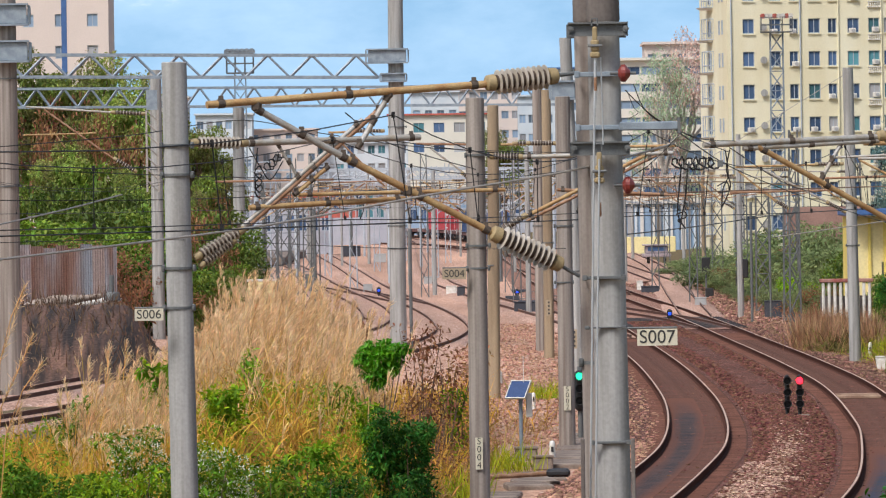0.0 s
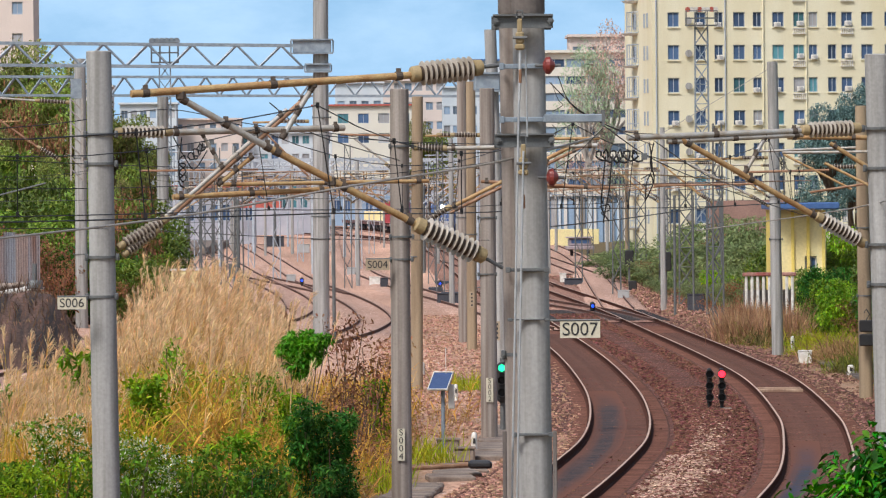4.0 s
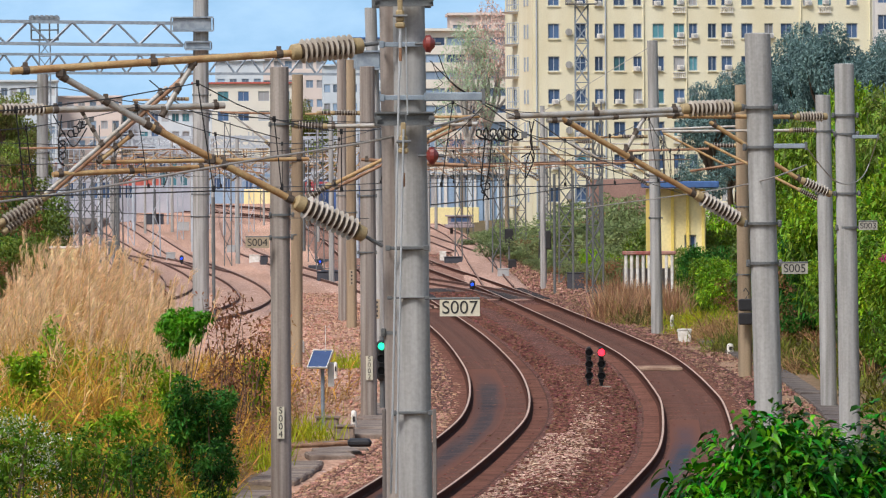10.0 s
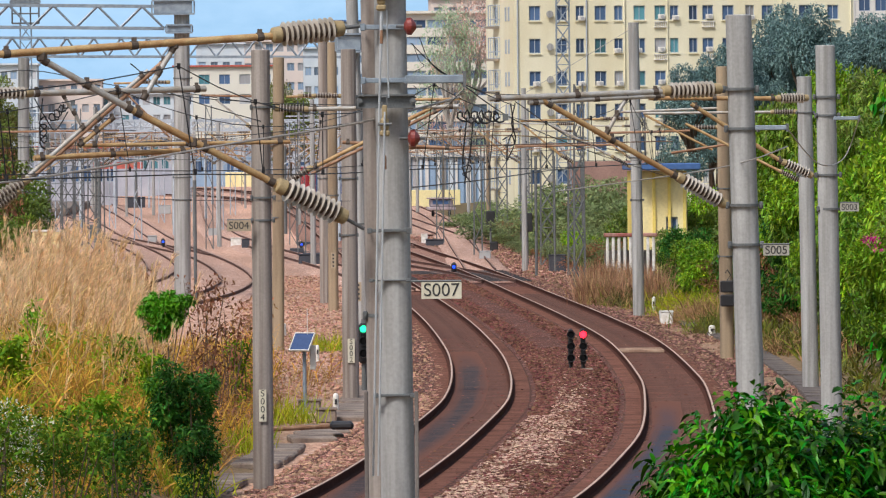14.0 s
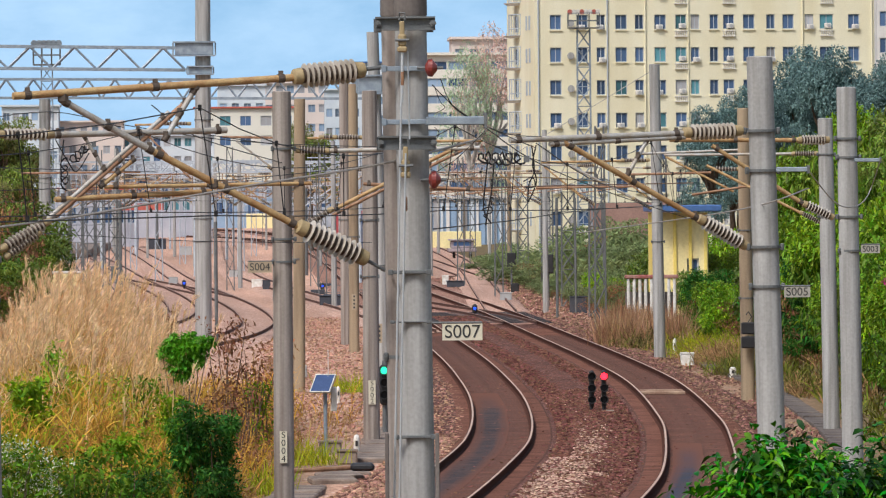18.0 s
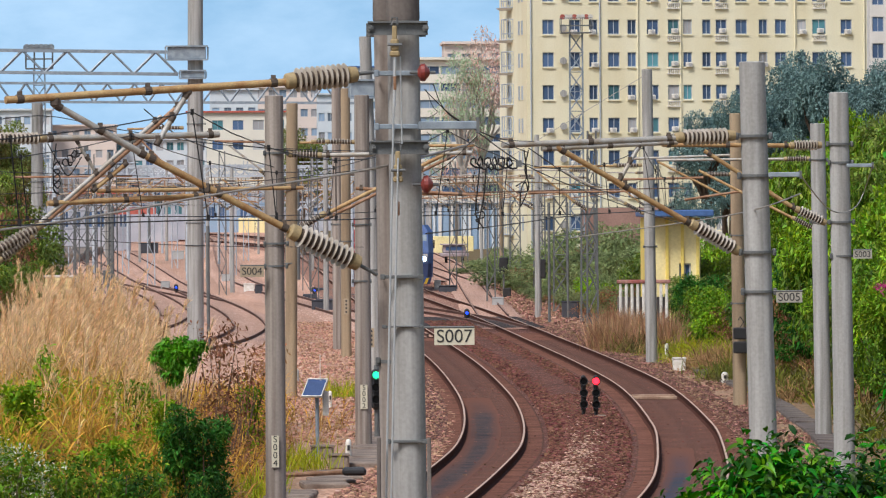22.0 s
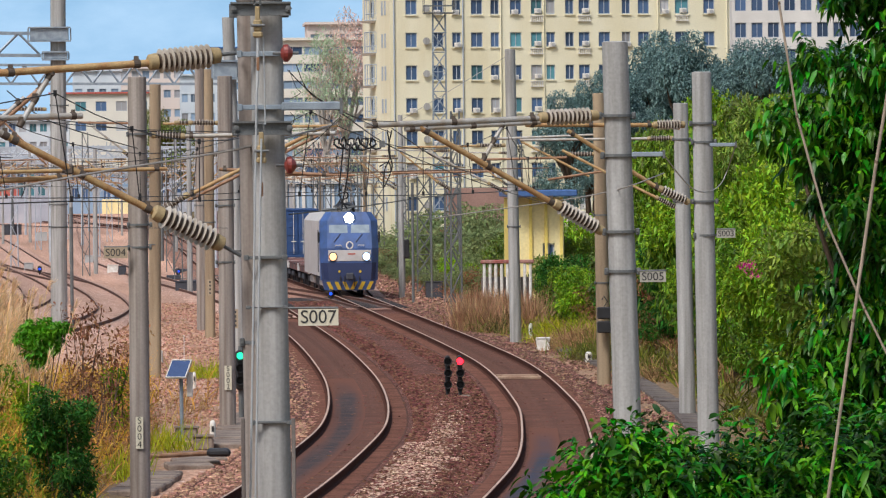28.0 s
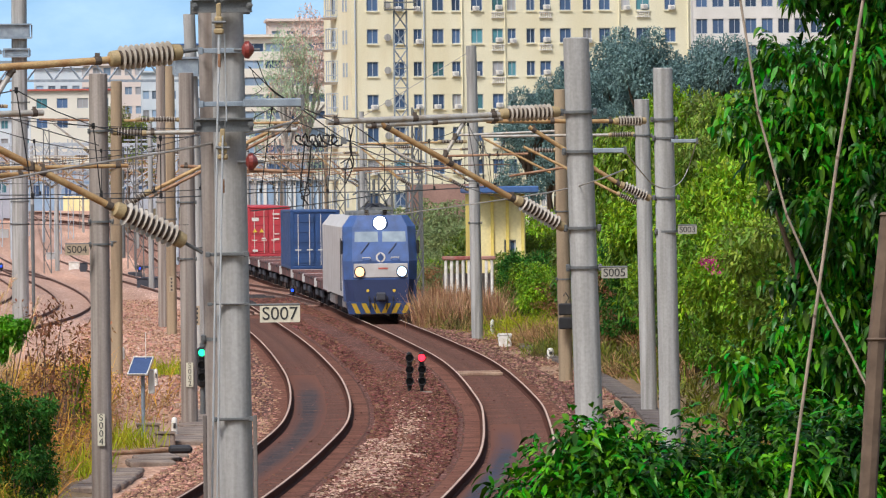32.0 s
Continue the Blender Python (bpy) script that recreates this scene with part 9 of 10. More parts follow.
# ---- leafy shoots close to the lookout ----
def shoots(name, at, lobes, n, per, size, material, label, rng, droop, category, hang=0.0, limbs=10, slim=0.4, shell=0.55):
    """A dense bush of shoots, each with a whorl of large leaves."""
    t = thing(name, at, label, category)
    p, d = in_lobes(lobes, n, rng, shell)
    g = Geo()
    for k in range(limbs):
        c, r = lobes[k % len(lobes)]
        e = Vector(c) + Vector(rng.normal(0, 0.35, 3)) * min(r)
        f = Vector((rng.normal(0, 0.12), rng.normal(0, 0.12), 0))
        m = f.lerp(e, 0.55) + Vector(rng.normal(0, 0.1, 3))
        g.rod(f, m, 0.03, 0.02, 7).rod(m, e, 0.02, 0.008, 7)
    part("branch", g, BARK, t)
    base = np.repeat(p, per, 0)
    out = np.repeat(d, per, 0)
    along = rng.uniform(-0.16, 0.06, len(base))[:, None]
    base = base + out * along
    around = rng.normal(0, 1, (len(base), 3))
    around -= out * (around * out).sum(1, keepdims=True)
    around /= np.linalg.norm(around, axis=1, keepdims=True) + 1e-9
    way = around + out * rng.uniform(0.1, 0.9, len(base))[:, None] + np.array([0, 0, 0.25 - hang])
    ln = size * rng.uniform(0.6, 1.2, len(base))
    v, q = strips(base, way, ln, ln * slim * rng.uniform(0.8, 1.15, len(base)), np.full(len(base), droop) * rng.uniform(0.5, 1.6, len(base)), [0.12, 0.95, 0.8, 0.03], rng, 0.22)
    part("leaf_mass", fast_mesh("leaf_mass", v, q, material), material, t)
    return t


nb = sight(998.9, 412.4, 30)
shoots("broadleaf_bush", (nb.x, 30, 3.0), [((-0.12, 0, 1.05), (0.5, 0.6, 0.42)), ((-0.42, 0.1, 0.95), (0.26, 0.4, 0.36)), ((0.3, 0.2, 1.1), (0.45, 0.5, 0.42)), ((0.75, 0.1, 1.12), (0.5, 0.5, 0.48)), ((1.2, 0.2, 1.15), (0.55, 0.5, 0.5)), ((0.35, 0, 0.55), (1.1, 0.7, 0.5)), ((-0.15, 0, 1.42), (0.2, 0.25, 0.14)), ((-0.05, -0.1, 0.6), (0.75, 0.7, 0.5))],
       6800, 8, 0.084, BIG_LEAF_SHADED, "glossy bright green broadleaf bush beside the lookout", rng, 0.5, "bush", slim=0.32, shell=0.4)
nt_ = sight(1384.2, -83.5, 38)
def clumped(lobes, n, lo, hi, rng):
    """Many small clumps of leaves spread over the lobes, with gaps between them."""
    p, d = in_lobes(lobes, n, rng, 0.35)
    r = rng.uniform(lo, hi, n)
    return [(tuple(p[k]), (r[k], r[k] * 1.2, r[k] * 0.8)) for k in range(n)] + [(c, tuple(q * 0.72 for q in rr)) for c, rr in lobes]


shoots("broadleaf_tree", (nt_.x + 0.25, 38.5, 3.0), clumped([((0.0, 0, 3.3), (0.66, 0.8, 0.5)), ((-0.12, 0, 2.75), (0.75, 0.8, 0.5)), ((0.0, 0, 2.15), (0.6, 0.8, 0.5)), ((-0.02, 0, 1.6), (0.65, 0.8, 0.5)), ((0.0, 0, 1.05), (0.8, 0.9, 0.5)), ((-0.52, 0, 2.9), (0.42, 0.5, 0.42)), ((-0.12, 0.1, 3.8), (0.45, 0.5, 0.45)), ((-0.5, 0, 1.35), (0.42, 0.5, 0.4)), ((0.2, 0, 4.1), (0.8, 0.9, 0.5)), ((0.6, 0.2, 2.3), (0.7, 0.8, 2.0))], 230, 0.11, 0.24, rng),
       12500, 6, 0.066, HANG_LEAF_SHADED, "tall dark green broadleaf tree with hanging leaves", rng, 0.65, "tree", hang=0.55, slim=0.5, shell=0.3)
# bare stalks close by
for pts, d, r in (([(1273.1, 495.4), (1321.5, 175.8), (1364.4, -103.7), (1412.4, -383.3)], 13.0, 0.0032), ([(1415.1, 306.9), (1341.7, 156.1), (1273.4, -4.7), (1225.3, -185.2), (1195.4, -385.6)], 14.0, 0.0026), ([(1409.9, 516.8), (1431, 217), (1455.4, -2.8)], 12.0, 0.016)):
    line = [sight(*p, d) for p in pts]
    foot_ = Vector((line[0].x + 0.02, line[0].y, ground_z(line[0].x, line[0].y)))
    o = line[0]
    t = thing("dry_stalk", foot_, "bare pale brown stalk in front of the tree", "stalk")
    part("stem", Geo().tube([Vector((0, 0, 0))] + [p - foot_ for p in line], r, 8), BARK if r > 0.01 else TWIG, t, smooth=True)
    for k in range(1, len(line)):
        part("node_ring", Geo().turned(line[k] - foot_ - Vector((0, 0, 0.004)), line[k] - foot_ + Vector((0, 0, 0.004)), [(0, r * 0.9), (0.5, r * 1.25), (1, r * 0.9)], 8), BARK, t, smooth=True)
# reed heads at the near edge
for pts in ([(-786.3, 267), (-757.4, 207.4), (-726.3, 137.9)], [(-787.1, 186.9), (-765.8, 107.2), (-740, 52.6)], [(-779.1, 317.1), (-747.8, 237.6), (-712.1, 188.1)]):
    d = 24.0
    line = [sight(*p, d) for p in pts]
    n = 110
    s = rng.random(n)
    b = np.array([list(line[0].lerp(line[2], k)) for k in s])
    w_ = np.array(list((line[2] - line[0]).normalized())) + rng.normal(0, 0.5, (n, 3))
    f0 = Vector((line[0].x - 0.3, d, ground_z(line[0].x, d)))
    t = thing("reed", f0, "pale feathery reed head beside the lookout", "reed")
    part("stem", Geo().tube([(0, 0, 0)] + [p - f0 for p in line], 0.0025, 5), REED_MAT, t)
    v, q = strips(b - np.array(list(f0)), w_, rng.uniform(0.02, 0.05, n), np.full(n, 0.003), np.full(n, 0.1), [1, 0.8, 0.2], rng)
    part("plume", fast_mesh("plume", v, q, PLUME_MAT), PLUME_MAT, t)


# ---- things in the yard ----
def dwarf_signal(be, d, heads, label, lit):
    """A low signal: heads of two or three lamps on a base. lit: (head, lamp, material)."""
    p = sight(*be, d)
    z0 = ground_z(p.x, p.y)
    t = thing("dwarf_signal", (p.x, p.y, z0), label, "signal", "signals")
    part("base", Geo().box((0, 0, 0.08), (0.34 * heads + 0.2, 0.4, 0.22), bevel=0.03), PAVING, t)
    for k in range(heads):
        x = (k - (heads - 1) / 2) * 0.33
        part("post", Geo().rod((x, 0.06, 0.1), (x, 0.06, 0.4), 0.05, n=8), BLACK, t)
        part("case", Geo().box((x, 0.08, 0.76), (0.13, 0.16, 0.98), bevel=0.04), BLACK, t)
        for j in range(3):
            z = 1.09 - j * 0.31
            h = part("hood", Geo().turned((x, 0.0, z), (x, -0.18, z), [(0, 0.105), (1, 0.115), (1, 0.10), (0.05, 0.09)], 14), BLACK, t)
            on = [m for a, b, m in lit if (a, b) == (k, j)]
            part("lens", Geo().turned((x, -0.01, z), (x, -0.1 if on else -0.03, z), [(0, 0.09), (0.7, 0.085), (1, 0.05)], 14), on[0] if on else BLACK, h, "lit signal lens" if on else "")
    return t


dwarf_signal((614.6, 293.5), 181, 2, "black twin-headed dwarf signal showing red, between the tracks", [(1, 0, RED_GLOW)])


def small_blue(be, d, label):
    p = sight(*be, d)
    z0 = ground_z(p.x, p.y)
    t = thing("shunting_signal", (p.x, p.y, z0), label, "signal", "signals")
    h = max(0.5, p.z - z0)
    part("post", Geo().rod((0, 0.08, 0), (0, 0.08, h), 0.05, n=8), BLACK, t)
    part("case", Geo().box((0, 0.06, h - 0.03), (0.26, 0.2, 0.5), bevel=0.09), BLACK, t)
    part("lens", Geo().turned((0, -0.03, h), (0, -0.12, h), [(0, 0.075), (0.7, 0.065), (1, 0.04)], 12), BLUE_GLOW, t, "lit blue lens")
    return t


BLUE = "black shunting signal showing blue beside the tracks"
small_blue((398, 134.2), 330, BLUE)
small_blue((128.6, 94), 420, BLUE)
small_blue((-116.1, 72.2), 440, BLUE)

# tall green signal behind the mast
sp = sight(236.5, 254.3, 168)
ts = thing("colour_light_signal", (sp.x, sp.y, ground_z(sp.x, sp.y)), "black colour light signal showing green", "signal", "signals")
hz = sp.z - ts.location.z
part("post", Geo().rod((0.02, 0.14, 0), (0.02, 0.14, hz + 0.6), 0.07, n=10), GALV_DARK, ts)
part("case", Geo().box((0, 0.06, hz), (0.24, 0.2, 1.0), bevel=0.06), BLACK, ts)
for j, m in enumerate((GREEN_GLOW, BLACK, BLACK)):
    z = hz + 0.36 - j * 0.3
    hd_ = part("hood", Geo().turned((0, -0.03, z), (0, -0.25, z), [(0, 0.11), (1, 0.118), (1, 0.105), (0.05, 0.1)], 14), BLACK, ts)
    part("lens", Geo().turned((0, -0.05, z), (0, -0.2 if j == 0 else -0.07, z), [(0, 0.09), (0.7, 0.085), (1, 0.05)], 14), m, hd_, "lit green lens" if j == 0 else "")

# solar panel on its post
STONE_PLANK = mat("worn_plank", (0.42, 0.30, 0.21), 0.9, vary=0.2, scale=2, fine=20, bump=0.2, second=(0.26, 0.16, 0.11))
SOLAR = mat("solar_cells", (0.05, 0.085, 0.19), 0.2, vary=0.1, scale=8, fine=30, bump=0)
p = sight(128.2, 251, 152)
t = thing("solar_panel_post", (p.x, p.y, ground_z(p.x, p.y)), "small solar panel tilted on a grey steel post", "solar panel")
hs = p.z - t.location.z
part("post", Geo().rod((0.05, 0.06, 0), (0.05, 0.06, hs), 0.045, n=10), GALV, t)
tilt = Matrix.Rotation(radians(-24), 4, "Z") @ Matrix.Rotation(radians(46), 4, "X")
pn = part("panel", Geo().box((0, 0, hs), (0.46, 0.5, 0.03), m=tilt, bevel=0.005), SOLAR, t, "dark blue solar cells")
fr = Geo()
for s in (-1, 1):
    fr.box(Vector((0, 0, hs)) + tilt @ Vector((s * 0.235, 0, 0)), (0.02, 0.54, 0.05), m=tilt).box(Vector((0, 0, hs)) + tilt @ Vector((0, s * 0.26, 0)), (0.45, 0.02, 0.05), m=tilt)
part("panel_frame", fr, WHITE, t)
part("cabinet", Geo().box((0.24, 0.1, hs - 0.35), (0.14, 0.14, 0.55), bevel=0.02), WHITE, t)
part("aerial", Geo().rod((0.12, 0.1, hs), (0.12, 0.1, hs + 0.75), 0.008, n=5), WHITE, t)

# marker posts and cable boxes
def ground_hit(b, e):
    """Where a line of sight meets the ground."""
    d = 90.0
    while d < 900:
        p = sight(b, e, d)
        if p.z <= ground_z(p.x, p.y):
            break
        d += 0.5
    return p


for be_top, be_low, d, w, m, lab in (((186.8, 342), (186.2, 380), 146, 0.13, WHITE, "white rounded marker post by the path"), ((92.7, 216.5), (92.3, 240.5), 204, 0.26, WHITE, "small white marker stone"), ((155.1, 256.4), (154.6, 286.4), 175, 0.1, WHITE, "slim white marker post"),
                                     ((750.7, 176.6), (750.5, 204.6), 238, 0.12, WHITE, "white marker post beside the track"), ((853.4, 227.2), (853.3, 247.2), 207, 0.2, WHITE, "white marker stone beside the track"), ((751.4, 175.8), (751.1, 202.8), 238, 0.12, WHITE, "white marker post beside the track"), ((853.9, 227.9), (853.7, 246.9), 207, 0.2, WHITE, "white marker stone beside the track")):
    b = ground_hit(*be_low)
    a = sight(*be_top, b.y)
    z0 = b.z
    h = max(a.z - z0, 0.2)
    w = w * b.y / d
    t = thing("marker_post", (a.x, a.y, z0), lab, "marker post", "marker posts")
    part("stone", Geo().turned((0, 0, -0.1), (0, 0, h), [(0, w / 2), (0.85, w / 2), (0.95, w * 0.42), (1, w * 0.2)], 12), m, t, smooth=True)
    part("marking_bar", Geo().box((0, -w / 2 - 0.004, h * 0.6), (w * 0.4, 0.008, h * 0.25)), INK, t, "dark marking bar")
for be, d, s, m, lab in (((170.2, 381.7), 143, (0.42, 0.5, 0.28), PAVING, "concrete cable pit cover block"), ((140.4, 366.2), 150, (0.5, 0.4, 0.3), PAVING, "concrete foot block of the solar post"), ((772.5, 214.7), 222, (0.42, 0.4, 0.34), WHITE, "white junction box beside the track"), ((773, 214), 222, (0.42, 0.4, 0.42), WHITE, "white junction box beside the track"),
                         ((-26.9, 56.6), 480, (0.7, 0.6, 0.6), STEEL_GREY, "grey point machine cabinet"), ((12.9, 74.2), 440, (0.7, 0.5, 0.6), WHITE, "white relay cabinet on the gravel"), ((29.8, 77.5), 437, (0.5, 0.5, 0.7), LOCO_DARK, "dark blue relay cabinet on the gravel"), ((-135.1, 68.9), 445, (0.6, 0.5, 0.6), STEEL_GREY, "grey point machine cabinet"), ((-112.2, 14.3), 640, (1.1, 0.6, 0.8), STEEL_GREY, "grey point machine cabinet"),
                         ((346.3, 70.8), 480, (0.45, 0.5, 0.7), WHITE, "white cabinet by the points"), ((364.2, 77.9), 470, (1.2, 1.2, 0.5), LOCO_DARK, "dark point machine beside the rails"), ((453.1, 101.6), 420, (0.7, 0.7, 0.6), STEEL_GREY, "grey point machine at the bank's foot"), ((469.1, 91.8), 420, (0.5, 0.6, 1.1), BLACK, "black signal case at the bank's foot"), ((581, 115.7), 365, (0.9, 0.8, 0.9), LOCO_DARK, "dark cabinet at the bank's foot"), ((144.4, 106.2), 400, (1.4, 1.2, 0.7), LOCO_DARK, "dark point machine beside the rails"), ((-164.1, 1.5), 780, (2.2, 1.0, 1.2), LOCO_DARK, "dark equipment cabinet on the platform"), ((-236.9, 52.4), 430, (0.6, 0.5, 0.9), GALV_DARK, "dark signal case on a slim post"), ((463.6, 36.1), 425, (0.55, 0.4, 1.0), BLACK, "black signal case on a slim post"), ((528.5, 42.1), 360, (0.55, 0.4, 1.0), BLACK, "black signal case on a slim post")):
    c = sight(*be, d)
    if "case" not in lab:
        q = ground_hit(be[0], be[1] + s[2] * 0.5 * F / d)
        s = tuple(k * q.y / d for k in s)
        c = q
    z0 = ground_z(c.x, c.y)
    t = thing("trackside_box", (c.x, c.y, z0), lab, "cabinet", "trackside boxes")
    if "case" in lab:
        part("post", Geo().rod((0, 0.1, 0), (0, 0.1, c.z - z0), 0.06, n=8), GALV_DARK, t)
        part("body", Geo().box((0, 0, c.z - z0), s, bevel=0.05), m, t)
    else:
        part("body", Geo().box((0, 0, s[2] / 2 - 0.02), s, bevel=0.04), m, t)
        part("lid", Geo().box((0, 0, s[2]), (s[0] * 1.08, s[1] * 1.08, 0.05), bevel=0.012), m, t)
# dark point rods and motors at the siding's turnout
for be, s in (((120.6, 93.2), (0.9, 0.5, 0.3)), ((149.6, 100.4), (1.3, 0.4, 0.25)), ((176.7, 88.7), (0.7, 0.6, 0.35)), ((204.6, 96.9), (1.2, 0.4, 0.25)), ((134.7, 80.3), (1.1, 0.4, 0.25))):
    q = ground_hit(*be)
    t = thing("point_motor", (q.x, q.y, q.z), "dark blue-black point motor at the turnout", "point motor", "point motors")
    part("case", Geo().box((0, 0, s[2] / 2), s, bevel=0.04), LOCO_DARK, t)
    part("rod", Geo().rod((s[0] / 2, 0, 0.1), (s[0] / 2 + 0.9, 0.05, 0.1), 0.03, n=6), GALV_DARK, t)
# worn planks across the main track
for be, w_ in (((763.2, 278.3), 1.3), ((443.1, 281.8), 1.3)):
    ln = LINE_B if be[0] > 400 else LINE_A
    q = ground_hit(*be)
    solid("crossing_plank", Geo().box((x_at(ln, q.y), q.y, -0.12), (w_, 0.3, 0.1), bevel=0.02), STONE_PLANK, "worn tan plank lying between the rails", "plank", "crossing planks")
# black box on the tan mast
p = sight(880.8, 172.4, 194.2)
t = thing("weight_box", p, "black tension weight box hung on the mast", "weight box")
part("upper_weight", Geo().box((0, -0.1, 0.22), (0.4, 0.2, 0.34), bevel=0.03), BLACK, t)
part("lower_weight", Geo().box((0, -0.1, -0.18), (0.4, 0.2, 0.34), bevel=0.03), BLACK, t)
part("hook", Geo().tube([(0, -0.1, 0.4), (0.1, -0.1, 0.55), (0, -0.1, 0.7), (-0.06, -0.1, 0.6)], 0.02, 6), BLACK, t)
# guy clips on upright number bars of far masts (unreadable)
for be, d in (((184.4, 106.9), 259.2), ((228.6, 162.6), 212)):
    c = sight(*be, d)
    t = thing("number_plate", c, "upright cream plate with worn marks", "sign", "number plates")
    part("board", Geo().box((0, -0.21, 0), (0.18, 0.012, 0.6)), PLATE_OLD, t)
    for k in range(4):
        part("marking_bar", Geo().box((0, -0.22, 0.21 - 0.14 * k), (0.06, 0.008, 0.07)), INK, t, "dark worn mark")
# cable path of concrete slabs
path = Geo()
pth = thing("cable_path", (2.4, 150, ground_z(2.4, 150)), "path of worn concrete cable-trough slabs", "path", kind="structure")
for k in range(34):
    y = 108 + 1.9 * k
    x = x_at(LINE_A, y) - 3.05 + (0.25 if y > 140 else 0)
    x2 = x_at(LINE_A, y + 1.9) - 3.05
    ang = math.atan2(1.9, x2 - x) - math.pi / 2
    if y > 171:
        break
    if k in (5, 9, 10, 16, 21, 22):
        continue
    wob = noise.noise(Vector((k * 2.3, 1, 0)))
    o = part("slab", Geo().box((0, 0, 0), (0.95 - 0.25 * abs(wob), 1.84 - 0.5 * abs(noise.noise(Vector((k * 1.7, 5, 0)))), 0.14), bevel=0.03), PAVING, pth)
    x, ang = x + 0.25 * wob, ang + 0.14 * wob
    o.matrix_basis = Matrix.Translation((x - 2.4, y - 150, 0.06 - 0.27 + 0.06 * noise.noise(Vector((k * 3.1, 0, 0))) - pth.location.z - 0.03)) @ Matrix.Rotation(ang, 4, "Z")
pth2 = thing("cable_path", (15, 200, 0), "path of concrete cable-trough slabs at the bank's foot", "path", kind="structure")
for k in range(60):
    y = 130 + 1.9 * k
    x = x_at(LINE_B, y) + 3.4
    x2 = x_at(LINE_B, y + 1.9) + 3.4
    o = part("slab", Geo().box((0, 0, 0), (0.6, 1.84, 0.14), bevel=0.02), PAVING_DARK, pth2)
    o.matrix_basis = Matrix.Translation((x - 15, y - 200, -0.24 + 0.05 * noise.noise(Vector((k * 3.1, 0, 4))))) @ Matrix.Rotation(math.atan2(1.9, x2 - x) - math.pi / 2, 4, "Z")
pi0, pi1 = sight(74.9, 395.2, 140), sight(195, 390.1, 141)
solid("pipe", Geo().rod((pi0.x, pi0.y, 0.0), (pi1.x, pi1.y, 0.02), 0.05, n=10), TUBE_RUST, "rusty pipe lying across the path", "pipe")
solid("scrap_piece", Geo().box((pi1.x + 0.02, pi1.y, 0.03), (0.5, 0.6, 0.16), bevel=0.05), BLACK, "dark scrap piece at the path's edge", "scrap")


# ---- sleepers and loose stones ----
TIMBER = mat("tarred_timber", (0.05, 0.042, 0.042), 0.9, vary=0.25, scale=3, fine=30, bump=0.3, second=(0.028, 0.025, 0.027))
SL = Geo().box((0, 0, -0.235), (2.5, 0.26, 0.14), bevel=0.02).mesh("sleeper", SLEEPER)
for tr, line in ((left_main, LINE_A), (right_main, LINE_B)):
    y = 108.0
    while y < 284:
        p, q = line_at(line, y), line_at(line, y + 0.5)
        o = part("sleeper", SL, None, tr)
        o.matrix_basis = Matrix.Translation(p - tr.location) @ Matrix.Rotation(math.atan2(q.y - p.y, q.x - p.x) - math.pi / 2, 4, "Z")
        y += 0.62

# long dark turnout timbers
LT = Geo().box((0, 0, -0.215), (6.4, 0.3, 0.12), bevel=0.02).mesh("turnout_timber", TIMBER)
for k in range(16):
    y = 312.0 + 1.9 * k
    p, q = line_at(LINE_B, y), line_at(LINE_B, y + 0.5)
    o = part("turnout_timber", LT, None, right_main, "long dark turnout timber")
    o.matrix_basis = Matrix.Translation(p - right_main.location + Vector((-1.6, 0, 0.03))) @ Matrix.Rotation(math.atan2(q.y - p.y, q.x - p.x) - math.pi / 2, 4, "Z")


def stones(places, size, material, name, label, rng):
    n = len(places)
    cube = np.array([(a, b, c) for c in (-1, 1) for a, b in ((-1, -1), (1, -1), (1, 1), (-1, 1))], float) * 0.5
    v = cube[None] * rng.uniform(0.6, 1.2, (n, 1, 3)) * size * rng.uniform(0.6, 1.4, (n, 1, 1)) + rng.normal(0, 0.16 * size, (n, 8, 3))
    a = rng.uniform(0, 6.28, n)
    c, s = np.cos(a)[:, None], np.sin(a)[:, None]
    x, y = v[..., 0] * c - v[..., 1] * s, v[..., 0] * s + v[..., 1] * c
    v = np.stack([x, y, v[..., 2]], -1) + places[:, None, :]
    f = np.array([(4, 5, 6, 7), (0, 1, 5, 4), (1, 2, 6, 5), (2, 3, 7, 6), (3, 0, 4, 7)])
    q = (np.arange(n) * 8)[:, None, None] + f[None]
    me = fast_mesh(name, v.reshape(-1, 3), q.reshape(-1, 4), material)
    me.shade_flat()
    return tagged(new(name, me), label, "stones", kind="stuff")


STONE_BROWN = mat("brown_stone", (0.21, 0.096, 0.068), 0.9, vary=0.15, scale=2, fine=20, bump=0, second=(0.135, 0.058, 0.042), island=0.55, spec=0.2)
STONE_PALE = mat("pale_stone", (0.64, 0.47, 0.35), 0.9, vary=0.15, scale=2, fine=20, bump=0, second=(0.42, 0.26, 0.2), island=0.4, spec=0.2)
STONE_MID = mat("grey_brown_stone", (0.33, 0.195, 0.14), 0.9, vary=0.15, scale=2, fine=20, bump=0, second=(0.20, 0.11, 0.08), island=0.6, spec=0.2)
STONE_TAN = mat("tan_stone", (0.50, 0.30, 0.21), 0.9, vary=0.15, scale=2, fine=20, bump=0, second=(0.33, 0.185, 0.125), island=0.45, spec=0.2)
rng = np.random.default_rng(21)
brown, pale = [], []
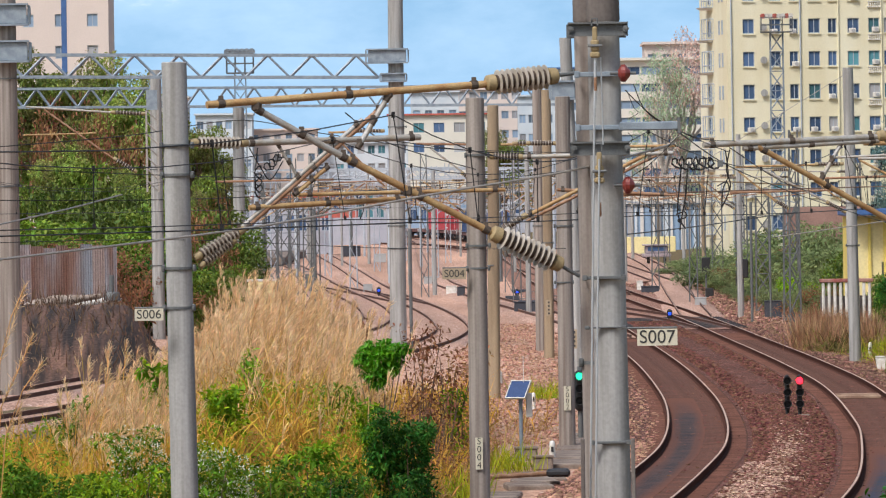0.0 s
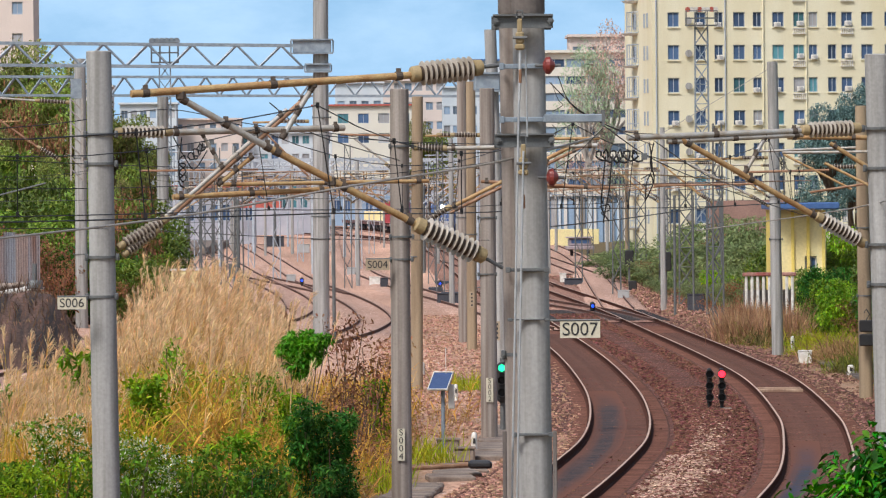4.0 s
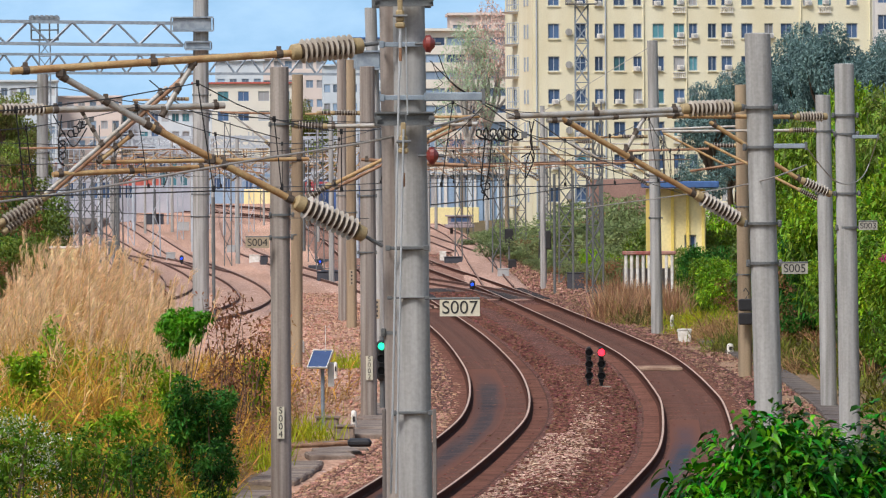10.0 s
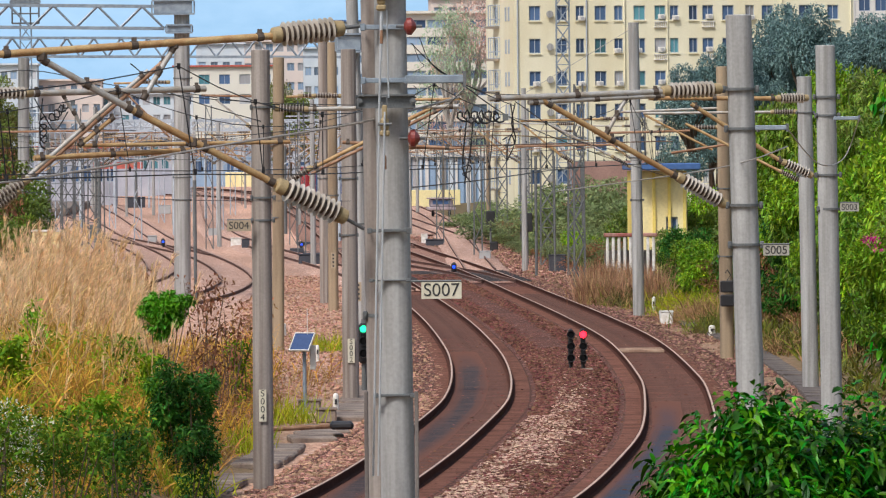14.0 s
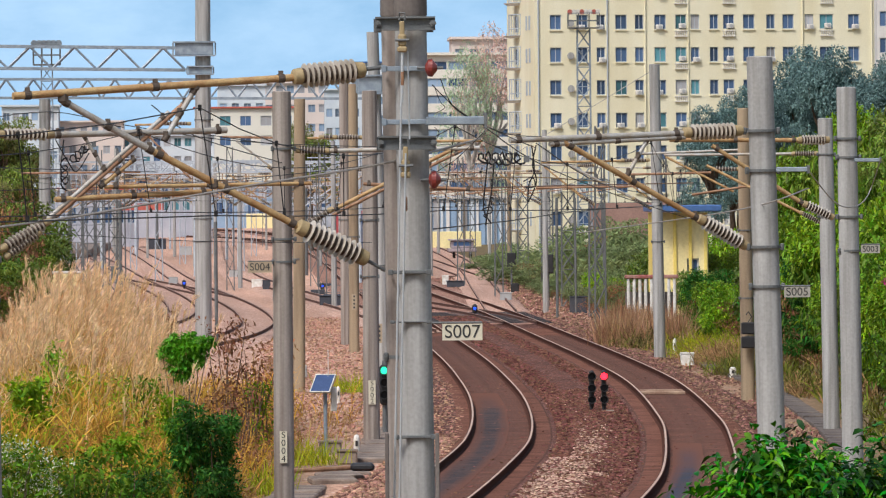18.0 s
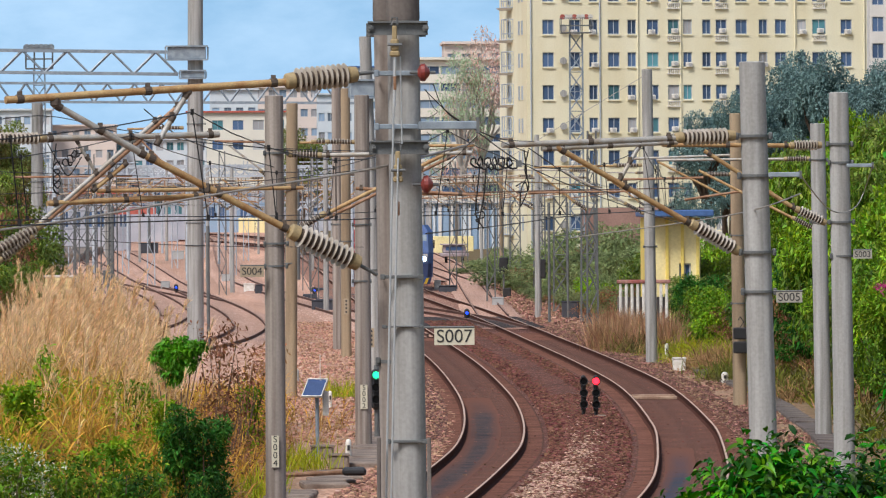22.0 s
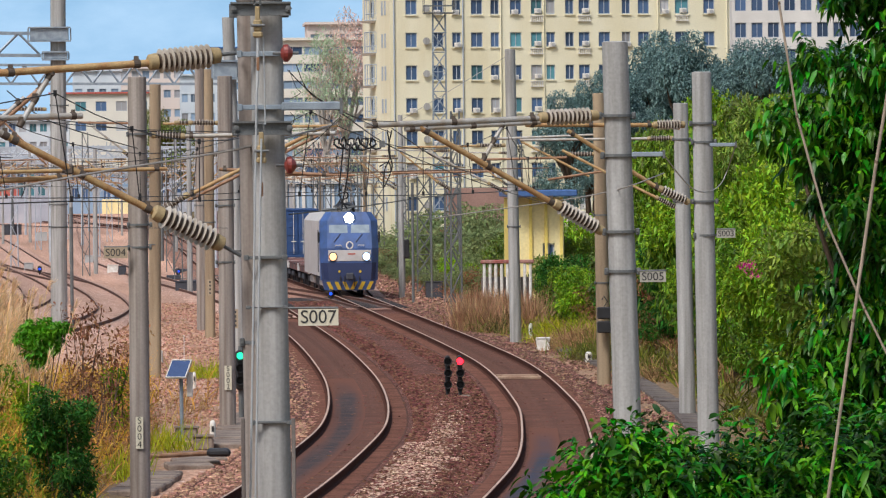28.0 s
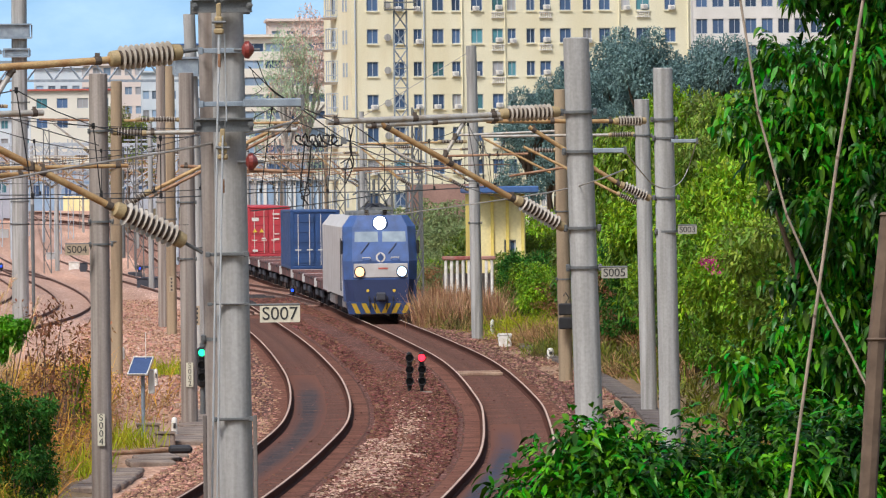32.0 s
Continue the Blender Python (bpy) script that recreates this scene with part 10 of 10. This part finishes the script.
while len(brown) + len(pale) < 42000:
    y = 106 + 94 * rng.random() ** 1.3
    xa, xb = x_at(LINE_A, y), x_at(LINE_B, y)
    x = rng.uniform(xa + 1.38, xb - 1.38)
    s = (x - xa - 1.7) / (xb - xa - 3.4)
    z = -0.185 + 0.10 * math.sin(math.pi * min(1, max(0, s))) * smooth((y - 100) / 30)
    (pale if rng.random() < 0.02 + paleness(x, y) * 0.8 else brown).append((x, y, z))
stones(np.array(brown), 0.052, STONE_BROWN, "brown_stones", "loose brown crushed stones between the tracks", rng)
stones(np.array(pale), 0.05, STONE_PALE, "pale_stones", "loose pale pinkish stones between the tracks", rng)
far_stones = []
while len(far_stones) < 20000:
    y = 150 + 180 * rng.random() ** 1.3
    xa, xb = x_at(LINE_A, y), x_at(LINE_B, y)
    far_stones.append((rng.uniform(xa + 1.4, xb - 1.4), y, -0.15))
stones(np.array(far_stones), 0.06, STONE_BROWN, "brown_stones", "loose brown crushed stones round the curve", rng)
tan, mid = [], []
while len(tan) + len(mid) < 30000:
    y = 106 + 230 * rng.random() ** 1.4
    if rng.random() < 0.62:
        x = x_at(LINE_A, y) - rng.uniform(1.0, 2.3 if y < 165 else 7.0)
    else:
        x = x_at(LINE_B, y) + rng.uniform(1.0, 3.3)
    (tan if x < x_at(LINE_A, y) else mid).append((x, y, (-0.2 if abs(x - x_at(LINE_A, y)) < 1.9 or abs(x - x_at(LINE_B, y)) < 1.9 else ground_z(x, y)) + 0.01))
bed = []
while len(bed) < 3500:
    y = 106 + 110 * rng.random() ** 1.4
    ln = LINE_A if rng.random() < 0.5 else LINE_B
    o_ = rng.uniform(-1.8, 1.8)
    if abs(abs(o_) - 0.75) > 0.1:
        bed.append((x_at(ln, y) + o_, y, -0.185))
stones(np.array(bed), 0.042, STONE_BROWN, "bed_stones", "brown crushed stones of the track beds", rng)
shoulder = []
while len(shoulder) < 9000:
    y = 235 + 260 * rng.random()
    x = x_at(LINE_B, y) + rng.uniform(1.9, 3.0 + 6.0 * smooth((y - 240) / 60))
    shoulder.append((x, y, ground_z(x, y) + 0.04))
stones(np.array(mid), 0.058, STONE_MID, "shoulder_stones", "grey-brown ballast stones beside the curve", rng)
stones(np.array(shoulder), 0.08, STONE_MID, "shoulder_stones", "coarse brown ballast beside the far curve", rng)
stones(np.array(tan), 0.06, STONE_TAN, "tan_stones", "loose tan ballast stones beside the tracks", rng)


# ---- what moves ----
PATH_LEN = [0.0]
for a, b in zip(LINE_B, LINE_B[1:]):
    PATH_LEN.append(PATH_LEN[-1] + (b - a).length)


def on_line(s):
    s = max(0.0, min(PATH_LEN[-1] - 0.01, s))
    for i in range(len(PATH_LEN) - 1):
        if s <= PATH_LEN[i + 1]:
            return LINE_B[i].lerp(LINE_B[i + 1], (s - PATH_LEN[i]) / (PATH_LEN[i + 1] - PATH_LEN[i]))


def length_at(y):
    for i in range(len(PATH_LEN) - 1):
        if LINE_B[i].y >= y >= LINE_B[i + 1].y:
            return PATH_LEN[i] + (PATH_LEN[i + 1] - PATH_LEN[i]) * (LINE_B[i].y - y) / (LINE_B[i].y - LINE_B[i + 1].y)


def motions():
    for ob, back, length in TRAIN:
        rows = []
        for k in range(33):
            s = length_at(front_at(k)) - back
            f, r = on_line(s - length * 0.18), on_line(s - length * 0.82)
            d = (f - r).normalized()
            head = f + d * (length * 0.18)
            rows.append((float(k), Matrix.Translation(head) @ Matrix.Rotation(math.atan2(d.y, d.x) - math.pi / 2, 4, "Z")))
        walk(ob, rows)


motions()
